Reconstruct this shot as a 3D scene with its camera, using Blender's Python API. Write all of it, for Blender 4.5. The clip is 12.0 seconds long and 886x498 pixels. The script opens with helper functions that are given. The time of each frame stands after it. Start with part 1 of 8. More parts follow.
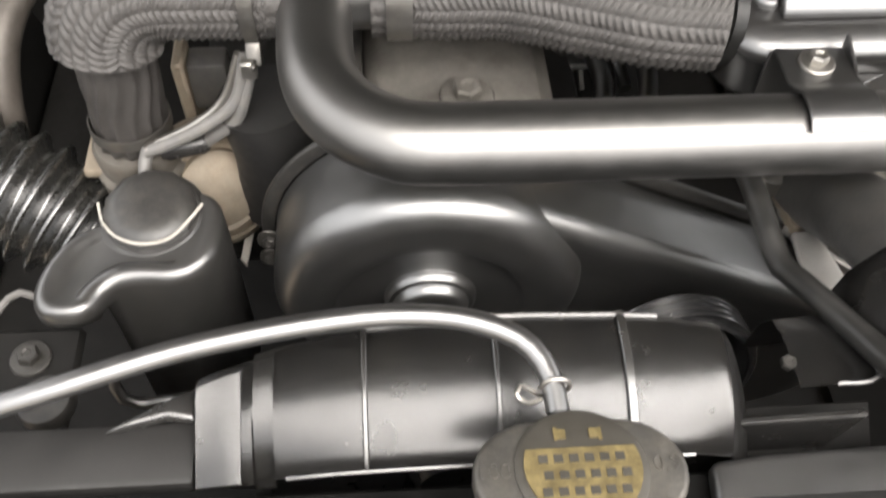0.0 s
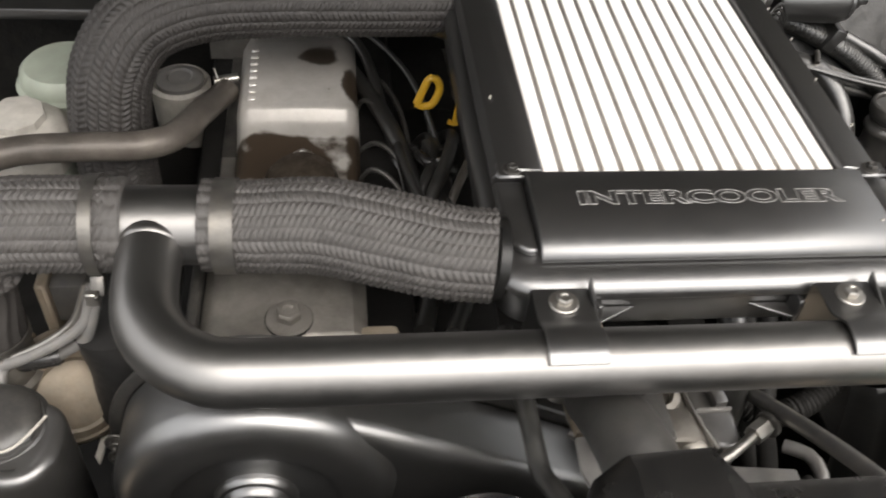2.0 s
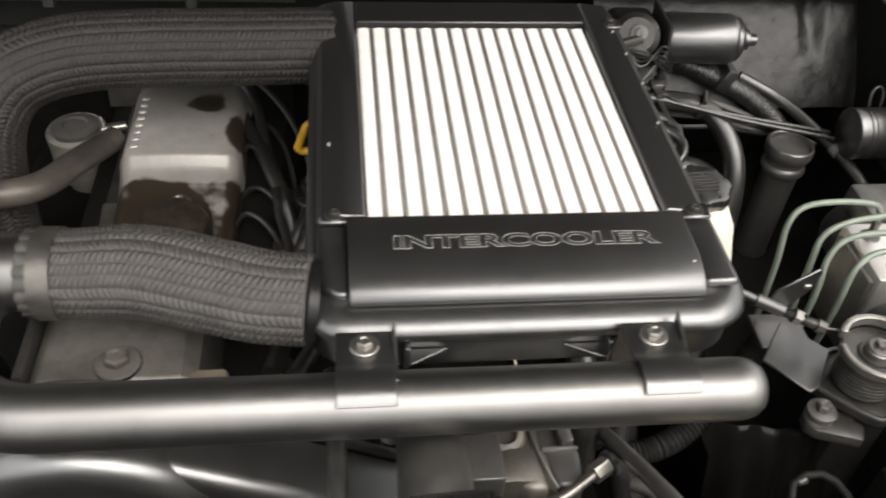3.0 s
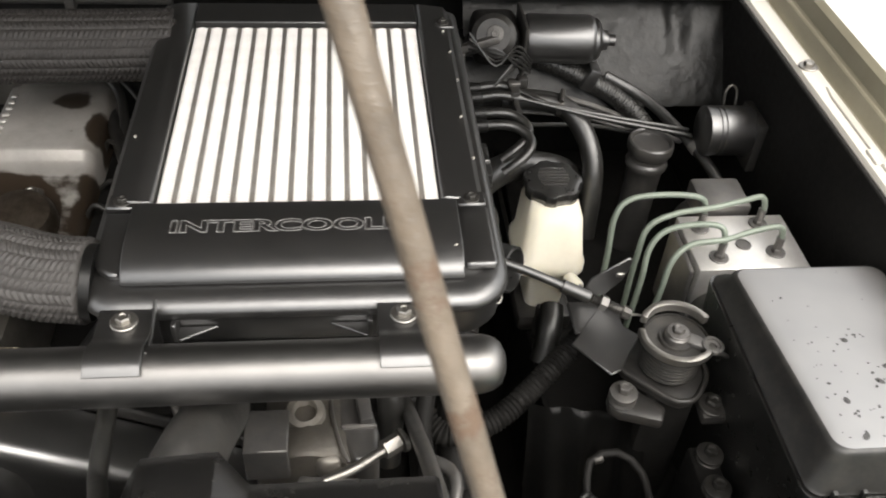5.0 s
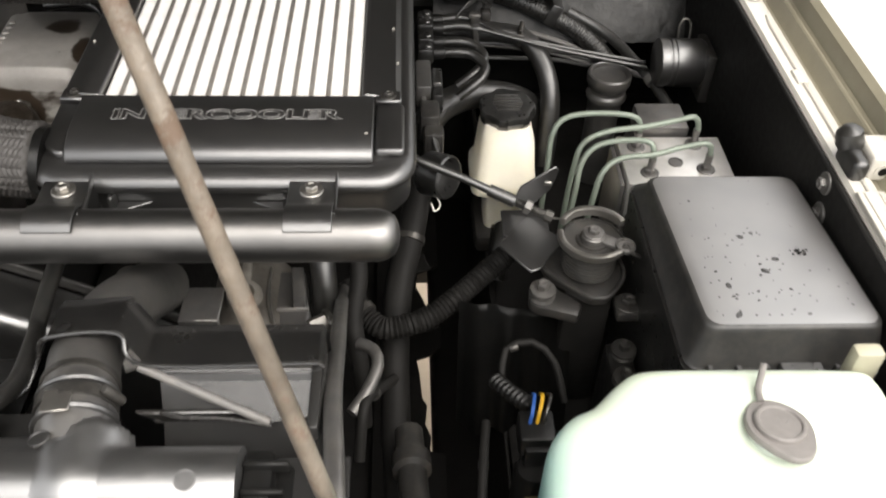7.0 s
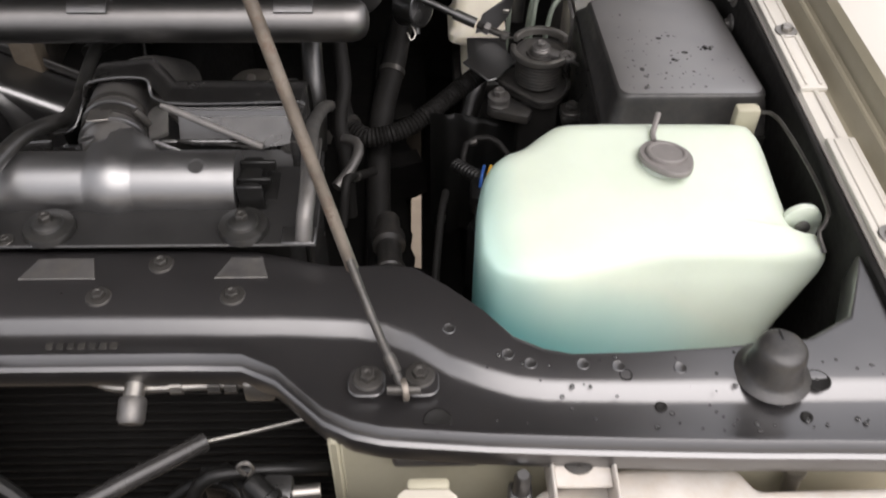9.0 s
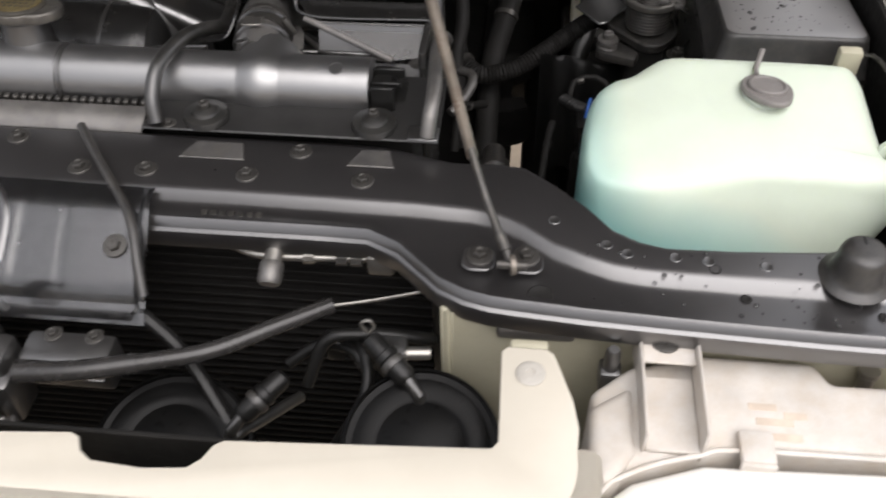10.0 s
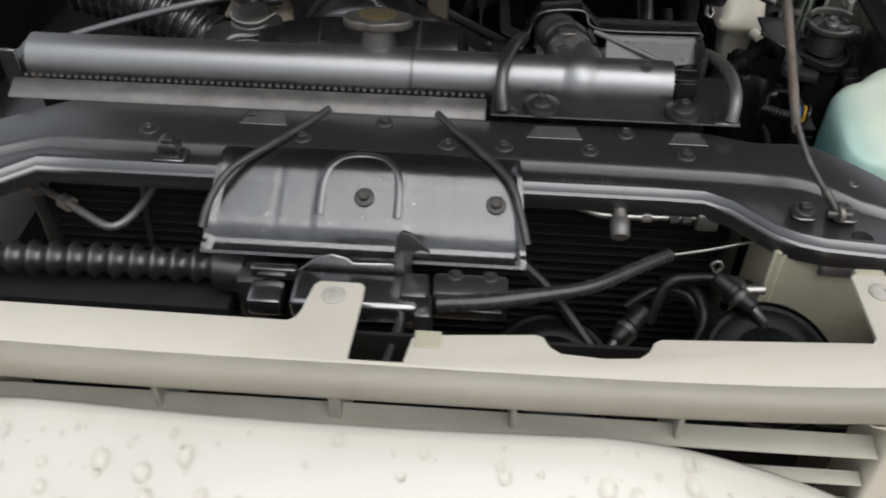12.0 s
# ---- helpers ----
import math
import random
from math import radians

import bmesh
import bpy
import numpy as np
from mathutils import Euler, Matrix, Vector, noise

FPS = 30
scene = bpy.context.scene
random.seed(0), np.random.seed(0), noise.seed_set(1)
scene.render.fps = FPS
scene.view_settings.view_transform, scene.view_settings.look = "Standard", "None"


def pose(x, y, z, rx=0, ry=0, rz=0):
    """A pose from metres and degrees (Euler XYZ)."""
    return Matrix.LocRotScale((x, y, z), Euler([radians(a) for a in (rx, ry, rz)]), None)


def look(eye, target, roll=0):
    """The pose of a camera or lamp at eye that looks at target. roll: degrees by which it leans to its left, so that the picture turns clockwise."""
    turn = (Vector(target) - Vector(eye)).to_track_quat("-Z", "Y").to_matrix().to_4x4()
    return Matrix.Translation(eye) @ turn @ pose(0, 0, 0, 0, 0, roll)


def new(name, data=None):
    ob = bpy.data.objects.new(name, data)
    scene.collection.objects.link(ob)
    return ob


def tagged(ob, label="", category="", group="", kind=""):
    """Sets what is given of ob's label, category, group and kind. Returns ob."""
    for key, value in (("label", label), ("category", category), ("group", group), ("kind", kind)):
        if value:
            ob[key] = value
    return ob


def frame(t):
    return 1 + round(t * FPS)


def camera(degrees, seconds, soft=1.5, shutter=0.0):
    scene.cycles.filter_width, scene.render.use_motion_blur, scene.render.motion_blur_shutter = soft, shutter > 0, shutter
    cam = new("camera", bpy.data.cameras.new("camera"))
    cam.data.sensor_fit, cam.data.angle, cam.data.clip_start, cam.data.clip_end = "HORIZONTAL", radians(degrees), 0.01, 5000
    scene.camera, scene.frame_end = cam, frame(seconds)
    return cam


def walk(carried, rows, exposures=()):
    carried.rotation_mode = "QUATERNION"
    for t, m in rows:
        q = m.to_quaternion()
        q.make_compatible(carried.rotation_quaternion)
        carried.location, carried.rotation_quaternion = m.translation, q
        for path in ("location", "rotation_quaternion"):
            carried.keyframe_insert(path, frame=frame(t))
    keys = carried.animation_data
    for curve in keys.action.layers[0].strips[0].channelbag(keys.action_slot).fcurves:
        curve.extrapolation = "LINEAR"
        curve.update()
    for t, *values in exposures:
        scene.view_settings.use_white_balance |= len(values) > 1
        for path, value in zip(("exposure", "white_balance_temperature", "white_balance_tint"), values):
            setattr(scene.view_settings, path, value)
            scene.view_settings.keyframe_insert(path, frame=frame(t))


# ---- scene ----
cam = camera(53.4, 12.0, 1.9, 0.45)
METRES, EYE, TILT, LEAN, TURN = 1.4, 1.40, -90.0, -4.3, 0.0
ROWS = [
    (0.0, 0.0, 0.0, 0.0, 2.61, 34.96, 3.75),
    (0.5, -0.005, -0.0201, 0.0014, 1.23, 38.49, 5.47),
    (1.0, -0.0046, -0.0381, -0.0007, 0.14, 41.34, 6.48),
    (1.5, 0.016, -0.0549, -0.0056, -0.22, 43.06, 6.64),
    (2.0, 0.0633, -0.0621, -0.0169, 0.04, 44.37, 5.7),
    (2.5, 0.103, -0.0681, -0.0241, 0.47, 45.62, 5.26),
    (3.0, 0.1553, -0.0718, -0.0305, 0.89, 46.75, 5.67),
    (3.5, 0.1965, -0.0709, -0.0388, 1.06, 47.3, 5.74),
    (5.5, 0.3088, -0.0791, -0.0795, 1.35, 46.96, 4.46),
    (6.0, 0.344, -0.0745, -0.0919, 1.95, 46.64, 2.6),
    (6.5, 0.3484, -0.0731, -0.112, 2.48, 46.46, 1.72),
    (7.0, 0.3493, -0.0692, -0.1451, 2.73, 46.16, 1.97),
    (9.0, 0.3842, -0.062, -0.3156, 3.85, 43.73, 1.04),
    (9.5, 0.3919, -0.0529, -0.3497, 4.18, 43.14, -3.34),
    (10.0, 0.3719, -0.0638, -0.3881, 5.12, 42.87, -5.58),
    (10.5, 0.3206, -0.0688, -0.4188, 5.89, 42.73, -4.93),
    (11.0, 0.2546, -0.0781, -0.4698, 4.98, 43.32, -4.31),
    (11.5, 0.1983, -0.1007, -0.5143, 3.63, 45.68, -4.19),
    (12.0, 0.1423, -0.1111, -0.5327, 3.65, 47.04, -3.91),
]
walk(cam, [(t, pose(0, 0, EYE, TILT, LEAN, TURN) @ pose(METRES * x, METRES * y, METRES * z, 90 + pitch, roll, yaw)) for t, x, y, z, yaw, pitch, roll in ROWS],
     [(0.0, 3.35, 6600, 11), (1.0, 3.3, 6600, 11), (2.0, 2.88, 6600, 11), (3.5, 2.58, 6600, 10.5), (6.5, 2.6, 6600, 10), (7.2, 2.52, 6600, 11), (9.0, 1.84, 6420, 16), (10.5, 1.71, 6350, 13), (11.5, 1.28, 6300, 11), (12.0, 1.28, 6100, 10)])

# ---- sky, sun and overall light ----
world = bpy.data.worlds.new("overcast_sky")
scene.world = world
world.use_nodes = True
wn = world.node_tree
sky = wn.nodes.new("ShaderNodeTexSky")
sky.sky_type, sky.sun_disc = "NISHITA", False
sky.sun_elevation, sky.sun_rotation = radians(61), radians(143)
sky.air_density, sky.dust_density, sky.ozone_density = 1.0, 6.0, 0.6
soft_sky = wn.nodes.new("ShaderNodeHueSaturation")
soft_sky.inputs["Saturation"].default_value = 0.10
even = wn.nodes.new("ShaderNodeGamma")  # cloud evens the sky out
even.inputs["Gamma"].default_value = 0.36
wn.links.new(sky.outputs["Color"], even.inputs["Color"])
wn.links.new(even.outputs["Color"], soft_sky.inputs["Color"])
# overcast sky: twice as bright overhead as at the horizon
way = wn.nodes.new("ShaderNodeTexCoord")
axes = wn.nodes.new("ShaderNodeSeparateXYZ")
climb = wn.nodes.new("ShaderNodeMapRange")
climb.inputs["To Min"].default_value, climb.inputs["To Max"].default_value = 0.85, 1.65
veil = wn.nodes.new("ShaderNodeVectorMath")
veil.operation = "SCALE"
wn.links.new(way.outputs["Generated"], axes.inputs["Vector"])
wn.links.new(axes.outputs["Z"], climb.inputs["Value"])
wn.links.new(soft_sky.outputs["Color"], veil.inputs["Vector"])
wn.links.new(climb.outputs["Result"], veil.inputs["Scale"])
wn.links.new(veil.outputs["Vector"], wn.nodes["Background"].inputs["Color"])
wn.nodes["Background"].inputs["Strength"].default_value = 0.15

sun_data = bpy.data.lights.new("sun", "SUN")
sun_data.energy, sun_data.angle, sun_data.color = 0.8, radians(70), (1.0, 0.94, 0.86)
sun = new("sun", sun_data)
sun.matrix_world = look((0.75, -1.0, 3.3), (0.0, 0.0, 1.0))


# ---- materials ----
def mat(name, col, rough=0.5, metal=0.0, var=0.25, scale=30.0, bump=0.15, bscale=350.0, dust=0.0, dustcol=(0.30, 0.27, 0.22),
        rust=0.0, rustcol=(0.16, 0.06, 0.025), coat=0.0, spec=0.5, sss=0.0, trans=0.0, rvar=0.18, ior=1.5):
    m = bpy.data.materials.new(name)
    m.use_nodes = True
    nt = m.node_tree
    n, l = nt.nodes, nt.links
    b = n["Principled BSDF"]
    tc = n.new("ShaderNodeTexCoord")

    def tex(sc, detail, rgh=0.6):
        t = n.new("ShaderNodeTexNoise")
        t.inputs["Scale"].default_value, t.inputs["Detail"].default_value, t.inputs["Roughness"].default_value = sc, detail, rgh
        l.new(tc.outputs["Object"], t.inputs["Vector"])
        return t

    def ramp(src, a, b_):
        r = n.new("ShaderNodeMapRange")
        r.inputs["From Min"].default_value, r.inputs["From Max"].default_value = a, b_
        l.new(src, r.inputs["Value"])
        return r

    def mix(fac, a, c):
        x = n.new("ShaderNodeMix")
        x.data_type = "RGBA"
        l.new(fac, x.inputs["Factor"])
        for sock, v in ((x.inputs[6], a), (x.inputs[7], c)):
            if isinstance(v, tuple):
                sock.default_value = (*v, 1)
            else:
                l.new(v, sock)
        return x.outputs[2]

    big, fine = tex(scale, 5), tex(bscale, 3)
    k = ramp(big.outputs["Fac"], 0.3, 0.7)
    colour = mix(k.outputs["Result"], tuple(c * (1 - var) for c in col), tuple(min(1, c * (1 + var)) for c in col))
    if dust:
        d = tex(scale * 2.7, 8, 0.75)
        r = ramp(d.outputs["Fac"], 0.42, 0.8)
        r.inputs["To Max"].default_value = dust
        colour = mix(r.outputs["Result"], colour, dustcol)
    if rust:
        d = tex(scale * 1.3, 9, 0.7)
        r = ramp(d.outputs["Fac"], 0.62 - 0.25 * rust, 0.68 - 0.2 * rust)
        colour = mix(r.outputs["Result"], colour, rustcol)
        rm = n.new("ShaderNodeMath")
        rm.operation = "MULTIPLY_ADD"
        rm.inputs[1].default_value, rm.inputs[2].default_value = -metal * 0.9, metal
        l.new(r.outputs["Result"], rm.inputs[0])
        l.new(rm.outputs[0], b.inputs["Metallic"])
    else:
        b.inputs["Metallic"].default_value = metal
    l.new(colour, b.inputs["Base Color"])
    rr = ramp(tex(scale * 4, 6).outputs["Fac"], 0.25, 0.75)
    rr.inputs["To Min"].default_value, rr.inputs["To Max"].default_value = max(0.03, rough * (1 - rvar)), min(1, rough * (1 + rvar))
    l.new(rr.outputs["Result"], b.inputs["Roughness"])
    if bump:
        bp = n.new("ShaderNodeBump")
        bp.inputs["Strength"].default_value, bp.inputs["Distance"].default_value = bump, 0.001
        l.new(fine.outputs["Fac"], bp.inputs["Height"])
        l.new(bp.outputs["Normal"], b.inputs["Normal"])
    b.inputs["Specular IOR Level"].default_value, b.inputs["IOR"].default_value = spec, ior
    b.inputs["Coat Weight"].default_value, b.inputs["Coat Roughness"].default_value = coat, 0.12
    b.inputs["Transmission Weight"].default_value = trans
    if sss:
        b.inputs["Subsurface Weight"].default_value = sss
        b.inputs["Subsurface Radius"].default_value = (0.03, 0.03, 0.025)
        b.inputs["Subsurface Scale"].default_value = 0.6
    return m


BLACK = mat("satin_black_paint", (0.016, 0.0155, 0.015), 0.34, dust=0.03, bump=0.03, spec=0.8, ior=1.9, rvar=0.12)
PIPE = mat("charge_pipe_paint", (0.225, 0.219, 0.212), 0.41, 1.0, var=0.08, bump=0.03, rvar=0.08)
PLASTIC = mat("black_plastic", (0.014, 0.014, 0.0135), 0.30, dust=0.04, bump=0.1, bscale=500, spec=0.7, ior=1.95)
BEAMPAINT = mat("dusty_beam_paint", (0.0165, 0.0155, 0.0155), 0.29, var=0.12, dust=0.14, dustcol=(0.055, 0.049, 0.047), bump=0.03, spec=0.8, ior=1.9, rvar=0.06)
DULLBLACK = mat("dull_black_paint", (0.017, 0.0165, 0.016), 0.55, dust=0.10, dustcol=(0.06, 0.056, 0.05), bump=0.08, spec=0.35)
DUSTY = mat("dusty_black_plastic", (0.022, 0.021, 0.02), 0.42, dust=0.12, bump=0.15, spec=0.7)
COVER = mat("timing_cover_plastic", (0.0155, 0.015, 0.0148), 0.35, dust=0.03, bump=0.04, spec=1.0, ior=2.0)
SHROUD = mat("fan_shroud_plastic", (0.020, 0.0195, 0.019), 0.25, var=0.3, scale=14, dust=0.05, bump=0.06, bscale=220, spec=0.6, ior=1.8)
TANK = mat("radiator_tank_plastic", (0.022, 0.0215, 0.0215), 0.38, dust=0.05, bump=0.05, spec=1.0, ior=2.2)
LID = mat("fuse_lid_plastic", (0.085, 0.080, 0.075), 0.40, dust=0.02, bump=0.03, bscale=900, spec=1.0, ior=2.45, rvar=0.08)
# same plastic as the lid, darkened and dulled to paint out edge glare
SKIRT = mat("shaded_lid_edge_plastic", (0.022, 0.0215, 0.021), 0.48, dust=0.1, bump=0.12, bscale=500, spec=0.5, ior=1.6)
RUBBER = mat("black_rubber", (0.013, 0.0128, 0.012), 0.36, dust=0.06, bump=0.06, spec=0.6, ior=1.75)
BELLOWS = mat("glossy_bellows_rubber", (0.013, 0.0128, 0.012), 0.27, dust=0.04, bump=0.05, spec=0.8, ior=1.9)
DARK = mat("sooty_metal", (0.013, 0.0125, 0.0118), 0.6, dust=0.05, dustcol=(0.06, 0.05, 0.04), bump=0.4, bscale=120, spec=0.15)
BRAID = mat("braided_sleeve_fibre", (0.064, 0.060, 0.057), 0.5, var=0.2, scale=45, dust=0.2, dustcol=(0.15, 0.14, 0.13), bump=0.5, bscale=1500)
BRAID_DARK = mat("braided_sleeve_grey", (0.034, 0.031, 0.029), 0.55, var=0.2, scale=45, dust=0.2, dustcol=(0.085, 0.075, 0.066), bump=0.5, bscale=1500)
ALU = mat("cast_aluminium", (0.24, 0.225, 0.205), 0.5, 0.6, var=0.3, dust=0.4, dustcol=(0.13, 0.11, 0.09), bump=0.5, bscale=260)
FRONTCAST = mat("stained_front_casting", (0.185, 0.173, 0.155), 0.5, 0.55, var=0.35, scale=35, dust=0.5, dustcol=(0.10, 0.088, 0.072), bump=0.5, bscale=260)
VALVE = mat("worn_valve_cover", (0.47, 0.45, 0.42), 0.32, 0.45, var=0.12, scale=16, dust=0.35, dustcol=(0.2, 0.16, 0.12), bump=0.12, bscale=150)


def oil_stain(m):
    """Dark oil that has spread from the filler end and down one edge of a cover."""
    n, l = m.node_tree.nodes, m.node_tree.links
    b = n["Principled BSDF"]
    tc = n.new("ShaderNodeTexCoord")
    sep = n.new("ShaderNodeSeparateXYZ")
    l.new(tc.outputs["Generated"], sep.inputs[0])
    nz = n.new("ShaderNodeTexNoise")
    nz.inputs["Scale"].default_value, nz.inputs["Detail"].default_value = 22, 9
    l.new(tc.outputs["Object"], nz.inputs["Vector"])

    def span(src, a, c):
        r = n.new("ShaderNodeMapRange")
        r.inputs["From Min"].default_value, r.inputs["From Max"].default_value = a, c
        l.new(src, r.inputs["Value"])
        return r.outputs["Result"]

    def add(x, y, op="ADD"):
        k = n.new("ShaderNodeMath")
        k.operation = op
        for sock, v in zip(k.inputs, (x, y)):
            if isinstance(v, (int, float)):
                sock.default_value = v
            else:
                l.new(v, sock)
        return k.outputs[0]

    def blot(x, y, rx, ry):
        """1 in the middle of a blot, falling to 0 at its edge."""
        dx = add(add(sep.outputs["X"], x, "SUBTRACT"), 1 / rx, "MULTIPLY")
        dy = add(add(sep.outputs["Y"], y, "SUBTRACT"), 1 / ry, "MULTIPLY")
        d = add(add(add(dx, dx, "MULTIPLY"), add(dy, dy, "MULTIPLY")), 0.5, "POWER")
        return add(add(1.0, d, "SUBTRACT"), -0.6, "MAXIMUM")

    front = add(span(sep.outputs["Y"], 0.36, 0.30), add(span(sep.outputs["X"], 0.86, 1.0), 0.8, "MULTIPLY"))
    blots = add(add(blot(0.66, 0.73, 0.28, 0.10), blot(0.92, 0.56, 0.14, 0.13), "MAXIMUM"), 0.0, "MAXIMUM")
    ends = add(add(front, 1.0, "MULTIPLY"), add(blots, 1.9, "MULTIPLY"))
    total = add(add(nz.outputs["Fac"], 1.1, "MULTIPLY"), add(ends, 0.42, "MULTIPLY"))
    mask = span(total, 0.80, 0.93)
    old = b.inputs["Base Color"].links[0].from_socket
    mx = n.new("ShaderNodeMix")
    mx.data_type = "RGBA"
    l.new(mask, mx.inputs["Factor"])
    l.new(old, mx.inputs[6])
    mx.inputs[7].default_value = (0.040, 0.029, 0.020, 1)
    l.new(mx.outputs[2], b.inputs["Base Color"])
    l.new(add(0.3, add(mask, 0.3, "MULTIPLY"), "SUBTRACT"), b.inputs["Metallic"])


VALVE_PLAIN = mat("bare_cover_metal", (0.60, 0.58, 0.55), 0.3, 0.3, var=0.15, dust=0.2, bump=0.2)
PUMPCAST = mat("worn_pump_casting", (0.30, 0.28, 0.25), 0.45, 0.5, var=0.35, scale=30, dust=0.4, dustcol=(0.16, 0.13, 0.10), bump=0.4, bscale=260)
DULLCAST = mat("dull_dirty_casting", (0.13, 0.12, 0.105), 0.5, 0.4, var=0.4, dust=0.4, dustcol=(0.10, 0.075, 0.05), bump=0.5, bscale=260)
oil_stain(VALVE)
FIN = mat("aluminium_fins", (0.74, 0.725, 0.70), 0.42, 0.40, var=0.1, scale=60, dust=0.2, dustcol=(0.55, 0.45, 0.35), bump=0.1)
TUBE = mat("aluminium_core_tube", (0.235, 0.222, 0.205), 0.5, 0.15, var=0.25, scale=45, dust=0.4, dustcol=(0.24, 0.17, 0.10), bump=0.2)
CLAMPSTEEL = mat("dull_clamp_steel", (0.15, 0.143, 0.133), 0.42, 0.8, var=0.35, dust=0.3, bump=0.2)
ZINC = mat("zinc_plated_steel", (0.36, 0.345, 0.32), 0.34, 0.9, var=0.2, dust=0.25, bump=0.15)
GREYMETAL = mat("dull_grey_steel", (0.16, 0.155, 0.15), 0.45, 0.7, dust=0.3, bump=0.2)
BLACKBOLT = mat("blackened_bolt_steel", (0.06, 0.058, 0.055), 0.35, 0.6, dust=0.25, bump=0.2)
RUSTY = mat("rusted_prop_rod", (0.21, 0.188, 0.162), 0.45, 0.65, var=0.4, scale=28, rust=0.4, rustcol=(0.12, 0.085, 0.062), dust=0.35, dustcol=(0.24, 0.20, 0.155), bump=0.5)
CAPRUBBER = mat("grey_cap_rubber", (0.185, 0.172, 0.162), 0.5, var=0.15, scale=60, dust=0.3, dustcol=(0.12, 0.11, 0.1), bump=0.15)
BROWN = mat("brown_stained_pipe", (0.12, 0.106, 0.092), 0.45, 0.3, var=0.6, scale=14, dust=0.7, dustcol=(0.045, 0.036, 0.03), bump=0.25)
BEIGE = mat("rust_stained_housing", (0.23, 0.195, 0.15), 0.6, 0.2, var=0.35, scale=25, dust=0.5, dustcol=(0.16, 0.10, 0.05), bump=0.5, bscale=180)
GRILLECREAM = mat("aged_cream_grille_plastic", (0.552, 0.516, 0.44), 0.4, var=0.06, scale=7, dust=0.12, dustcol=(0.42, 0.36, 0.26), bump=0.04, coat=0.2)
CREAM = mat("cream_body_paint", (0.585, 0.558, 0.497), 0.38, var=0.04, scale=6, dust=0.05, bump=0.02, coat=0.5)
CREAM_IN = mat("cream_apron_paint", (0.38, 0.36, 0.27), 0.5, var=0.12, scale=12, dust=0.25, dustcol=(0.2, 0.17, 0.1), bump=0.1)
# cream darkened to carry the shade of the gutter's inward-facing walls
GUTTERSHADE = mat("dusty_shaded_gutter_cream", (0.29, 0.265, 0.195), 0.45, var=0.15, scale=9, dust=0.35, dustcol=(0.20, 0.175, 0.12), bump=0.06, coat=0.2)
LAMPBODY = mat("headlamp_housing_plastic", (0.54, 0.51, 0.47), 0.5, var=0.16, scale=18, dust=0.55, dustcol=(0.45, 0.36, 0.26), bump=0.15)
WHITECAP = mat("aged_white_plastic", (0.42, 0.40, 0.36), 0.5, var=0.2, dust=0.4, dustcol=(0.16, 0.13, 0.1), bump=0.2)
GREENCAP = mat("pale_green_plastic", (0.30, 0.33, 0.27), 0.45, var=0.15, dust=0.25, bump=0.15)
RESERVOIR = mat("aged_translucent_plastic", (0.88, 0.83, 0.69), 0.4, var=0.1, scale=12, dust=0.1, dustcol=(0.5, 0.34, 0.15), sss=0.35, bump=0.05)
GREENLINE = mat("green_coated_steel", (0.19, 0.225, 0.185), 0.42, 0.15, var=0.15, dust=0.2, bump=0.05)
YELLOW = mat("yellow_plastic", (0.62, 0.36, 0.02), 0.42, var=0.1, dust=0.15)
LABELCAP = mat("ochre_label", (0.050, 0.046, 0.038), 0.5, 0.2, var=0.3, scale=60, dust=0.5, dustcol=(0.06, 0.055, 0.05))
CAPSTEEL = mat("worn_cap_steel", (0.11, 0.105, 0.097), 0.45, 0.7, var=0.3, dust=0.4, bump=0.3)
GOLDMARK = mat("yellow_marking", (0.135, 0.105, 0.045), 0.5, 0.2, var=0.45, scale=160, dust=0.5, dustcol=(0.05, 0.045, 0.035))
LETTER = mat("worn_bare_letters", (0.22, 0.215, 0.21), 0.4, 0.5, var=0.5, scale=220, dust=0.3)
WIRE = mat("grey_cable_sleeve", (0.15, 0.145, 0.14), 0.45, var=0.2, dust=0.3)
BLUE = mat("blue_wire", (0.03, 0.10, 0.35), 0.45)
GLOSS = mat("glossy_black_paint", (0.014, 0.014, 0.0152), 0.24, dust=0.03, bump=0.12, bscale=24, coat=0.4, spec=1.0, ior=2.1)
GREYPLAS = mat("faded_grey_plastic", (0.05, 0.048, 0.046), 0.4, var=0.2, scale=20, dust=0.15, bump=0.1, spec=0.7, ior=1.8)
RESPLAS = mat("glossy_grey_reservoir_plastic", (0.026, 0.025, 0.0235), 0.36, var=0.25, scale=20, dust=0.10, dustcol=(0.10, 0.09, 0.075), bump=0.04, spec=0.75, ior=1.9)
NOIR = mat("deep_black_plastic", (0.008, 0.008, 0.0078), 0.36, dust=0.02, bump=0.08, spec=0.3)
# darker copy of the grille cream, with the slot's shade mixed into the colour
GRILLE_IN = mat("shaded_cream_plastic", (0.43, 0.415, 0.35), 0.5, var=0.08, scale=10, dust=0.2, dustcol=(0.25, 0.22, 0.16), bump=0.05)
HORN = mat("flat_black_horn_paint", (0.004, 0.004, 0.004), 0.30, dust=0.01, bump=0.1, spec=0.10)
SHEATH = mat("worn_grey_sheath", (0.026, 0.025, 0.0245), 0.26, dust=0.04, bump=0.05)
DEADENER = mat("textured_underseal", (0.008, 0.008, 0.0078), 0.40, var=0.4, scale=18, dust=0.05, bump=1.0, bscale=110, spec=0.36)
GROUND = mat("pale_gravel_ground", (0.40, 0.325, 0.24), 0.85, var=0.25, scale=3, dust=0.4, dustcol=(0.28, 0.21, 0.15), bump=0.8, bscale=40)
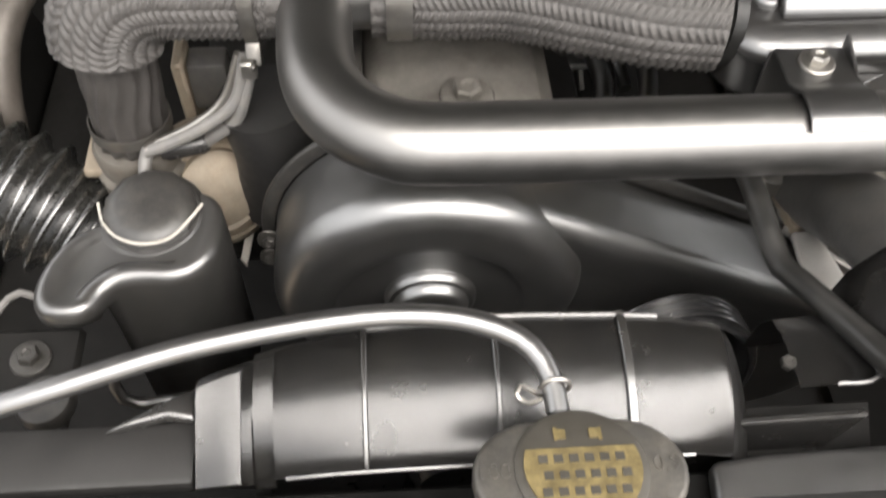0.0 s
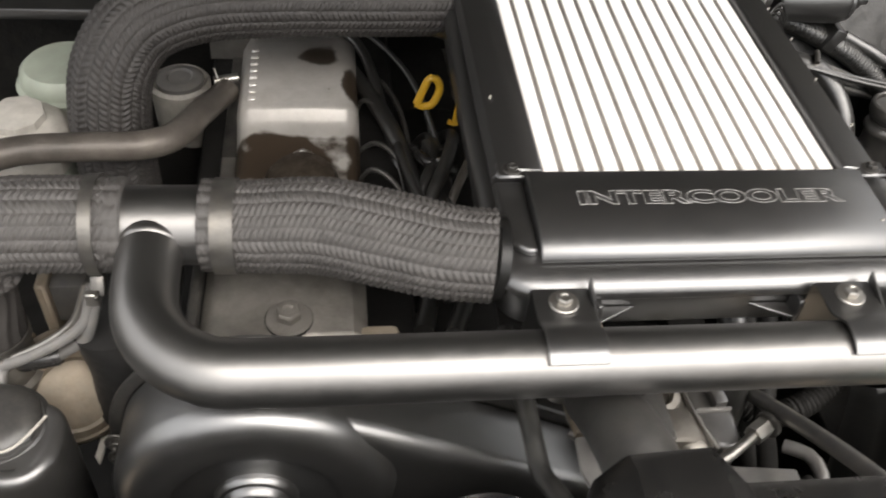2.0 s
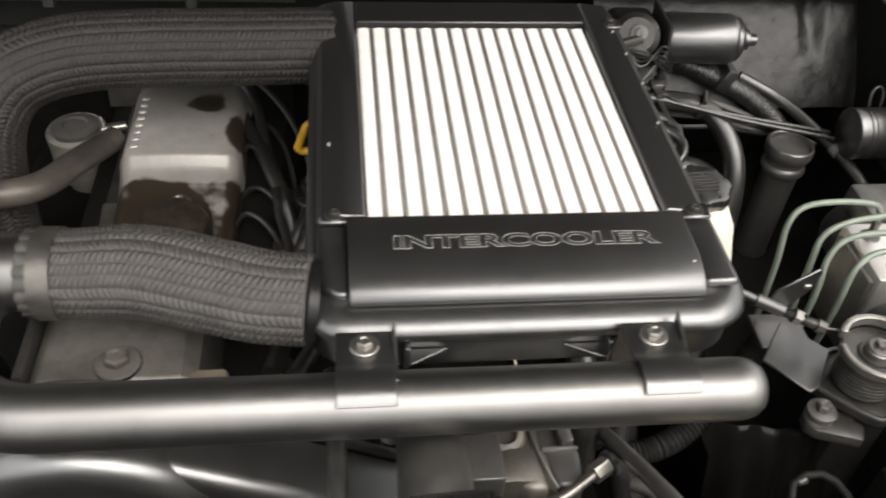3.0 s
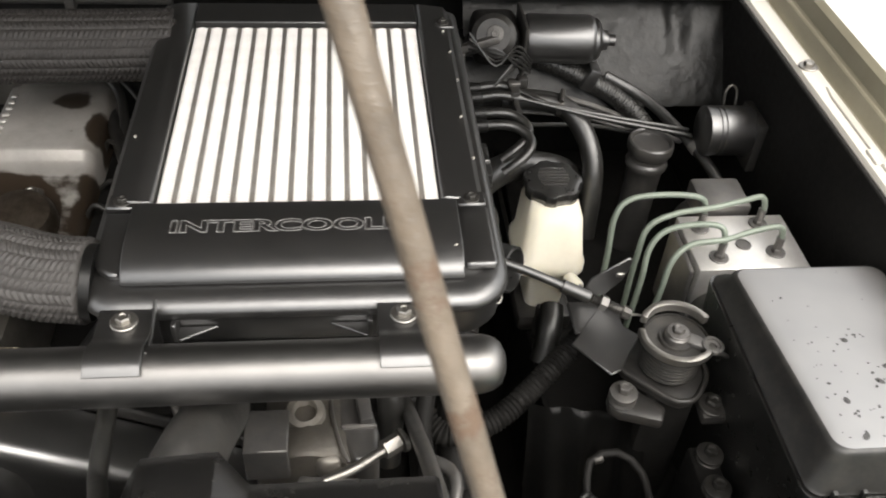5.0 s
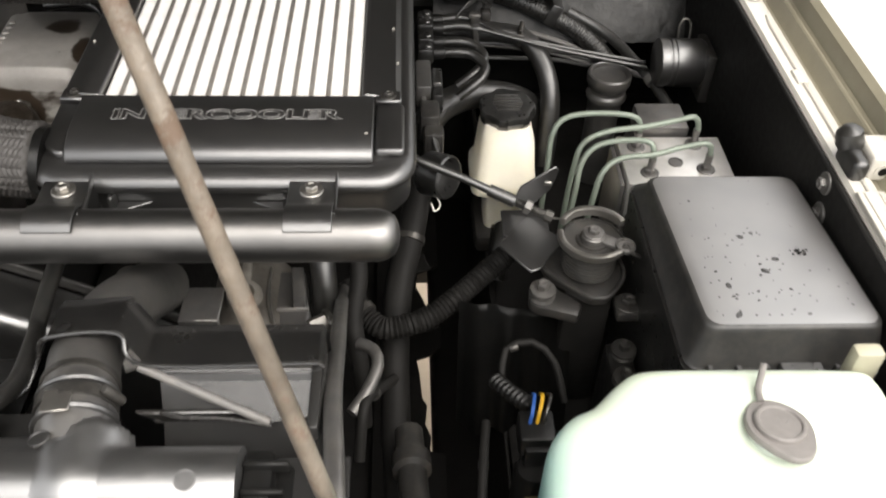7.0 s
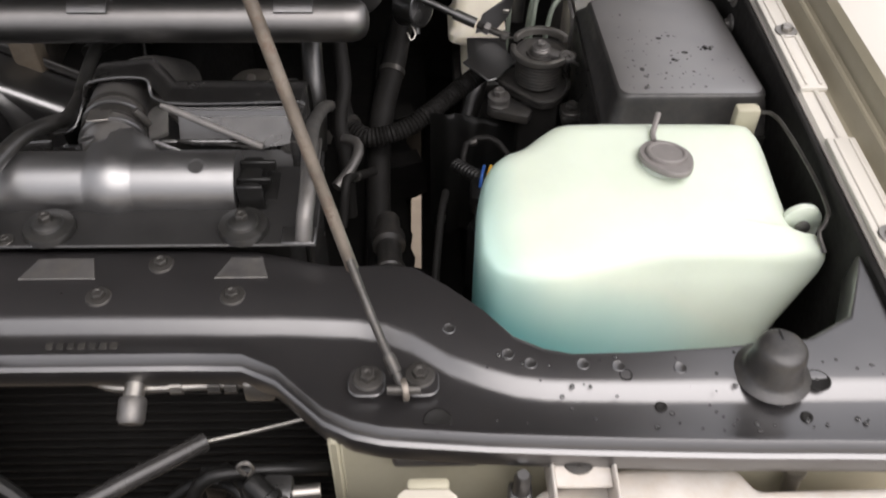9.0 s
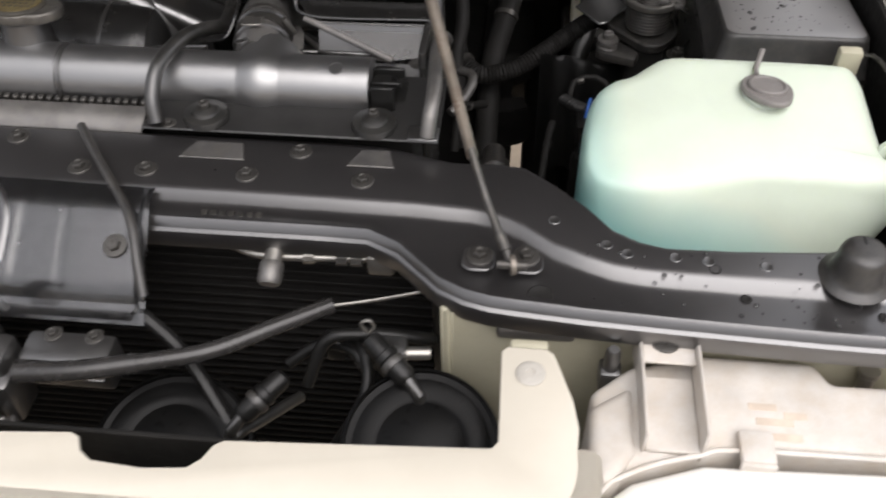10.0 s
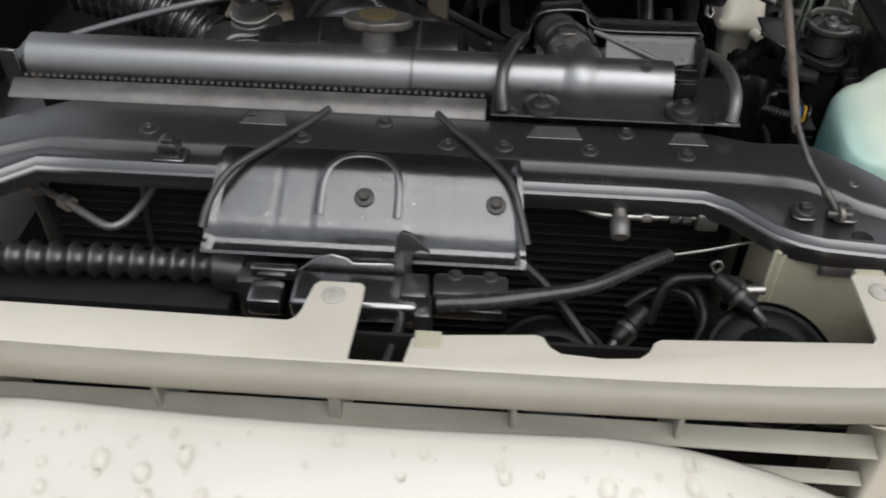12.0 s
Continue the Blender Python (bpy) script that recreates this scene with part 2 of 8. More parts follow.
LENS = mat("clear_headlamp_lens", (0.86, 0.85, 0.80), 0.14, var=0.03, bump=0.0, coat=0.4)

# screen-washer bottle: translucent shell, tinted by the fluid that fills its lower half
WASHER = mat("washer_bottle_plastic", (0.60, 0.67, 0.56), 0.42, var=0.06, scale=10, sss=0.4, bump=0.05)
_n, _l = WASHER.node_tree.nodes, WASHER.node_tree.links
_b = _n["Principled BSDF"]
_src = _b.inputs["Base Color"].links[0].from_socket
_tc = _n.new("ShaderNodeTexCoord")
_sep = _n.new("ShaderNodeSeparateXYZ")
_l.new(_tc.outputs["Object"], _sep.inputs[0])
_wob = _n.new("ShaderNodeTexNoise")
_wob.inputs["Scale"].default_value = 7
_l.new(_tc.outputs["Object"], _wob.inputs["Vector"])
_add = _n.new("ShaderNodeMath")
_add.operation = "MULTIPLY_ADD"
_add.inputs[1].default_value = 0.05
_l.new(_wob.outputs["Fac"], _add.inputs[0])
_lean = _n.new("ShaderNodeMath")  # the fluid shows deeper on the engine side
_lean.operation = "MULTIPLY_ADD"
_lean.inputs[1].default_value = 0.42
_l.new(_sep.outputs["X"], _lean.inputs[0])
_l.new(_sep.outputs["Z"], _lean.inputs[2])
_side = _n.new("ShaderNodeMapRange")  # and right up the wall on that side
_side.inputs["From Min"].default_value, _side.inputs["From Max"].default_value = -0.080, -0.130
_side.inputs["To Max"].default_value = -0.022
_l.new(_sep.outputs["X"], _side.inputs["Value"])
_deep = _n.new("ShaderNodeMath")
_l.new(_lean.outputs[0], _deep.inputs[0])
_l.new(_side.outputs["Result"], _deep.inputs[1])
_l.new(_deep.outputs[0], _add.inputs[2])
_mr = _n.new("ShaderNodeMapRange")
_mr.inputs["From Min"].default_value, _mr.inputs["From Max"].default_value = 0.222, 0.135
_l.new(_add.outputs[0], _mr.inputs["Value"])
_mx = _n.new("ShaderNodeMix")
_mx.data_type = "RGBA"
_l.new(_mr.outputs["Result"], _mx.inputs["Factor"])
_l.new(_src, _mx.inputs[6])
_mx.inputs[7].default_value = (0.23, 0.54, 0.53, 1)
_l.new(_mx.outputs[2], _b.inputs["Base Color"])

DROP = bpy.data.materials.new("clear_water")
DROP.use_nodes = True
_b = DROP.node_tree.nodes["Principled BSDF"]
_b.inputs["Transmission Weight"].default_value, _b.inputs["IOR"].default_value, _b.inputs["Roughness"].default_value = 1.0, 1.33, 0.02


# grey tint paints in the dark look of drops on glossy black
BEAD = bpy.data.materials.new("dark_tinted_water")
BEAD.use_nodes = True
_b = BEAD.node_tree.nodes["Principled BSDF"]
_b.inputs["Base Color"].default_value, _b.inputs["IOR"].default_value, _b.inputs["Roughness"].default_value = (0.16, 0.16, 0.16, 1), 1.33, 0.03
_b.inputs["Transmission Weight"].default_value = 0.8


# ---- building helpers ----
def root_origin(ob):
    o = ob
    while o.parent:
        o = o.parent
    return o.location.copy()


def thing(name, at, label, category, group="", kind=""):
    e = new(name)
    e.empty_display_size = 0.02
    e.location = at
    return tagged(e, label, category, group, kind)


def finish(shape, angle=38.0):
    if isinstance(shape, bmesh.types.BMesh):
        me = bpy.data.meshes.new("mesh")
        bmesh.ops.recalc_face_normals(shape, faces=shape.faces[:])
        shape.to_mesh(me)
        shape.free()
    else:
        me = shape
    me.polygons.foreach_set("use_smooth", [True] * len(me.polygons))
    me.set_sharp_from_angle(angle=radians(angle))
    return me


def part(name, shape, material, parent, label="", angle=38.0, kind=""):
    me = finish(shape, angle)
    me.name = name
    me.materials.clear()
    me.materials.append(material)
    me.transform(Matrix.Translation(-root_origin(parent)))
    ob = new(name, me)
    ob.parent = parent
    return tagged(ob, label, "", "", kind)


def solo(name, shape, material, label, category, group="", kind="", angle=38.0):
    me = finish(shape, angle)
    me.name = name
    me.materials.append(material)
    co = np.empty(len(me.vertices) * 3)
    me.vertices.foreach_get("co", co)
    co = co.reshape(-1, 3)
    base = Vector(((co[:, 0].min() + co[:, 0].max()) / 2, (co[:, 1].min() + co[:, 1].max()) / 2, co[:, 2].min()))
    me.transform(Matrix.Translation(-base))
    ob = new(name, me)
    ob.location = base
    return tagged(ob, label, category, group, kind)


def spline(pts, step):
    p = [Vector(q) for q in pts]
    if len(p) == 2:
        k = max(1, int((p[1] - p[0]).length / step))
        return [p[0].lerp(p[1], i / k) for i in range(k + 1)]
    out = []
    ext = [2 * p[0] - p[1]] + p + [2 * p[-1] - p[-2]]
    for i in range(1, len(ext) - 2):
        a, b, c, d = ext[i - 1:i + 3]
        k = max(1, int((c - b).length / step))
        for j in range(k):
            t = j / k
            out.append(0.5 * (2 * b + (c - a) * t + (2 * a - 5 * b + 4 * c - d) * t * t + (3 * b - a - 3 * c + d) * t ** 3))
    out.append(p[-1])
    return out


def tube(pts, r, seg=14, step=0.008, rfun=None, cap=True, hollow=0.0):
    """A pipe along a smooth line; rfun(s, length, a) gives the radius."""
    line = spline(pts, step)
    n = len(line)
    tang = [(line[min(i + 1, n - 1)] - line[max(i - 1, 0)]).normalized() for i in range(n)]
    up = Vector((0, 0, 1)) if abs(tang[0].z) < 0.9 else Vector((0, 1, 0))
    u = (up - tang[0] * up.dot(tang[0])).normalized()
    total = sum((line[i + 1] - line[i]).length for i in range(n - 1))
    verts, s = [], 0.0
    for i in range(n):
        if i:
            s += (line[i] - line[i - 1]).length
            u = (u - tang[i] * u.dot(tang[i])).normalized()
        w = tang[i].cross(u)
        for k in range(seg):
            a = 2 * math.pi * k / seg
            q = rfun(s, total, a) if rfun else r
            verts.append(line[i] + (u * math.cos(a) + w * math.sin(a)) * q)
    faces = [(i * seg + k, i * seg + (k + 1) % seg, (i + 1) * seg + (k + 1) % seg, (i + 1) * seg + k) for i in range(n - 1) for k in range(seg)]
    if cap:
        faces.append(tuple(reversed(range(seg))))
        faces.append(tuple(range((n - 1) * seg, n * seg)))
    me = bpy.data.meshes.new("tube")
    me.from_pydata([tuple(v) for v in verts], [], faces)
    return me


def braid(r, rows=20, pitch=0.0045, swell=None, depth=0.0019):
    def f(s, total, a):
        x = a / (2 * math.pi) * rows
        w = x - math.floor(x) - 0.5
        base = r * (swell(s / total) if swell else 1)
        cord = math.sqrt(max(0.0, 1 - (2 * abs(w)) ** 2.2))
        lay = 0.9 * w if int(x) % 4 else -0.9 * w
        stitch = 1 - 2 * abs(math.sin(math.pi * (s / pitch + lay))) ** 1.5
        return base - 1.08 * depth + depth * cord + 0.42 * depth * stitch * cord
    return f


def ribbed(r, depth, pitch, sharp=1.0):
    return lambda s, total, a: r - depth * (0.5 + 0.5 * math.cos(2 * math.pi * s / pitch)) ** sharp


def lathe(profile, at, axis=(0, 0, 1), seg=28, wob=None):
    """A turned shape: (radius, height) pairs round an axis through at."""
    bm = bmesh.new()
    q = Vector((0, 0, 1)).rotation_difference(Vector(axis).normalized())
    rings = []
    for r, h in profile:
        if r < 1e-6:
            rings.append([bm.verts.new(Vector(at) + q @ Vector((0, 0, h)))])
        else:
            ring = []
            for k in range(seg):
                a = 2 * math.pi * k / seg
                rr = r * (wob(a) if wob else 1)
                ring.append(bm.verts.new(Vector(at) + q @ Vector((rr * math.cos(a), rr * math.sin(a), h))))
            rings.append(ring)
    for a, b in zip(rings, rings[1:]):
        for k in range(seg):
            if len(a) == 1 and len(b) == 1:
                continue
            if len(a) == 1:
                bm.faces.new((a[0], b[(k + 1) % seg], b[k]))
            elif len(b) == 1:
                bm.faces.new((a[k], a[(k + 1) % seg], b[0]))
            else:
                bm.faces.new((a[k], a[(k + 1) % seg], b[(k + 1) % seg], b[k]))
    for ring, prof in ((rings[0], profile[0]), (rings[-1], profile[-1])):
        if len(ring) > 1:
            bm.faces.new(ring)
    return bm


def box(x0, x1, y0, y1, z0, z1, bevel=0.003, seg=2, bm=None, turn=None):
    b = bmesh.new()
    bmesh.ops.create_cube(b, size=1)
    bmesh.ops.scale(b, vec=(x1 - x0, y1 - y0, z1 - z0), verts=b.verts)
    if bevel:
        bmesh.ops.bevel(b, geom=b.edges[:], offset=bevel, segments=seg, profile=0.5, affect="EDGES", clamp_overlap=True)
    if turn:
        bmesh.ops.transform(b, matrix=Euler([radians(t) for t in turn]).to_matrix().to_4x4(), verts=b.verts)
    bmesh.ops.translate(b, vec=((x0 + x1) / 2, (y0 + y1) / 2, (z0 + z1) / 2), verts=b.verts)
    if bm is None:
        return b
    join(bm, b)
    return bm


def join(bm, other):
    """Adds the faces of another shape to bm."""
    if isinstance(other, bmesh.types.BMesh):
        bmesh.ops.recalc_face_normals(other, faces=other.faces[:])
        me = bpy.data.meshes.new("tmp")
        other.to_mesh(me)
        other.free()
    else:
        me = other
    bm.from_mesh(me)
    bpy.data.meshes.remove(me)
    return bm


def joined(*shapes):
    bm = bmesh.new()
    for s in shapes:
        join(bm, s)
    return bm


def prism(pts, a, b, axis="z", bevel=0.0, seg=2):
    """A flat outline drawn out from a to b along an axis (z: points x, y; y: points x, z; x: points y, z)."""
    bm = bmesh.new()
    put = {"z": lambda p, h: (p[0], p[1], h), "y": lambda p, h: (p[0], h, p[1]), "x": lambda p, h: (h, p[0], p[1])}[axis]
    lo = [bm.verts.new(put(p, a)) for p in pts]
    hi = [bm.verts.new(put(p, b)) for p in pts]
    bm.faces.new(lo)
    bm.faces.new(hi)
    for i in range(len(pts)):
        j = (i + 1) % len(pts)
        bm.faces.new((lo[i], lo[j], hi[j], hi[i]))
    bmesh.ops.recalc_face_normals(bm, faces=bm.faces[:])
    if bevel:
        rim = [e for e in bm.edges if e.calc_face_angle(0) > radians(50)]
        bmesh.ops.bevel(bm, geom=rim, offset=bevel, segments=seg, profile=0.5, affect="EDGES", clamp_overlap=True)
    return bm


def strip(path, x0, x1, thick=0.0018, bevel=0.0004):
    """Bent sheet metal: a line in (y, z), x0 to x1 wide."""
    p = [Vector(q) for q in path]
    up = []
    for i in range(len(p)):
        d = (p[min(i + 1, len(p) - 1)] - p[max(i - 1, 0)]).normalized()
        up.append(p[i] + Vector((-d.y, d.x)) * thick)
    return prism([tuple(q) for q in p] + [tuple(q) for q in reversed(up)], x0, x1, "x", bevel, 1)


def rounded(x0, x1, y0, y1, r, k=5):
    out = []
    for cx, cy, a0 in ((x1 - r, y1 - r, 0), (x0 + r, y1 - r, 90), (x0 + r, y0 + r, 180), (x1 - r, y0 + r, 270)):
        for i in range(k + 1):
            a = radians(a0 + 90 * i / k)
            out.append((cx + r * math.cos(a), cy + r * math.sin(a)))
    return out


_bolt = {}


def bolt(parent, at, size=0.010, axis=(0, 0, 1), material=None, washer=True, name="bolt", label=""):
    """A hexagon bolt head on its washer; size is the width of the hexagon."""
    material = material or ZINC
    key = (material.name, washer)
    if key not in _bolt:
        bm = lathe([(0.45, 0.0), (0.5, 0.12), (0.5, 0.5), (0.43, 0.6), (0.25, 0.6), (0.18, 0.54), (0.0, 0.54)], (0, 0, 0), seg=6)
        if washer:
            join(bm, lathe([(0.9, 0.0), (0.9, 0.1), (0.84, 0.16), (0.5, 0.2)], (0, 0, 0.0), seg=20))
        me = finish(bm, 30)
        me.materials.append(material)
        me.name = "bolt"
        _bolt[key] = me
    ob = new(name, _bolt[key])
    q = Vector((0, 0, 1)).rotation_difference(Vector(axis).normalized())
    ob.matrix_basis = Matrix.LocRotScale(Vector(at) - root_origin(parent), q @ Euler((0, 0, (at[0] * 97 + at[1] * 53) % 1.0)).to_quaternion(), (size,) * 3)
    ob.parent = parent
    return tagged(ob, label)


def words(text, size, at, depth=0.0006, rot=(0, 0, 0), width=None, outline=0.0):
    """Raised lettering as a mesh; at is the middle of the line."""
    cu = bpy.data.curves.new("words", "FONT")
    cu.body, cu.size, cu.extrude, cu.align_x, cu.align_y = text, size, depth, "CENTER", "CENTER"
    if outline:
        cu.fill_mode, cu.extrude, cu.bevel_depth, cu.bevel_resolution, cu.offset = "NONE", 0.0, outline, 1, outline
    ob = bpy.data.objects.new("words", cu)
    scene.collection.objects.link(ob)
    me = bpy.data.meshes.new_from_object(ob.evaluated_get(bpy.context.evaluated_depsgraph_get()))
    bpy.data.objects.remove(ob)
    xs = [v.co.x for v in me.vertices]
    k = width / (max(xs) - min(xs)) if width else 1.0
    me.transform(Matrix.LocRotScale(Vector(at), Euler([radians(a) for a in rot]), (k, 1, 1)))
    return me


def droplet(r, at, h=0.6):
    """A water bead, open towards the surface it sits on."""
    b = lathe([(r, -0.0003), (r * 0.93, r * 0.4 * h), (r * 0.6, r * 0.8 * h), (0, r * h)], at, seg=12)
    bmesh.ops.delete(b, geom=[f for f in b.faces if len(f.verts) > 4], context="FACES")
    return b


def clamp(parent, at, r, axis, width=0.009, material=None, lug=None, name="hose_clamp"):
    """A band round a hose with its worm-screw housing."""
    material = material or ZINC
    bm = lathe([(r, -width / 2), (r + 0.0012, -width / 2), (r + 0.0012, width / 2), (r, width / 2), (r, -width / 2)], at, axis, 36)
    if lug:
        d = Vector(lug).normalized()
        c = Vector(at) + d * (r + 0.004)
        join(bm, lathe([(0.0, -0.009), (0.003, -0.0088), (0.0034, -0.007), (0.0034, 0.007), (0.003, 0.0088), (0.0, 0.009)], c, Vector(axis).cross(d), 10))
    return part(name, bm, material, parent)


# ---- ground and body shell ----
gb = bmesh.new()
bmesh.ops.create_grid(gb, x_segments=2, y_segments=2, size=400)
solo("ground", gb, GROUND, "pale beige gravel ground under the vehicle", "ground", kind="structure")

MID = 0.10  # the vehicle's centre line in x


def mirrored(pts):
    return [(2 * MID - x, *rest) for x, *rest in reversed(pts)]


FLANGE = [(0.868, 0.90), (0.868, 1.046), (0.871, 1.050), (0.892, 1.050), (0.895, 1.046), (0.895, 1.040), (0.878, 1.040), (0.878, 0.90)]
GUTTER = [(0.8952, 1.0455), (0.900, 1.0450), (0.9030, 1.0500), (0.9050, 1.0630), (0.9065, 1.0646), (0.9085, 1.0646), (0.9100, 1.0630), (0.9125, 1.0650), (0.9155, 1.0830), (0.9215, 1.0885), (0.9215, 1.078), (0.912, 1.050), (0.900, 1.035), (0.8952, 1.036)]
OUTER = [(0.9217, 1.0886), (0.945, 1.092), (0.985, 1.088), (1.05, 1.065), (1.085, 1.015), (1.10, 0.90), (1.10, 0.60), (1.094, 0.60), (1.094, 0.90), (1.078, 1.0), (1.04, 1.055), (0.98, 1.078), (0.94, 1.082), (0.9217, 1.0785)]
for side in (0, 1):
    f = thing("front_fender", (0.98 if not side else 2 * MID - 0.98, 0.4, 0.6), "cream painted front fender with a folded inner gutter", "fender", "front fenders", "structure")
    sx = 1 if not side else -1
    for name_, prof, m_ in (("fender_panel", OUTER, CREAM), ("gutter", GUTTER, GUTTERSHADE), ("mounting_flange", FLANGE, CREAM)):
        part(name_, prism(prof if not side else mirrored(prof), -0.12, 1.25, "y"), m_, f, "dusty cream gutter, darkened to carry its shade" if name_ == "gutter" else "", angle=30)
    part("flange_ridge", tube([(MID + sx * 0.7865, 0.675, 1.0498), (MID + sx * 0.7835, 0.655, 1.0505), (MID + sx * 0.7835, 0.30, 1.0505), (MID + sx * 0.7835, -0.08, 1.0505)], 0.0022, 8, 0.03), CREAM, f)
    wx = [(0.862, 0.868)] if not side else [(2 * MID - 0.868, 2 * MID - 0.862)]
    part("inner_wall", box(wx[0][0], wx[0][1], -0.10, 1.02, 0.45, 1.046, 0.0015, 1), DARK, f, "black inner wing panel")
    for y0, y1 in ((-0.115, 0.138), (0.208, 0.366)):
        xs = sorted((MID + sx * 0.7690, MID + sx * 0.7945))
        part("flange_cap", box(xs[0], xs[1], y0, y1, 1.0496, 1.0550, 0.0018, 2), CREAM, f)
        for dx in (0.7755, 0.7885):
            part("cap_ridge", tube([(MID + sx * dx, y0 + 0.004, 1.0550), (MID + sx * dx, y1 - 0.004, 1.0550)], 0.0014, 8, 0.05), CREAM, f)
    for y, z in ((0.718, 1.050), (0.30, 1.055), (0.02, 1.055)):
        bolt(f, (MID + sx * 0.782, y, z), 0.012, material=ZINC)
    for y in (0.55,):
        part("spot_weld", box(MID + sx * 0.782 - 0.006, MID + sx * 0.782 + 0.006, y - 0.012, y + 0.012, 1.049, 1.0525, 0.0012, 1), CREAM, f)
fr = thing("fender_bumper", (0.885, 0.42, 1.03), "black rubber bump stop with a bolt at the fender edge", "bump stop")
part("rubber_block", joined(box(0.871, 0.887, 0.384, 0.424, 1.046, 1.069, 0.006, 3), lathe([(0.010, 0), (0.0125, 0.006), (0.0115, 0.018), (0.006, 0.023), (0, 0.024)], (0.880, 0.416, 1.062), (-0.3, 0.2, 1), 18)), RUBBER, fr)
part("bracket", joined(box(0.8875, 0.914, 0.388, 0.424, 1.046, 1.073, 0.004, 3), lathe([(0.0075, 0), (0.0075, 0.0015), (0.0045, 0.0015), (0.004, -0.002), (0, -0.002)], (0.900, 0.3885, 1.058), (0, -1, 0), 20)), CREAM, fr, "cream painted bracket")
part("bracket_hole", lathe([(0.0042, 0), (0.0042, 0.0018), (0, 0.0018)], (0.900, 0.3885, 1.058), (0, -1, 0), 16), NOIR, fr)
bolt(fr, (0.862, 0.401, 1.034), 0.012, (-1, 0, 0), GREYMETAL)
bolt(fr, (0.862, 0.392, 1.006), 0.012, (-1, 0, 0), GREYMETAL)

fw = thing("firewall", (0.1, 1.0, 0.45), "black undersealed firewall with stamped recesses", "firewall", kind="structure")
part("panel", box(-0.68, 0.868, 0.985, 1.0, 0.30, 1.10, 0.002, 1), DEADENER, fw)
part("cowl", prism([(0.90, 1.045), (0.985, 1.06), (0.985, 1.10), (1.25, 1.12), (1.25, 1.10), (1.0, 1.085), (0.995, 1.05), (0.90, 1.036)], -0.68, 0.868, "x", 0.002, 1), BLACK, fw)
slope = bmesh.new()
rows_ = []
for i in range(61):
    x = 0.52 + 0.3475 * i / 60
    row = []
    for j in range(37):
        t = j / 36
        dent = 0.018 * max(0.0, 1 - ((x - 0.80) / 0.018) ** 2) * max(0.0, 1 - ((t - 0.55) / 0.33) ** 2)
        lump = 0.0010 * noise.noise((x * 45, t * 9, 1)) + 0.0014 * noise.noise((x * 150, t * 30, 4))
        row.append(slope.verts.new((x, 0.845 + 0.145 * t - dent * 0.3 - lump * 0.5, 0.915 + 0.18 * t ** 0.9 - dent + lump)))
    rows_.append(row)
for a, b in zip(rows_, rows_[1:]):
    for k in range(36):
        slope.faces.new((a[k], b[k], b[k + 1], a[k + 1]))
part("toe_panel", slope, DEADENER, fw, "lumpy undersealed panel with a stamped slot", 60)
part("ledge", box(-0.66, 0.866, 0.90, 0.986, 0.935, 0.95, 0.004), BLACK, fw)

hd = thing("hood", (0.1, 1.15, 1.13), "cream hood propped open, dark underside lining", "hood")
hood_len, hood_open = 1.37, radians(37)
hm = pose(0.1, 1.08, 1.135) @ Matrix.Rotation(-hood_open, 4, "X")


def hood_slab(x0, x1, y0, y1, z0, z1, bevel):
    b = box(x0, x1, y0, y1, z0, z1, bevel)
    bmesh.ops.transform(b, matrix=hm, verts=b.verts)
    return b


part("outer_skin", hood_slab(-0.70, 0.82, -hood_len, 0.0, 0.012, 0.018, 0.002), CREAM, hd)
part("lining", hood_slab(-0.67, 0.79, -hood_len + 0.03, -0.02, 0.0, 0.0115, 0.002), DARK, hd, "dark dusty underside lining")
for x in (-0.5, 0.0, 0.5):
    part("stiffener", hood_slab(x - 0.05, x + 0.05, -hood_len + 0.06, -0.06, -0.015, -0.0005, 0.006), DARK, hd)
for x in (-0.55, 0.60):
    part("hinge", hood_slab(x - 0.02, x + 0.02, -0.08, 0.03, -0.03, 0.0, 0.004), BLACK, hd)

# bay floor: frame rails, cross member and added dark pans, open between them
uf = thing("chassis_frame", (0.1, 0.4, 0.35), "sooty black chassis rails and crossmember low in the bay", "chassis", kind="structure")
part("rail", box(0.521, 0.66, -0.1, 1.2, 0.38, 0.52, 0.01), DARK, uf)
part("rail", box(-0.46, -0.36, -0.1, 1.2, 0.38, 0.52, 0.01), DARK, uf)
# dark pans and a ragged sheet, added to block the bright ground below
part("added_pan", box(-0.36, 0.440, 0.12, 1.1, 0.575, 0.585, 0.003), DARK, uf)
part("ragged_pan", prism([(0.440, 0.12), (0.530, 0.12), (0.530, 0.405), (0.511, 0.41), (0.513, 0.43), (0.506, 0.45), (0.509, 0.478), (0.503, 0.49), (0.500, 0.53), (0.496, 0.556), (0.512, 0.562), (0.530, 0.575), (0.530, 0.648), (0.511, 0.652), (0.506, 0.668), (0.497, 0.69), (0.499, 0.72), (0.530, 0.735), (0.530, 1.0), (0.440, 1.0)], 0.594, 0.599, "z"), DARK, uf, "ragged black sheet added to hide the ground")
part("crossmember", box(-0.36, 0.56, -0.06, 0.10, 0.36, 0.46, 0.01), DARK, uf)
part("added_pan", box(-0.36, 0.500, 0.1, 1.0, 0.33, 0.34, 0.002, 1), DARK, uf)
part("wheel_arch", prism([(0.66, 0.40), (0.868, 0.40), (0.868, 0.73), (0.80, 0.73), (0.70, 0.68), (0.66, 0.55)], 0.12, 1.0, "y", 0.012), BLACK, uf)
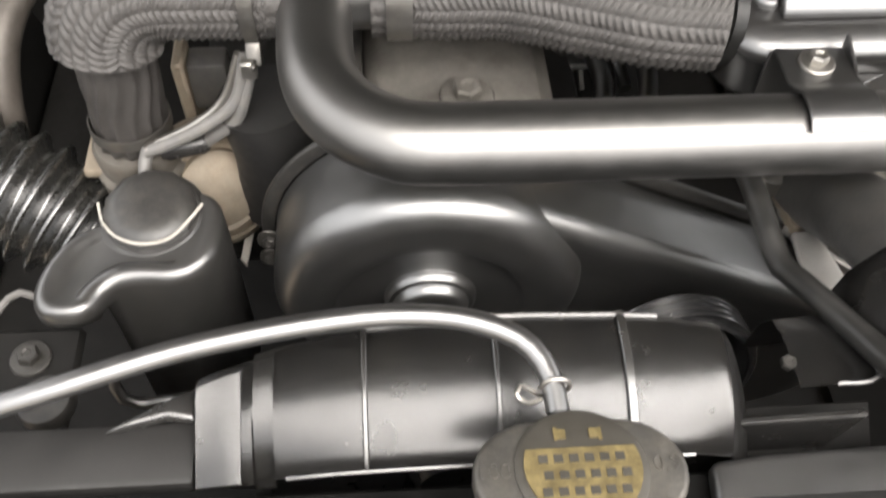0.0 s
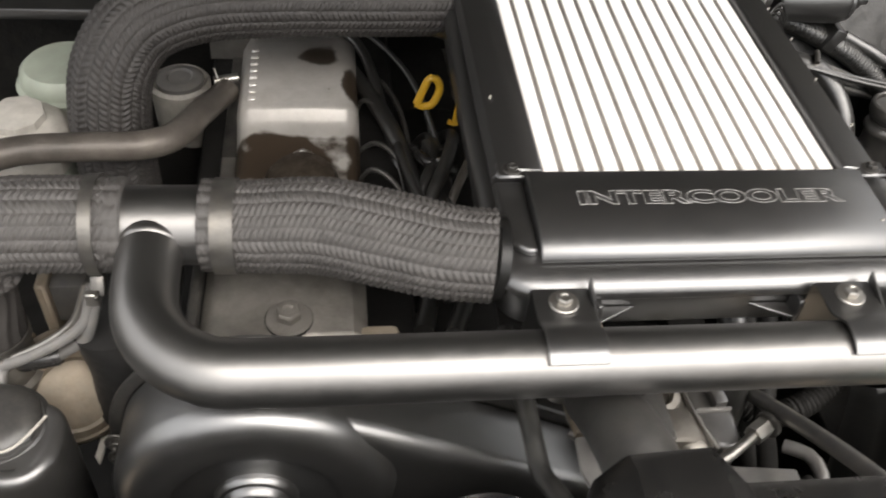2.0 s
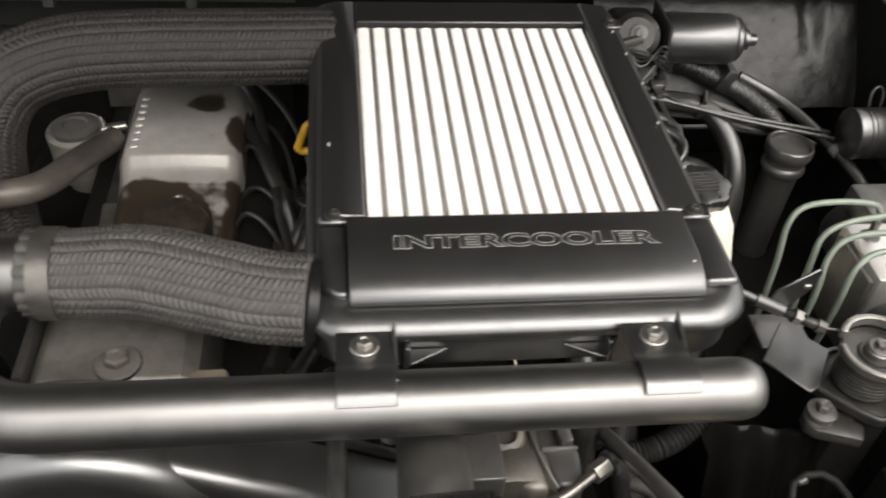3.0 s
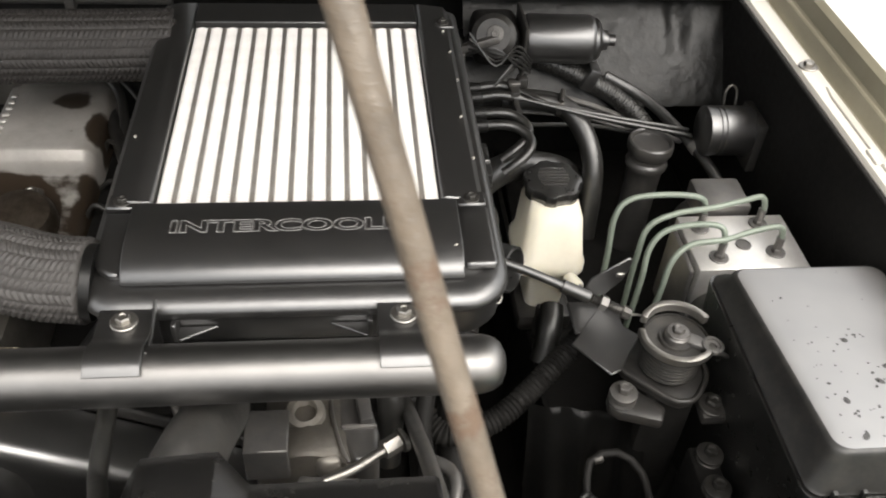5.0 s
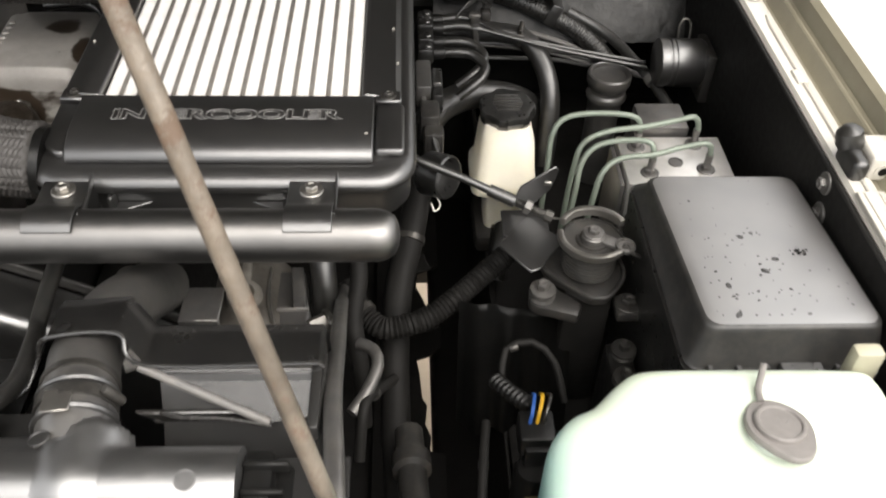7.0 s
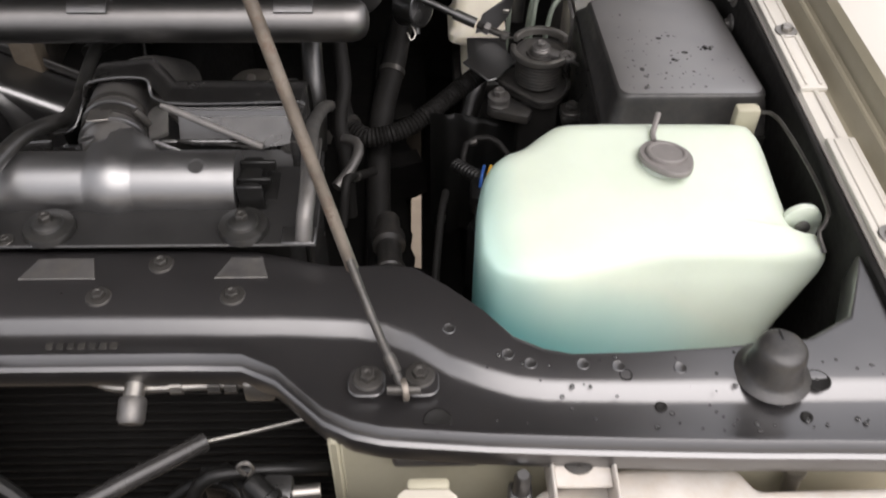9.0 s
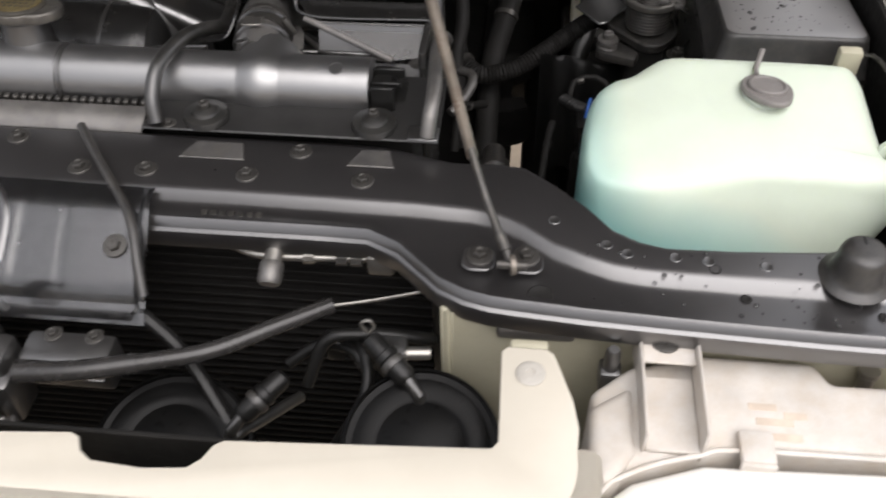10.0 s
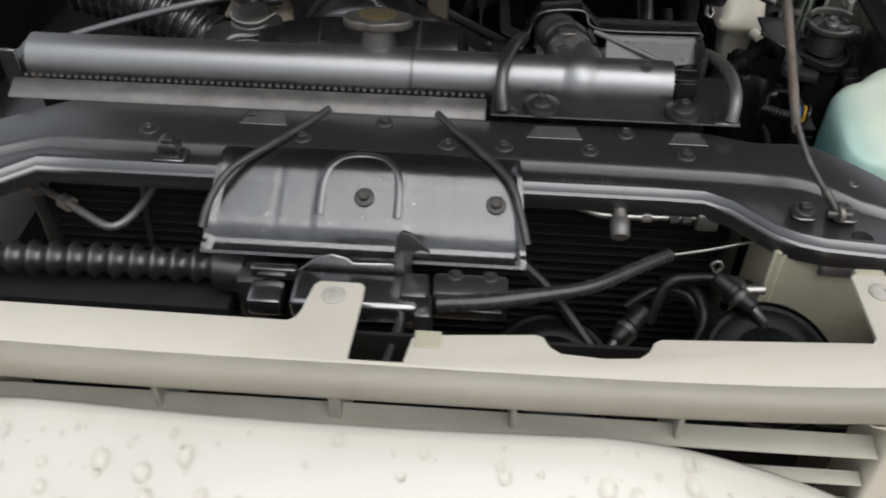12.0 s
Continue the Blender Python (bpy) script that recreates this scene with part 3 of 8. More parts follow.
part("wheel_arch", prism(mirrored([(0.66, 0.40), (0.868, 0.40), (0.868, 0.73), (0.80, 0.73), (0.70, 0.68), (0.66, 0.55)]), 0.12, 1.0, "y", 0.012), BLACK, uf)

# ---- radiator support beam ----
BX = [-0.66, -0.55, -0.45, -0.36, -0.30, -0.26, -0.20, -0.07, 0.05, 0.17, 0.28, 0.36, 0.40, 0.425, 0.445, 0.46, 0.48, 0.50, 0.52, 0.545, 0.57, 0.59, 0.61, 0.63, 0.68, 0.74, 0.80, 0.835, 0.862]
RIGHT = {  # x: rear edge, step, front edge
    0.36: (0.030, -0.046, -0.074), 0.40: (0.028, -0.047, -0.075), 0.425: (0.022, -0.047, -0.087), 0.445: (0.016, -0.048, -0.106), 0.46: (0.013, -0.049, -0.120),
    0.48: (0.013, -0.050, -0.130), 0.50: (0.014, -0.054, -0.135), 0.52: (0.011, -0.064, -0.137), 0.545: (-0.008, -0.083, -0.139), 0.57: (-0.031, -0.094, -0.141), 0.59: (-0.055, -0.101, -0.142),
    0.61: (-0.066, -0.104, -0.143), 0.63: (-0.071, -0.105, -0.144), 0.68: (-0.070, -0.106, -0.146), 0.74: (-0.066, -0.106, -0.148), 0.80: (-0.060, -0.106, -0.149), 0.835: (-0.040, -0.106, -0.150), 0.862: (0.02, -0.106, -0.150)}


def beam_edges(x):
    if x >= 0.36:
        return RIGHT[x]
    if x > -0.27:
        return 0.030, -0.045, -0.074
    d = min(1.0, (-0.26 - x) / 0.12)
    return 0.03 - 0.08 * d, -0.045 - 0.06 * d, -0.09 - 0.055 * d


beam = thing("radiator_support", (0.1, -0.06, 0.95), "black painted steel radiator support beam with a stamped step", "support beam", kind="structure")
bb = bmesh.new()
prev = None
for x in BX:
    yr, ys, yf = beam_edges(x)
    prof = [(yr + 0.001, 1.000), (yr, 1.032), (yr - 0.004, 1.0375), (yr - 0.008, 1.038), (ys + 0.010, 1.038), (ys + 0.004, 1.0365), (ys - 0.003, 1.0315), (ys - 0.008, 1.031),
            (yf + 0.013, 1.031), (yf + 0.010, 1.0325), (yf + 0.006, 1.033), (yf + 0.003, 1.030), (yf + 0.001, 1.026), (yf, 1.0265), (yf - 0.003, 1.025), (yf - 0.004, 1.020), (yf - 0.001, 1.006),
            (yf + 0.004, 1.006), (yf + 0.004, 1.018), (yr - 0.006, 1.026), (yr - 0.004, 1.0)]
    ring = [bb.verts.new((x, y, z)) for y, z in prof]
    if prev:
        for k in range(len(ring)):
            j = (k + 1) % len(ring)
            bb.faces.new((prev[k], prev[j], ring[j], ring[k]))
    else:
        bb.faces.new(ring)
    prev = ring
bb.faces.new(prev)
part("beam_panel", bb, BEAMPAINT, beam, angle=50)
for x, y, z in ((0.291, -0.020, 1.038), (0.388, -0.020, 1.038), (0.330, 0.012, 1.038), (0.148, -0.022, 1.038), (0.080, 0.012, 1.038), (0.0, -0.022, 1.038), (-0.06, 0.012, 1.038), (0.205, -0.020, 1.038), (-0.16, -0.02, 1.038)):
    bolt(beam, (x, y, z), 0.0105, material=BLACKBOLT)
bolt(beam, (0.166, -0.060, 1.031), 0.009, material=BLACKBOLT)
bolt(beam, (0.036, -0.060, 1.031), 0.009, material=BLACKBOLT)
for x, y, r in ((0.536, -0.124, 0.0085), (0.793, -0.099, 0.008), (0.664, -0.093, 0.004), (0.685, -0.115, 0.003), (0.78, -0.124, 0.003)):
    z = 1.0312 if y < -0.108 else 1.0372
    part("drain_hole", lathe([(r, 0), (r + 0.0012, 0.0006), (r, 0.0010), (r - 0.0008, 0.0004), (0, 0.0003)], (x, y, z), seg=20), DARK, beam, "dark drilled hole")
for x, y in ((0.60, -0.083), (0.636, -0.084), (0.66, -0.086), (0.585, -0.075), (0.545, -0.052), (0.702, -0.088)):
    part("spot_weld", lathe([(0.005, 0), (0.0042, 0.0009), (0.002, 0.0003), (0, 0.0004)], (x, y, 1.0378), seg=14), BLACK, beam)
for k in range(7):
    part("stamped_mark", box(0.262 + 0.0075 * k, 0.267 + 0.0075 * k, -0.0625, -0.0565, 1.0308, 1.0318, 0.0003, 1), BLACKBOLT, beam)
# radiator brackets on the beam
for x0, x1 in ((0.228, 0.285), (0.372, 0.412), (-0.07, -0.02)):
    part("bracket_tab", prism([(x0, -0.004), (x1, -0.004), (x1 - 0.006, 0.017), (x0 + 0.010, 0.017)], 1.0388, 1.0404, "z", 0.0005, 1), GREYMETAL, beam, "bare grey steel tab")
part("square_clip", joined(box(-0.137, -0.116, -0.064, -0.048, 1.033, 1.052, 0.003), box(-0.133, -0.120, -0.062, -0.050, 1.051, 1.057, 0.002), box(-0.142, -0.111, -0.068, -0.046, 1.033, 1.0365, 0.001, 1)), PLASTIC, beam, "black plastic square clip")
ap = thing("front_apron", (0.55, -0.15, 0.85), "cream painted front apron panel under the beam", "apron", kind="structure")
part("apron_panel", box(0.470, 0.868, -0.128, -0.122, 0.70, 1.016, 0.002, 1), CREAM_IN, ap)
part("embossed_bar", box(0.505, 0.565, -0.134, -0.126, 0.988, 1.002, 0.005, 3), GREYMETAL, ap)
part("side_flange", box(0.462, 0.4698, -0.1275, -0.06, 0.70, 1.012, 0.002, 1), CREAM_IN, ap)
part("lower_panel", box(-0.66, 0.868, -0.20, -0.194, 0.45, 0.84, 0.002, 1), DARK, ap)

st = thing("hood_stop", (0.764, -0.09, 1.036), "grey-black rubber hood stop cone on the beam", "hood stop")
part("cone", lathe([(0.0265, 0.0), (0.0250, 0.0014), (0.0215, 0.0030), (0.0192, 0.0058), (0.0182, 0.012), (0.0175, 0.022), (0.0164, 0.0268), (0.0138, 0.0296), (0.007, 0.0310), (0, 0.0312)], (0.764, -0.092, 1.0372), seg=36), DUSTY, st, angle=60)
part("slit", box(0.7632, 0.7650, -0.088, -0.080, 1.0676, 1.0686, 0.0003, 1), NOIR, st)

# ---- hood prop rod ----
rod = thing("hood_prop_rod", (0.513, -0.111, 1.035), "thin rust-stained steel hood prop rod in a hinge bracket", "prop rod")
part("rod", tube([(0.4795, -0.0388, 1.087), (0.4469, -0.0057, 1.20), (0.3603, 0.082, 1.50), (0.275, 0.168, 1.797)], 0.0043, 14, 0.012), RUSTY, rod)
part("lower_rod", tube([(0.514, -0.109, 1.046), (0.5055, -0.0925, 1.054), (0.4905, -0.061, 1.070), (0.4765, -0.0357, 1.0975)], 0.0032, 12, 0.004), BLACKBOLT, rod, "blackened thin lower end")
part("sleeve", tube([(0.5090, -0.0993, 1.0508), (0.5035, -0.0885, 1.0562)], 0.0044, 14), BLACKBOLT, rod, "blackened end clip")
for x in (0.489, 0.5255):
    part("foot_tab", prism(rounded(x - 0.013, x + 0.012, -0.107, -0.083, 0.008), 1.0335, 1.0362, "z", 0.0008, 1), BEAMPAINT, rod)
part("flattened_end", lathe([(0, -0.002), (0.0075, -0.002), (0.008, 0), (0.0075, 0.002), (0, 0.002)], (0.5145, -0.109, 1.046), (1, 0.2, 0), 20), RUSTY, rod)
part("pivot", tube([(0.503, -0.109, 1.046), (0.525, -0.109, 1.046)], 0.0036, 10), BLACKBOLT, rod)
bolt(rod, (0.4895, -0.093, 1.0362), 0.0115, material=BLACKBOLT)
bolt(rod, (0.5245, -0.091, 1.0362), 0.0115, material=BLACKBOLT)

# ---- radiator ----
rad = thing("radiator", (0.05, 0.09, 0.55), "black radiator with a round top tank and side brackets", "radiator")
part("core", box(-0.31, 0.42, 0.055, 0.115, 0.50, 1.035, 0.003), DARK, rad)
part("top_tank", joined(tube([(-0.318, 0.086, 1.053), (0.381, 0.086, 1.053)], 0.0265, 40, 0.05), tube([(-0.02, 0.086, 1.053), (0.10, 0.086, 1.053)], 0.0278, 40, 0.05)), TANK, rad)
def saddle(x0=0.283, neck=0.0285, tank=0.0268):
    """The tank wall where it swells into the hose outlet."""
    bm, rows_ = bmesh.new(), []
    for i in range(41):
        x = x0 - 0.046 + 0.0023 * i
        row = []
        for j in range(49):
            a = radians(12 + 4.4 * j)
            half = math.sqrt(max(0.0, neck ** 2 - (x - x0) ** 2))
            r = (half + 0.0025) / math.sin(min(a, math.pi / 2)) if half else 0.0
            if a < math.pi / 2:
                r = min(r, 0.036 / max(0.05, math.cos(a)))
            r = 0.0016 * math.log(math.exp(tank / 0.0016) + math.exp(r / 0.0016)) - 0.0006
            row.append(bm.verts.new((x, 0.086 + r * math.cos(a), 1.053 + r * math.sin(a))))
        rows_.append(row)
    for p, q in zip(rows_, rows_[1:]):
        for j in range(48):
            bm.faces.new((p[j], p[j + 1], q[j + 1], q[j]))
    return bm


part("outlet_saddle", saddle(), TANK, rad, angle=180)
part("tank_seam", tube([(0.102, 0.086, 1.053), (0.105, 0.086, 1.053)], 0.0284, 32), BLACK, rad)
part("end_cap", joined(box(0.381, 0.40, 0.066, 0.11, 1.03, 1.062, 0.004), box(0.40, 0.412, 0.07, 0.105, 1.02, 1.05, 0.003), box(0.384, 0.404, 0.06, 0.064, 1.04, 1.072, 0.001, 1), box(0.382, 0.41, 0.094, 0.098, 1.058, 1.068, 0.001, 1), box(0.382, 0.408, 0.076, 0.080, 1.060, 1.066, 0.001, 1)), NOIR, rad)
part("end_cap", joined(box(-0.338, -0.318, 0.066, 0.11, 1.03, 1.062, 0.004), box(-0.345, -0.325, 0.06, 0.064, 1.02, 1.075, 0.001, 1)), PLASTIC, rad)
part("top_plate", box(0.190, 0.446, 0.022, 0.112, 1.0465, 1.0485, 0.0008, 1), DULLBLACK, rad)
part("plate_lip", tube([(0.190, 0.0215, 1.0482), (0.446, 0.0215, 1.0482)], 0.0009, 8), BLACK, rad)
part("seal_strip", prism([(0.0265, 1.0365), (0.0285, 1.0395), (0.0505, 1.0480), (0.0518, 1.0465), (0.0518, 1.0390)], -0.33, 0.185, "x", 0.0008, 1), GREYMETAL, rad, "grey satin sealing strip")
crimp = bmesh.new()
for i in range(64):
    x = -0.32 + 0.0079 * i
    box(x, x + 0.005, 0.052, 0.058, 1.046, 1.0505, 0.0008, 1, crimp)
part("crimped_edge", crimp, BLACKBOLT, rad, kind="stuff")
for x in (0.243, 0.390):
    part("rubber_mount", lathe([(0.019, 0.0), (0.0195, 0.003), (0.0185, 0.006), (0.012, 0.0075), (0.011, 0.010), (0.006, 0.012), (0, 0.012)], (x, 0.038, 1.0487)), RUBBER, rad)
    bolt(rad, (x, 0.038, 1.060), 0.010, material=BLACKBOLT, washer=False)
part("strap", tube([(0.203, 0.024, 1.052), (0.200, 0.036, 1.070), (0.202, 0.060, 1.086), (0.213, 0.10, 1.088), (0.222, 0.140, 1.072), (0.222, 0.170, 1.055), (0.2105, 0.222, 1.033), (0.2060, 0.2385, 1.026), (0.2035, 0.250, 1.024), (0.2015, 0.30, 1.027), (0.199, 0.36, 1.02)], 0.0066, 16, 0.004), RUBBER, rad)
bolt(rad, (0.212, 0.028, 1.0487), 0.007, material=BLACKBOLT)
part("outlet_neck", lathe([(0.0245, -0.004), (0.0245, 0.006), (0.0225, 0.010), (0.0225, 0.025)], (0.2795, 0.112, 1.0595), (-0.2, 1, 0.12)), TANK, rad)
part("moulded_mark", lathe([(0.0065, 0), (0.0065, 0.0006), (0.0055, 0.0006), (0.0055, 0)], (0.263, 0.104, 1.0842), (-0.15, 0.2, 1), 24), TANK, rad)
part("moulded_mark", lathe([(0.0065, 0), (0.0065, 0.0006), (0.0055, 0.0006), (0.0055, 0)], (0.352, 0.078, 1.0785), (0, -0.25, 1), 24), TANK, rad)
part("filler_neck", lathe([(0.024, 0.0), (0.021, 0.012), (0.020, 0.03), (0.024, 0.033), (0.024, 0.036)], (0.064, 0.1035, 1.066), (0, 0.14, 1)), BLACK, rad)
part("overflow_nipple", tube([(0.063, 0.120, 1.088), (0.0622, 0.145, 1.092)], 0.0036, 10), BLACK, rad)

outline = []
for i in range(48):
    a = 2 * math.pi * i / 48
    r = 0.0245 + 0.0135 * max(0, math.cos(a) ** 2 - 0.25) ** 1.0 / 0.75
    outline.append((0.064 + r * math.cos(a), 0.108 + r * 0.98 * math.sin(a)))
eb = prism(outline, 1.098, 1.108, "z", 0.0025, 3)
bmesh.ops.transform(eb, matrix=Matrix.Translation((0.064, 0.108, 1.103)) @ Matrix.Rotation(radians(-8), 4, "X") @ Matrix.Translation((-0.064, -0.108, -1.103)), verts=eb.verts)
cap = part("pressure_cap", eb, CAPSTEEL, rad, "worn steel eared cap with ochre warning label")
cax = Matrix.Translation((0.064, 0.108, 1.103)) @ Matrix.Rotation(radians(-8), 4, "X")
disc = lathe([(0.0235, 0.004), (0.0235, 0.0060), (0.0215, 0.0076), (0, 0.0080)], (0, 0, 0), seg=40)
bmesh.ops.transform(disc, matrix=cax, verts=disc.verts)
part("label_disc", disc, LABELCAP, cap, "ochre warning label, faded")
def on_label(b):
    bmesh.ops.transform(b, matrix=cax, verts=b.verts)
    return b


field = [(0.0205 * math.cos(radians(a)), 0.0205 * math.sin(radians(a))) for a in range(-200, 21, 10)]
part("label_field", on_label(prism(field, 0.0076, 0.0084, "z")), GOLDMARK, cap, "worn gold printed field")
for x, y, w, h in ((-0.0060, 0.0125, 0.0036, 0.0036), (0.0060, 0.0125, 0.0036, 0.0036), (-0.0078, 0.0128, 0.0012, 0.0048), (0.0080, 0.0122, 0.0012, 0.0048)):
    part("printed_bar", on_label(box(x - w / 2, x + w / 2, y - h / 2, y + h / 2, 0.0078, 0.0086, 0.0)), GOLDMARK, cap, "gold printed bar")
for row in range(3):
    for col in range(6):
        x, y = -0.0135 + 0.0054 * col + 0.0012 * (row % 2), 0.0030 - 0.0062 * row
        part("dark_print", on_label(box(x - 0.0017, x + 0.0015, y - 0.0017, y + 0.0013, 0.0082, 0.0088, 0.0)), LABELCAP, cap, "dark illegible print")
for tx, x in (("0.9", 0.0305), ("100", -0.0305)):
    me = words(tx, 0.0085, (x, 0.001, 0.0052), 0.0004)
    me.transform(cax)
    part("embossed_number", me, CAPSTEEL, cap)

oh = thing("overflow_hose", (0.0, 0.165, 1.08), "thin black rubber overflow hose with a spring clamp", "hose")
part("hose", tube([(-0.36, 0.12, 1.035), (-0.25, 0.138, 1.066), (-0.145, 0.152, 1.092), (-0.08, 0.168, 1.099), (-0.02, 0.177, 1.101), (0.018, 0.177, 1.101), (0.0425, 0.171, 1.099), (0.0545, 0.163, 1.097), (0.0605, 0.152, 1.094), (0.0622, 0.138, 1.091)], 0.0046, 16, 0.006), COVER, oh)
part("spring_clamp", tube([(0.0560, 0.1475, 1.0925), (0.0590, 0.1480, 1.0985), (0.0655, 0.1480, 1.0980), (0.0675, 0.1475, 1.0920), (0.0625, 0.1470, 1.0868), (0.0565, 0.1465, 1.0890), (0.0535, 0.1460, 1.0935), (0.0480, 0.1475, 1.0962), (0.0462, 0.1440, 1.0962), (0.0510, 0.1410, 1.0940), (0.0560, 0.1430, 1.0930)], 0.0010, 8, 0.002), ZINC, oh)

# ---- fan shroud ----
sh = thing("fan_shroud", (0.1, 0.16, 0.70), "black plastic fan shroud with ribs and a raised hose bump", "fan shroud")


def shroud_rear(x):
    """Back edge (y, z) of the upper panel."""
    y = float(np.interp(x, [-0.118, -0.10, -0.08, -0.05, -0.012, 0.05, 0.10, 0.125, 0.145, 0.158, 0.164], [0.168, 0.177, 0.186, 0.194, 0.199, 0.202, 0.2005, 0.1985, 0.1945, 0.187, 0.180]))
    z = float(np.interp(x, [-0.118, -0.10, -0.07, -0.02, 0.05, 0.11, 0.13, 0.145, 0.158, 0.164], [1.036, 1.043, 1.0525, 1.0585, 1.0600, 1.0592, 1.0590, 1.0585, 1.0580, 1.0570]))
    return y, z


def shroud_line(x):
    """Section of the upper panel from its front lip to the back edge; the outer bay is steeper and set off by a wedge-shaped notch."""
    yr, zr = shroud_rear(x)
    yf = 0.1395
    zf = zr - (0.0195 if x < 0.13 else 0.0195 + 0.25 * (x - 0.13))

    def sink(u):
        if x > -0.0522:
            return 0.0
        return 0.009 * (1 - u) if x > -0.0612 else 0.004 + 0.17 * min(0.0, x + 0.0665)
    line = [(yf + 0.0022, zf - 0.0060 - sink(0)), (yf + 0.0004, zf - 0.0038 - sink(0)), (yf - 0.0006, zf - 0.0012 - sink(0)), (yf, zf - sink(0))]
    for q in range(1, 11):
        u = q / 10
        line.append((yf + (yr - 0.006 - yf) * u, zf + (zr - zf) * (1 - (1 - u) ** (2.3 if x > -0.0665 else 1.0)) - sink(u)))
    return line + [(yr - 0.001, zr - 0.0022 - sink(1)), (yr, zr - 0.006 - sink(1)), (yr + 0.001, zr - 0.02), (yr + 0.001, zr - 0.14)]


sb = bmesh.new()
XS = [-0.0868, -0.0860, -0.082, -0.077, -0.072, -0.0672, -0.0660, -0.064, -0.0616, -0.0610, -0.0524, -0.0518, -0.0485, -0.03, -0.0135, -0.0115, 0.015, 0.0435, 0.0465, 0.075, 0.1, 0.104, 0.115, 0.125, 0.132, 0.139, 0.143, 0.146, 0.148]
prev = None
for x in XS:
    ring = [sb.verts.new((x, y, z)) for y, z in shroud_line(x)]
    if prev:
        for k in range(len(ring) - 1):
            sb.faces.new((prev[k], prev[k + 1], ring[k + 1], ring[k]))
    prev = ring
bmesh.ops.solidify(sb, geom=sb.faces[:], thickness=0.0025)
part("upper_panel", sb, SHROUD, sh, angle=30)
# end of the same panel, given a duller black to stand in for shade
eb_, prev = bmesh.new(), None
for x, fall_ in ((0.1482, 0.0), (0.153, 0.006), (0.158, 0.016), (0.162, 0.032), (0.164, 0.060)):
    ring = [eb_.verts.new((x, y - 0.25 * fall_, z - fall_)) for y, z in shroud_line(0.148)[1:-1]]
    if prev:
        for k in range(len(ring) - 1):
            eb_.faces.new((prev[k], prev[k + 1], ring[k + 1], ring[k]))
    prev = ring
bmesh.ops.solidify(eb_, geom=eb_.faces[:], thickness=0.0025)
part("end_wall", eb_, DULLBLACK, sh, "rounded end, dulled to look shaded", angle=60)
part("rear_corner", prism([(-0.0870, 0.166), (-0.0870, 0.184), (-0.105, 0.176), (-0.128, 0.163), (-0.100, 0.169)], 1.030, 1.0375, "z", 0.003, 3), SHROUD, sh)
for x, w in ((-0.0125, 0.0024), (0.045, 0.0024), (0.103, 0.0042)):
    part("rib", strip(shroud_line(x)[3:-1], x - w / 2, x + w / 2, 0.0024, 0.0005), SHROUD, sh)
part("edge_bead", tube([(x, shroud_rear(x)[0] - 0.0015, shroud_rear(x)[1] - 0.0012) for x in (0.120, 0.110, 0.10, 0.08, 0.06, 0.045, 0.02, -0.0125)], 0.0017, 8), SHROUD, sh)
part("lip_bead", tube([(x, 0.1392, shroud_rear(x)[1] - 0.0212) for x in (-0.047, -0.03, -0.01, 0.02, 0.05, 0.08, 0.10, 0.115, 0.13)], 0.0013, 8), SHROUD, sh)
part("rear_flange", box(-0.33, 0.225, 0.108, 0.1375, 1.010, 1.0215, 0.002, 1), NOIR, sh, "dull black lower flange")
part("corner_shelf", prism([(0.135, 0.100), (0.235, 0.100), (0.240, 0.142), (0.165, 0.140), (0.138, 0.1375)], 1.022, 1.0335, "z", 0.004, 3), TANK, sh)
# right half: flat shelf with a bump over the hose
edge = [(0.188, 1.034), (0.205, 1.036), (0.222, 1.041), (0.231, 1.056), (0.243, 1.079), (0.290, 1.083), (0.309, 1.070), (0.423, 1.070), (0.426, 1.066)]
ub = bmesh.new()
prev = None
for y, dz in ((0.170, 0.0), (0.175, 0.0005), (0.198, -0.001), (0.210, -0.006), (0.216, -0.02), (0.218, -0.05)):
    ring = [ub.verts.new((x, y + (0.016 if 0.23 < x < 0.3 else 0.0), z + dz)) for x, z in edge]
    if prev:
        for k in range(len(ring) - 1):
            ub.faces.new((prev[k], prev[k + 1], ring[k + 1], ring[k]))
    prev = ring
bmesh.ops.solidify(ub, geom=ub.faces[:], thickness=0.002)
part("bump_panel", ub, SHROUD, sh, angle=30)
part("edge_trim", tube([(x, 0.170 + (0.016 if 0.23 < x < 0.3 else 0.0), z + 0.0005) for x, z in edge[1:]], 0.0016, 8, 0.004), SHROUD, sh)
part("side_wall", box(0.418, 0.426, 0.12, 0.20, 0.70, 1.068, 0.003), SHROUD, sh)
part("lower_web", prism([(0.30, 1.044), (0.42, 1.044), (0.42, 0.80), (0.38, 0.80), (0.375, 0.95), (0.34, 1.02)], 0.150, 0.154, "y", 0.001, 1), SHROUD, sh)
part("lower_web", prism([(0.13, 1.04), (0.21, 1.045), (0.20, 1.0), (0.13, 0.96)], 0.150, 0.154, "y", 0.001, 1), SHROUD, sh)
bolt(sh, (0.412, 0.152, 1.038), 0.009, (0, -1, 0.6), BLACKBOLT)
bolt(sh, (0.184, 0.181, 1.036), 0.0075, material=BLACKBOLT, washer=False)
part("sloped_web", strip([(0.115, 0.985), (0.150, 1.030), (0.168, 1.064)], 0.318, 0.421, 0.002), BLACK, sh)
wf = bmesh.new()
wf.faces.new([wf.verts.new(p) for p in ((0.306, 0.170, 1.0655), (0.390, 0.1425, 1.0425), (0.420, 0.146, 1.0455), (0.420, 0.170, 1.0655))])
bmesh.ops.solidify(wf, geom=wf.faces[:], thickness=0.0015)
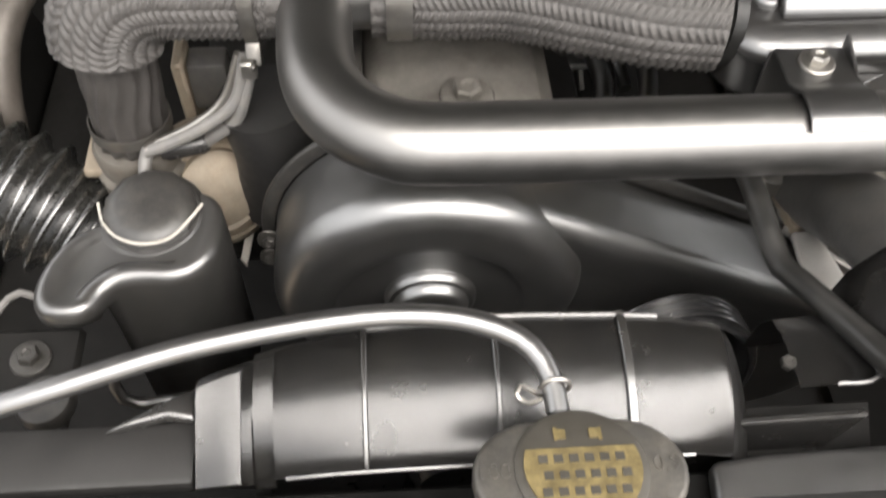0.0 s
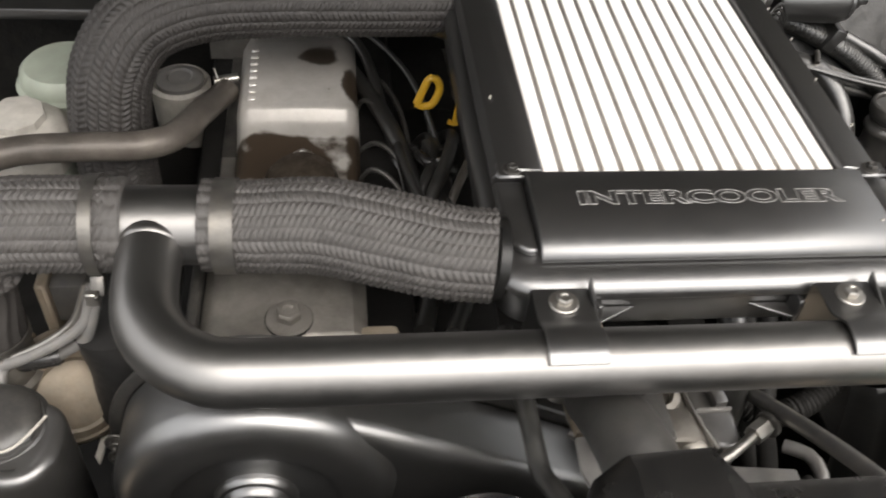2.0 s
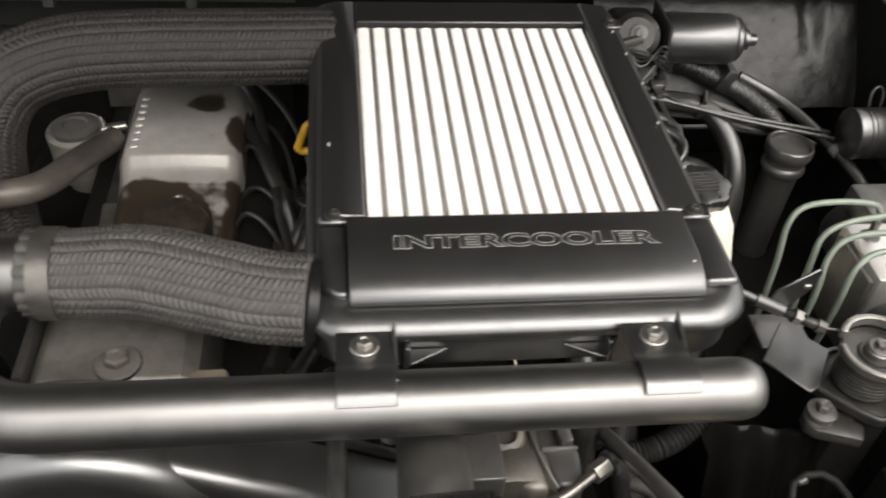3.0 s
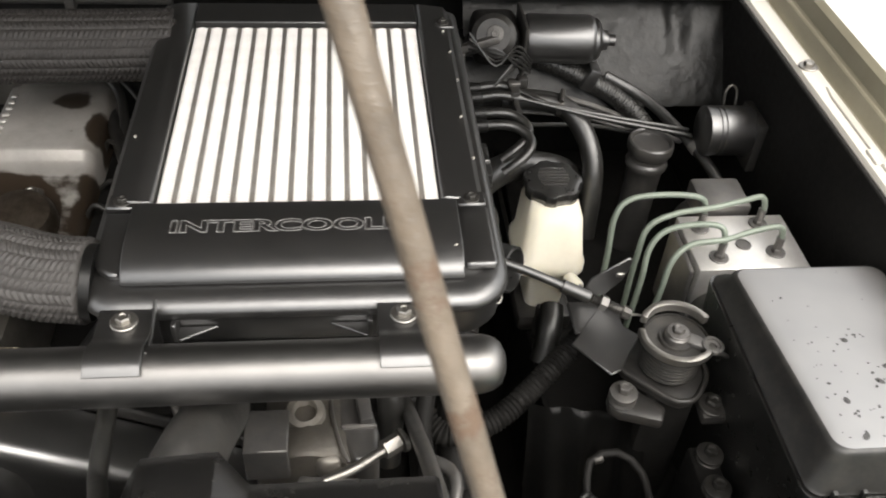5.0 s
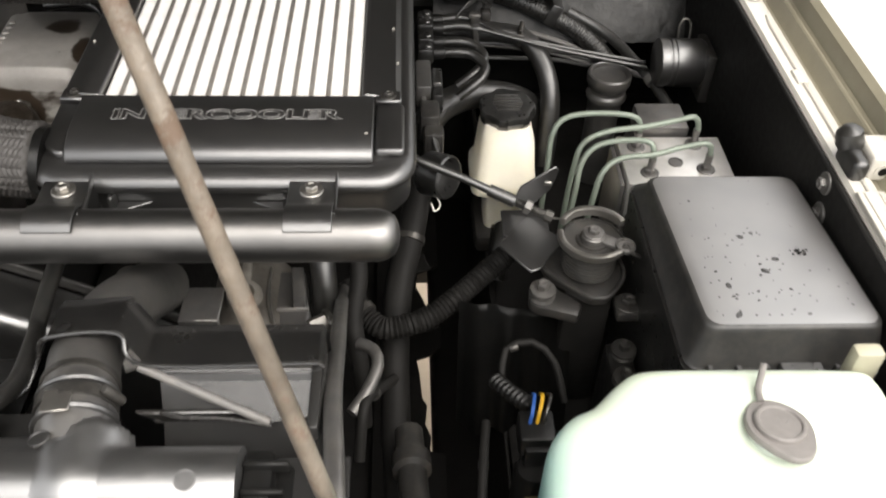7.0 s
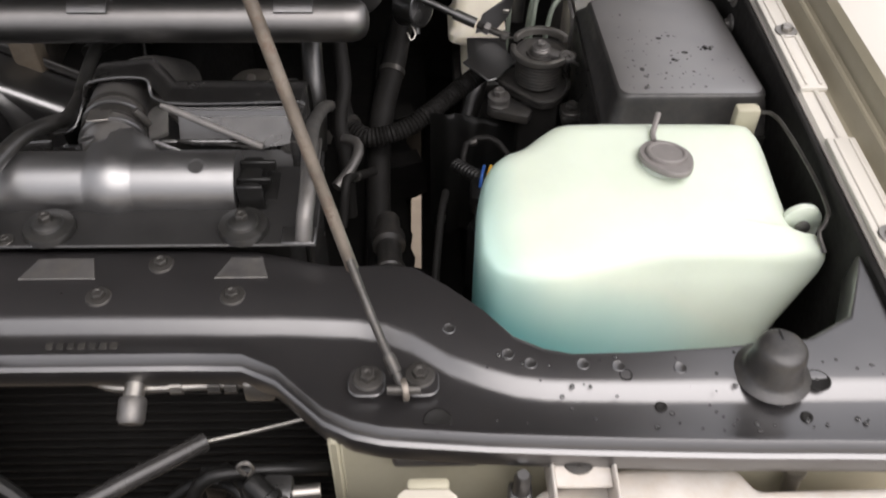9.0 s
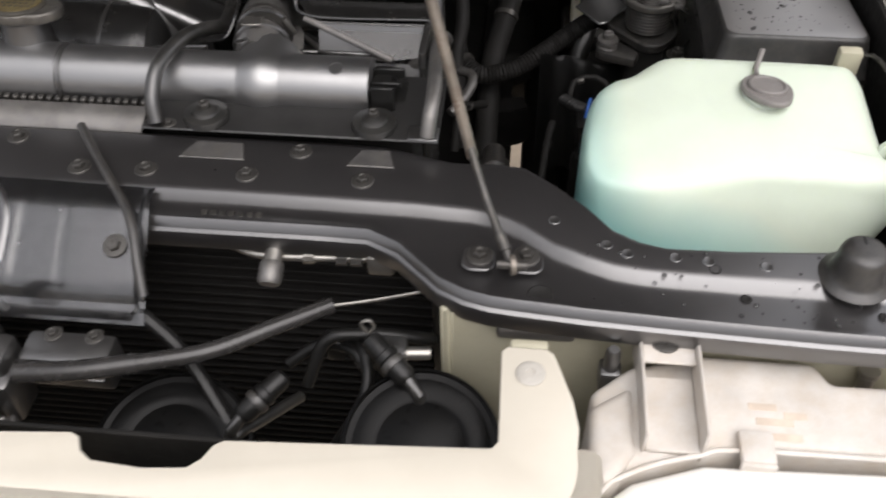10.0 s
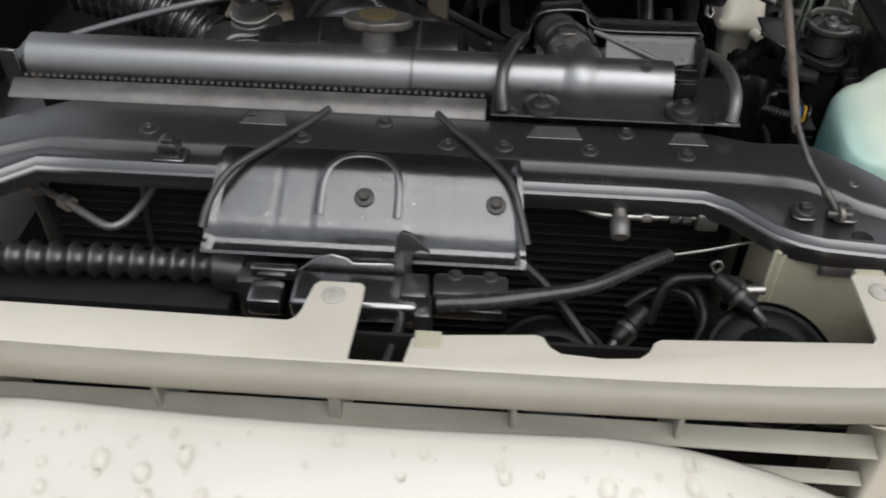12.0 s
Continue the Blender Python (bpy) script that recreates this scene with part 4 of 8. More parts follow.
part("web_facet", wf, SHROUD, sh)
part("brace", tube([(0.304, 0.1715, 1.0665), (0.391, 0.1420, 1.0435)], 0.0032, 12), WIRE, sh, "grey steel brace")
part("web_bead", tube([(0.318, 0.150, 1.0445), (0.334, 0.1445, 1.046), (0.360, 0.1440, 1.0455), (0.392, 0.1400, 1.0425)], 0.0016, 8), SHEATH, sh)
part("sloped_web", strip([(0.118, 0.985), (0.150, 1.008), (0.168, 1.020)], 0.160, 0.225, 0.002), DARK, sh)
part("front_shelf", box(-0.33, -0.0875, 0.1405, 0.170, 1.018, 1.0300, 0.003, 2), DULLBLACK, sh, "flat black top flange")

fan = thing("cooling_fan", (0.06, 0.235, 0.80), "black plastic engine cooling fan behind the shroud", "fan")
part("hub", lathe([(0.05, -0.02), (0.055, 0.0), (0.045, 0.02), (0, 0.022)], (0.06, 0.235, 0.80), (0, -1, 0)), PLASTIC, fan)
for k in range(7):
    a = 2 * math.pi * k / 7 + 0.5
    b = box(-0.035, 0.035, -0.004, 0.004, 0.05, 0.19, 0.002, 1, turn=(0, 0, 28))
    bmesh.ops.transform(b, matrix=pose(0.06, 0.235, 0.80) @ Matrix.Rotation(a, 4, "Y"), verts=b.verts)
    part("blade", b, PLASTIC, fan)

# ---- upper radiator hose ----
uh = thing("radiator_hose", (0.26, 0.2, 1.0), "thick black rubber radiator hose with clamps", "hose")
part("hose", tube([(0.276, 0.112, 1.060), (0.272, 0.135, 1.0645), (0.267, 0.165, 1.060), (0.261, 0.195, 1.052), (0.262, 0.235, 1.04), (0.265, 0.28, 1.015), (0.268, 0.34, 0.97)], 0.0240, 22, 0.006), GREYPLAS, uh)
clamp(uh, (0.2715, 0.138, 1.0645), 0.0245, (-0.15, 1, 0.0), 0.009, BLACKBOLT, (1, 0.1, 0.5))
for y, z, r in ((0.126, 1.0630, 0.0262), (0.147, 1.0640, 0.0258)):
    part("clamp_ring", lathe([(0.024, -0.0024), (r, -0.0018), (r + 0.0008, 0.0), (r, 0.0018), (0.024, 0.0024)], (0.2735 - 0.15 * (y - 0.126), y, z), (-0.17, 1, 0.03), 40), BLACK, uh)
clamp(uh, (0.268, 0.158, 1.0615), 0.0242, (-0.15, 1, -0.12), 0.005, BLACKBOLT)
part("metal_tag", box(0.260, 0.277, 0.118, 0.136, 1.0895, 1.0908, 0.0003, 1, turn=(-8, 0, 6)), ZINC, uh, "small bare metal clamp tag")


# ---- engine ----
eng = thing("engine_block", (0.08, 0.6, 0.45), "sooty dark engine block under hoses and covers", "engine block")
part("block", box(-0.05, 0.15, 0.36, 0.95, 0.45, 0.93, 0.015), DARK, eng)
part("side_casting", box(0.15, 0.24, 0.42, 0.85, 0.50, 0.86, 0.02), DARK, eng)
part("manifold", box(-0.16, -0.05, 0.47, 0.88, 0.70, 0.86, 0.03, 3), DARK, eng)

tc_ = thing("timing_cover", (0.09, 0.31, 0.75), "black plastic timing belt cover with a round raised boss", "timing cover")
C1, C2 = (0.025, 0.921), (0.262, 0.806)


def rimmed(outline_fun, y_back, y_front, r):
    """A shell whose front edge is rolled over with a soft radius."""
    bm = bmesh.new()
    steps = [(0.0, y_back)] + [(r * (1 - math.cos(a)), y_front + r - r * math.sin(a)) for a in [math.pi / 2 * i / 6 for i in range(7)]]
    steps += [(r + 0.008, y_front + 0.0008), (r + 0.020, y_front + 0.004), (r + 0.030, y_front + 0.0052), (r + 0.034, y_front + 0.0055)]
    prev = None
    for inset, y in steps:
        ring = [bm.verts.new((x, y, z)) for x, z in outline_fun(inset)]
        if prev:
            for k in range(len(ring)):
                j = (k + 1) % len(ring)
                bm.faces.new((prev[k], prev[j], ring[j], ring[k]))
        prev = ring
    bm.faces.new(prev)
    return bm


def arm_outline(inset):
    """Belt shape with an equal number of points at each inset."""
    r1, r2 = 0.0965 - inset, 0.090 - inset
    d = Vector((C2[0] - C1[0], C2[1] - C1[1]))
    base = math.atan2(d.y, d.x)
    off = math.acos(0.0065 / d.length)
    out = []
    for i in range(41):
        a = base + off + (2 * math.pi - 2 * off) * i / 40
        out.append((C1[0] + r1 * math.cos(a), C1[1] + r1 * math.sin(a)))
    for i in range(25):
        a = base - off + 2 * off * i / 24
        out.append((C2[0] + r2 * math.cos(a), C2[1] + r2 * math.sin(a)))
    return out


part("belt_shell", rimmed(arm_outline, 0.352, 0.300, 0.012), COVER, tc_, angle=50)
BOSS = [(0.0985, 0.0), (0.0985, 0.043)] + [(0.0785 + 0.020 * math.cos(radians(a)), 0.043 + 0.019 * math.sin(radians(a))) for a in range(10, 91, 10)]
BOSS += [(0.0700, 0.0623), (0.0605, 0.0620), (0.0590, 0.0612), (0.0578, 0.0588), (0.0560, 0.0580), (0.030, 0.0578), (0.0, 0.0578)]
part("round_boss", lathe(BOSS, (C1[0], 0.352, C1[1]), (0, -1, 0), 96), COVER, tc_, angle=50)
part("hub", lathe([(0.0290, 0.0), (0.0285, 0.004), (0.0265, 0.0065), (0.0240, 0.0070), (0.0225, 0.0120), (0.0200, 0.0145), (0.0160, 0.0150), (0.0125, 0.0125), (0, 0.012)], (C1[0], 0.2942, C1[1] + 0.008), (0, -1, 0), 56), COVER, tc_)
fl = bmesh.new()
prev = None
for inset, y in ((-0.003, 0.3525), (-0.0105, 0.3525), (-0.0120, 0.3540), (-0.0120, 0.3560), (-0.010, 0.3575), (0.01, 0.3575)):
    ring = [fl.verts.new((x, y, z)) for x, z in arm_outline(inset)]
    if prev:
        for k in range(len(ring)):
            j = (k + 1) % len(ring)
            fl.faces.new((prev[k], prev[j], ring[j], ring[k]))
    prev = ring
part("flange", fl, DUSTY, tc_, angle=50)
bolt(tc_, (-0.078, 0.345, 0.925), 0.009, (0, -1, 0.2), BLACKBOLT)
bolt(tc_, (-0.080, 0.345, 0.905), 0.008, (0, -1, 0.2), BLACKBOLT)

ac = thing("grooved_pulley", (0.19, 0.262, 0.86), "black grooved belt pulley beside the fan shroud", "pulley")
RIM = [(0.030, 0.0), (0.046, 0.0)]
for k in range(4):
    RIM += [(0.0478, 0.0012 + 0.0058 * k), (0.0518, 0.0022 + 0.0058 * k), (0.0522, 0.0030 + 0.0058 * k), (0.0518, 0.0038 + 0.0058 * k), (0.0478, 0.0050 + 0.0058 * k)]
RIM += [(0.0455, 0.0245), (0.044, 0.0235), (0.042, 0.012), (0.030, 0.010)]
PULLEY_AT = ((0.180, 0.267, 0.893), (0.05, -0.9, 0.25))
part("rim", lathe(RIM, *PULLEY_AT, 64), GLOSS, ac, "glossy ridged rim")
part("hub", lathe([(0.031, 0.009), (0.026, 0.010), (0.024, 0.016), (0, 0.016)], *PULLEY_AT, 32), DULLBLACK, ac)

uc = thing("front_engine_cover", (0.045, 0.40, 0.93), "dull grey cast metal engine front cover with a recessed bolt", "engine cover")
part("casting", prism([(-0.012, 0.93), (0.108, 0.93), (0.104, 1.012), (0.094, 1.022), (0.0, 1.022), (-0.012, 1.014)], 0.358, 0.475, "y", 0.006, 3), FRONTCAST, uc)
part("bolt_recess", lathe([(0.0165, 0), (0.0165, 0.0022), (0.0150, 0.0026), (0.0135, 0.0012), (0, 0.0010)], (0.050, 0.374, 1.0215), seg=36), DARK, uc)
bolt(uc, (0.050, 0.374, 1.0225), 0.018, material=FRONTCAST)
part("side_rib", box(-0.019, -0.012, 0.362, 0.47, 0.95, 1.026, 0.002), DUSTY, uc)

vc = thing("valve_cover", (0.05, 0.7, 0.88), "worn silver metal valve cover with dark oil stains", "valve cover")
vb = bmesh.new()
prev = None
for y, zt, zs in ((0.575, 0.905, 0.88), (0.585, 0.945, 0.90), (0.60, 0.950, 0.90), (0.640, 0.955, 0.90), (0.664, 0.960, 0.90), (0.674, 0.966, 0.90), (0.680, 0.9735, 0.90), (0.684, 0.9765, 0.90), (0.800, 0.976, 0.90), (0.806, 0.970, 0.90), (0.83, 0.962, 0.90), (0.84, 0.93, 0.88)):
    prof = [(-0.012, zs), (-0.010, zt - 0.014), (-0.004, zt - 0.003), (0.004, zt), (0.05, zt + 0.001), (0.094, zt), (0.102, zt - 0.003), (0.108, zt - 0.014), (0.111, zs)]
    ring = [vb.verts.new((x, y, z)) for x, z in prof]
    if prev:
        for k in range(len(ring) - 1):
            vb.faces.new((prev[k], prev[k + 1], ring[k + 1], ring[k]))
    else:
        vb.faces.new(ring)
    prev = ring
vb.faces.new(prev)
part("cover", vb, VALVE, vc, angle=45)
part("gasket_rail", box(-0.026, -0.012, 0.560, 0.845, 0.908, 0.932, 0.002), CLAMPSTEEL, vc, "dull grey steel rail")
part("rail_clamp", strip([(0.590, 0.930), (0.648, 0.9385), (0.652, 0.934)], -0.024, -0.010, 0.003, 0.001), ZINC, vc, "pale grey clamp strip")
for k in range(8):
    part("embossed_mark", box(0.0005, 0.0085, 0.692 + 0.012 * k, 0.698 + 0.012 * k, 0.9745, 0.9777, 0.0012, 1), VALVE_PLAIN, vc)
part("gasket_rail", box(0.109, 0.118, 0.575, 0.845, 0.90, 0.92, 0.002), DARK, vc)
bolt(vc, (0.054, 0.628, 0.956), 0.013, material=ZINC)
bolt(vc, (0.0, 0.56, 0.93), 0.010, material=ZINC)
part("lift_bracket", joined(strip([(0.835, 0.93), (0.842, 0.975), (0.846, 0.985)], -0.05, 0.0, 0.002), strip([(0.80, 0.985), (0.846, 0.985)], -0.05, -0.03, 0.002)), ZINC, vc)
fc = thing("oil_filler_cap", (0.055, 0.575, 0.94), "dark oily round filler cap on the valve cover", "filler cap")
part("dome", lathe([(0.034, 0), (0.034, 0.012), (0.030, 0.020), (0.018, 0.025), (0, 0.0265)], (0.054, 0.588, 0.950), (0, -0.22, 1), 36), mat("oily_brown_metal", (0.05, 0.038, 0.028), 0.35, 0.5, dust=0.3, bump=0.3), fc)

ds = thing("dipstick", (0.17, 0.68, 0.95), "yellow plastic looped dipstick handle", "dipstick")
part("loop", tube([(0.1655, 0.688, 0.9755), (0.1690, 0.689, 0.985), (0.1750, 0.690, 1.001), (0.1780, 0.690, 1.0045), (0.1830, 0.690, 1.0030), (0.1870, 0.690, 0.996), (0.1865, 0.689, 0.988), (0.1825, 0.688, 0.9775), (0.1790, 0.688, 0.9735), (0.1700, 0.688, 0.9725), (0.1655, 0.688, 0.9755)], 0.0040, 10, 0.003), YELLOW, ds)
part("stem", tube([(0.174, 0.688, 0.972), (0.180, 0.675, 0.945), (0.188, 0.650, 0.88)], 0.0028, 8), RUBBER, ds)
part("fork", joined(tube([(0.2075, 0.690, 0.972), (0.2065, 0.689, 0.962), (0.2055, 0.688, 0.953)], 0.0030, 8), tube([(0.1985, 0.688, 0.9535), (0.2045, 0.688, 0.9505), (0.2125, 0.688, 0.9535)], 0.0028, 8)), YELLOW, ds)

# loose hoses and looms between engine and intercooler
for name_, lab, pts, r, m_ in (
        ("vacuum_hose", "black rubber vacuum hose over the engine", [(0.02, 0.85, 0.96), (0.08, 0.83, 0.975), (0.115, 0.79, 0.97), (0.135, 0.70, 0.95), (0.155, 0.62, 0.90)], 0.0055, RUBBER),
        ("vacuum_hose", "thin black rubber vacuum hose", [(0.09, 0.83, 0.99), (0.14, 0.76, 0.99), (0.17, 0.70, 0.975), (0.195, 0.62, 0.93)], 0.0028, RUBBER),
        ("wiring_loom", "black taped wiring loom beside the valve cover", [(0.13, 0.60, 0.92), (0.15, 0.55, 0.93), (0.16, 0.47, 0.95), (0.15, 0.41, 0.96)], 0.008, RUBBER),
        ("wiring_loom", "black taped wiring loom under the intercooler", [(0.19, 0.62, 0.93), (0.185, 0.55, 0.95), (0.19, 0.46, 0.96), (0.17, 0.39, 0.98)], 0.007, RUBBER),
        ("vacuum_hose", "black vacuum hose by the dipstick", [(0.145, 0.66, 0.95), (0.15, 0.60, 0.965), (0.165, 0.53, 0.965), (0.175, 0.45, 0.95)], 0.0045, RUBBER)):
    solo(name_, tube(pts, r, 10, 0.01, ribbed(r, r * 0.22, 0.004) if "corrugated" in lab else None), m_, lab, "hose")
for k, (dx, dz) in enumerate(((0.0, 0.0), (0.006, -0.010), (-0.004, 0.004), (0.008, -0.006))):
    solo("injector_line", tube([(0.100, 0.615 + 0.050 * k, 0.925), (0.118 + dx, 0.612 + 0.052 * k, 0.955 + dz), (0.140 + dx, 0.596 + 0.047 * k, 0.950 + dz), (0.160, 0.570 + 0.042 * k, 0.920), (0.168, 0.53 + 0.036 * k, 0.870)], 0.0027, 8, 0.006), BLACKBOLT, "dull dark steel injector line beside the valve cover", "fuel line", "injector lines")
for name_, lab, pts, r, m_ in (
        ("coolant_hose", "black rubber hose along the valve cover", [(0.095, 0.799, 0.950), (0.123, 0.723, 0.957), (0.144, 0.664, 0.952), (0.158, 0.631, 0.930), (0.165, 0.60, 0.89)], 0.0085, RUBBER),
        ("vacuum_hose", "brown-stained hose end beside the intercooler", [(0.221, 0.668, 0.93), (0.214, 0.628, 0.956), (0.203, 0.600, 0.958), (0.190, 0.576, 0.945), (0.175, 0.55, 0.90)], 0.0045, BROWN),
        ("vacuum_hose", "black rubber vacuum hose looping down", [(0.163, 0.700, 0.90), (0.175, 0.672, 0.945), (0.180, 0.637, 0.950), (0.165, 0.600, 0.935), (0.150, 0.57, 0.90)], 0.0062, RUBBER),
        ("vacuum_hose", "dusty black hose by the dipstick", [(0.196, 0.705, 0.92), (0.200, 0.665, 0.952), (0.191, 0.626, 0.955), (0.173, 0.586, 0.94), (0.160, 0.55, 0.90)], 0.0068, DUSTY),
        ("wiring_loom", "black taped wiring loom crossing the hoses", [(0.140, 0.664, 0.930), (0.162, 0.654, 0.944), (0.172, 0.629, 0.950), (0.200, 0.628, 0.940)], 0.0058, SHEATH)):
    solo(name_, tube(pts, r, 12, 0.008), m_, lab, "hose")
jb = thing("wiring_connector", (0.18, 0.65, 0.92), "dusty black plug among the hoses", "connector")
part("shell", box(0.171, 0.187, 0.640, 0.660, 0.938, 0.956, 0.003, turn=(8, 0, 25)), DUSTY, jb)
part("collar", lathe([(0.006, 0), (0.0068, 0.003), (0.0068, 0.012), (0.005, 0.014)], (0.181, 0.640, 0.947), (0.3, -1, 0.1), 14), RUBBER, jb)
sn = thing("lower_sensor", (0.15, 0.47, 0.88), "dirty grey sensor and bracket under the braided hose", "sensor")
part("body", lathe([(0.010, 0), (0.011, 0.003), (0.011, 0.018), (0.008, 0.022), (0, 0.022)], (0.152, 0.470, 0.886), (0.1, -0.3, 1), 20), DUSTY, sn)
part("bracket", joined(box(0.122, 0.145, 0.462, 0.486, 0.896, 0.899, 0.001, 1), box(0.142, 0.146, 0.462, 0.486, 0.870, 0.898, 0.001, 1)), GREYMETAL, sn)
pf = bmesh.new()
rnd_f = random.Random(3)
edge_f = []
for k in range(15):
    u = k / 14
    x = 0.191 + 0.0 * u + rnd_f.uniform(-0.0012, 0.0012)
    y = 0.6939 - 0.1323 * u
    w = 0.0032 * (1 - 0.7 * u) + rnd_f.uniform(0, 0.0012)
    edge_f.append((pf.verts.new((x - w, y, 1.035 + rnd_f.uniform(-0.001, 0.001))), pf.verts.new((x + w, y, 1.035 + rnd_f.uniform(-0.001, 0.002)))))
for a, b in zip(edge_f, edge_f[1:]):
    pf.faces.new((a[0], a[1], b[1], b[0]))
bmesh.ops.solidify(pf, geom=pf.faces[:], thickness=0.0008)
solo("peeling_foil_strip", pf, CLAMPSTEEL, "crinkled silver-grey foil strip peeling off the intercooler", "foil strip")
cl = thing("clip_bracket", (0.165, 0.55, 0.92), "small bare steel clip bracket between engine and intercooler", "bracket")
part("upright", box(0.158, 0.172, 0.548, 0.552, 0.90, 0.955, 0.0012, 1), GREYMETAL, cl)
part("tab", box(0.150, 0.176, 0.540, 0.560, 0.953, 0.9565, 0.0012, 1), ZINC, cl)
bolt(cl, (0.163, 0.550, 0.9565), 0.008, material=ZINC)
bolt(cl, (0.150, 0.50, 0.945), 0.010, (0.3, -0.5, 1), ZINC)
part("cable_tie", tube([(0.148, 0.505, 0.935), (0.160, 0.503, 0.948), (0.172, 0.505, 0.938)], 0.0018, 6, 0.004), WIRE, cl)
ij = thing("pump_bracket", (0.14, 0.54, 0.88), "dark metal pump and bracket beside the valve cover", "bracket")
part("plate", box(0.125, 0.165, 0.50, 0.60, 0.92, 0.926, 0.002, 1), GREYMETAL, ij)
for k in range(4):
    part("stud", lathe([(0.006, 0), (0.006, 0.012), (0.004, 0.016), (0, 0.016)], (0.140 + 0.008 * (k % 2), 0.515 + 0.024 * k, 0.926), seg=8), BLACKBOLT, ij)

# ---- charge pipe ----
cp = thing("charge_pipe", (0.2, 0.29, 1.05), "satin black steel charge pipe with a swept elbow", "pipe")
PX = [(0.455, 0.289, 1.076), (0.30, 0.289, 1.076), (0.15, 0.289, 1.076), (0.045, 0.289, 1.076)]
for i in range(1, 8):
    a = math.pi / 2 * i / 8
    PX.append((0.028 - 0.062 * math.sin(a), 0.351 - 0.062 * math.cos(a), 1.076))
PX += [(-0.035, 0.355, 1.076), (-0.0355, 0.375, 1.077), (-0.036, 0.402, 1.078)]
part("pipe", tube(PX, 0.0205, 40, 0.006, cap=False), PIPE, cp)
part("closed_end", lathe([(0.0205, 0), (0.0203, 0.006), (0.0185, 0.013), (0.0145, 0.0185), (0.008, 0.0215), (0, 0.0225)], (0.455, 0.289, 1.076), (1, 0, 0), 40), PIPE, cp)
part("tee_tube", tube([(-0.098, 0.412, 1.079), (0.022, 0.410, 1.079)], 0.0265, 36, 0.02), PIPE, cp)
part("weld_collar", lathe([(0.0232, -0.013), (0.0230, -0.002), (0.0224, 0.0004), (0.0212, 0.0016), (0.0205, 0.0018)], (-0.0358, 0.3875, 1.0765), (0, -1, 0.0), 44), PIPE, cp)
part("weld_bead", tube([(0.205, 0.2725, 1.0660), (0.222, 0.2722, 1.0658), (0.238, 0.2725, 1.0660)], 0.0014, 6, 0.004), PIPE, cp)
al = thing("alternator_bracket", (0.25, 0.33, 0.94), "stained bare aluminium adjuster bracket", "bracket")
part("arm", prism([(0.2470, 0.303), (0.2590, 0.304), (0.2650, 0.292), (0.2725, 0.254), (0.2570, 0.244), (0.2455, 0.276)], 0.966, 0.971, "z", 0.0015, 2), mat("bare_aluminium_plate", (0.55, 0.53, 0.50), 0.4, 0.5, var=0.15, dust=0.2, bump=0.1), al)
part("arm_end", prism([(0.2440, 0.340), (0.2570, 0.342), (0.2595, 0.3055), (0.2475, 0.3045)], 0.964, 0.973, "z", 0.002, 2), BEIGE, al, "rust-stained end")
part("lug", lathe([(0.010, 0), (0.010, 0.012), (0.006, 0.014), (0, 0.014)], (0.242, 0.34, 0.972)), ZINC, al)
part("lobe", prism([(0.2475, 0.336), (0.2560, 0.338), (0.2650, 0.318), (0.2655, 0.306), (0.2510, 0.307), (0.2450, 0.322)], 0.962, 0.969, "z", 0.003, 3), ALU, al, "cast stained upper lobe")
bl = thing("casting_lug", (0.115, 0.325, 0.98), "pale corroded aluminium casting lug behind the belt cover", "lug")
part("lug", box(0.098, 0.126, 0.345, 0.372, 0.97, 1.018, 0.005), BEIGE, bl)

# ---- braided hoses ----
bh = thing("braided_hose", (0.1, 0.39, 1.05), "grey braided sleeve hose clamped between tee and intercooler", "hose", "braided hoses")
HP = [(0.004, 0.410, 1.079), (0.03, 0.408, 1.079), (0.075, 0.403, 1.083), (0.12, 0.390, 1.082), (0.155, 0.379, 1.081), (0.1865, 0.374, 1.081)]
part("sleeve", tube(HP, 0.030, 240, 0.0008, braid(0.0300, 22, 0.0043, lambda u: 1.0 + 0.07 * math.sin(math.pi * min(1, u * 1.1)) + 0.05 * u, 0.0022)), BRAID, bh, angle=180)
part("cuff", tube([(-0.004, 0.4105, 1.079), (0.008, 0.410, 1.079)], 0.0305, 120, 0.0015, braid(0.0312, 20, 0.004)), BRAID, bh, "frayed sleeve cuff", angle=180)
clamp(bh, (0.0115, 0.409, 1.079), 0.0312, (1, -0.03, 0), 0.0145, CLAMPSTEEL, (0, 0.7, -1))

bh2 = thing("braided_hose", (-0.13, 0.41, 0.97), "grey braided elbow hose turning down to the turbo", "hose", "braided hoses")
LP = [(-0.062, 0.412, 1.079), (-0.10, 0.412, 1.080), (-0.128, 0.412, 1.079), (-0.146, 0.409, 1.072), (-0.156, 0.405, 1.058), (-0.158, 0.402, 1.044)]
part("sleeve", tube(LP, 0.031, 240, 0.0008, braid(0.0320, 22, 0.0043, None, 0.0022)), BRAID, bh2, angle=180)
part("lower_sleeve", tube([(-0.156, 0.404, 1.052), (-0.158, 0.402, 1.02), (-0.161, 0.400, 0.970)], 0.0235, 96, 0.0025, lambda s, t, a: 0.0240 - 0.0022 * abs(math.sin(7 * a + 1.1 * math.sin(s * 80)))), BRAID_DARK, bh2, "folded grey sleeve", angle=180)
part("cuff", tube([(-0.066, 0.412, 1.079), (-0.052, 0.412, 1.079)], 0.031, 120, 0.0015, braid(0.0318, 16, 0.005)), BRAID, bh2, "frayed sleeve cuff", angle=180)
clamp(bh2, (-0.072, 0.412, 1.079), 0.0326, (1, 0, 0), 0.008, CLAMPSTEEL)
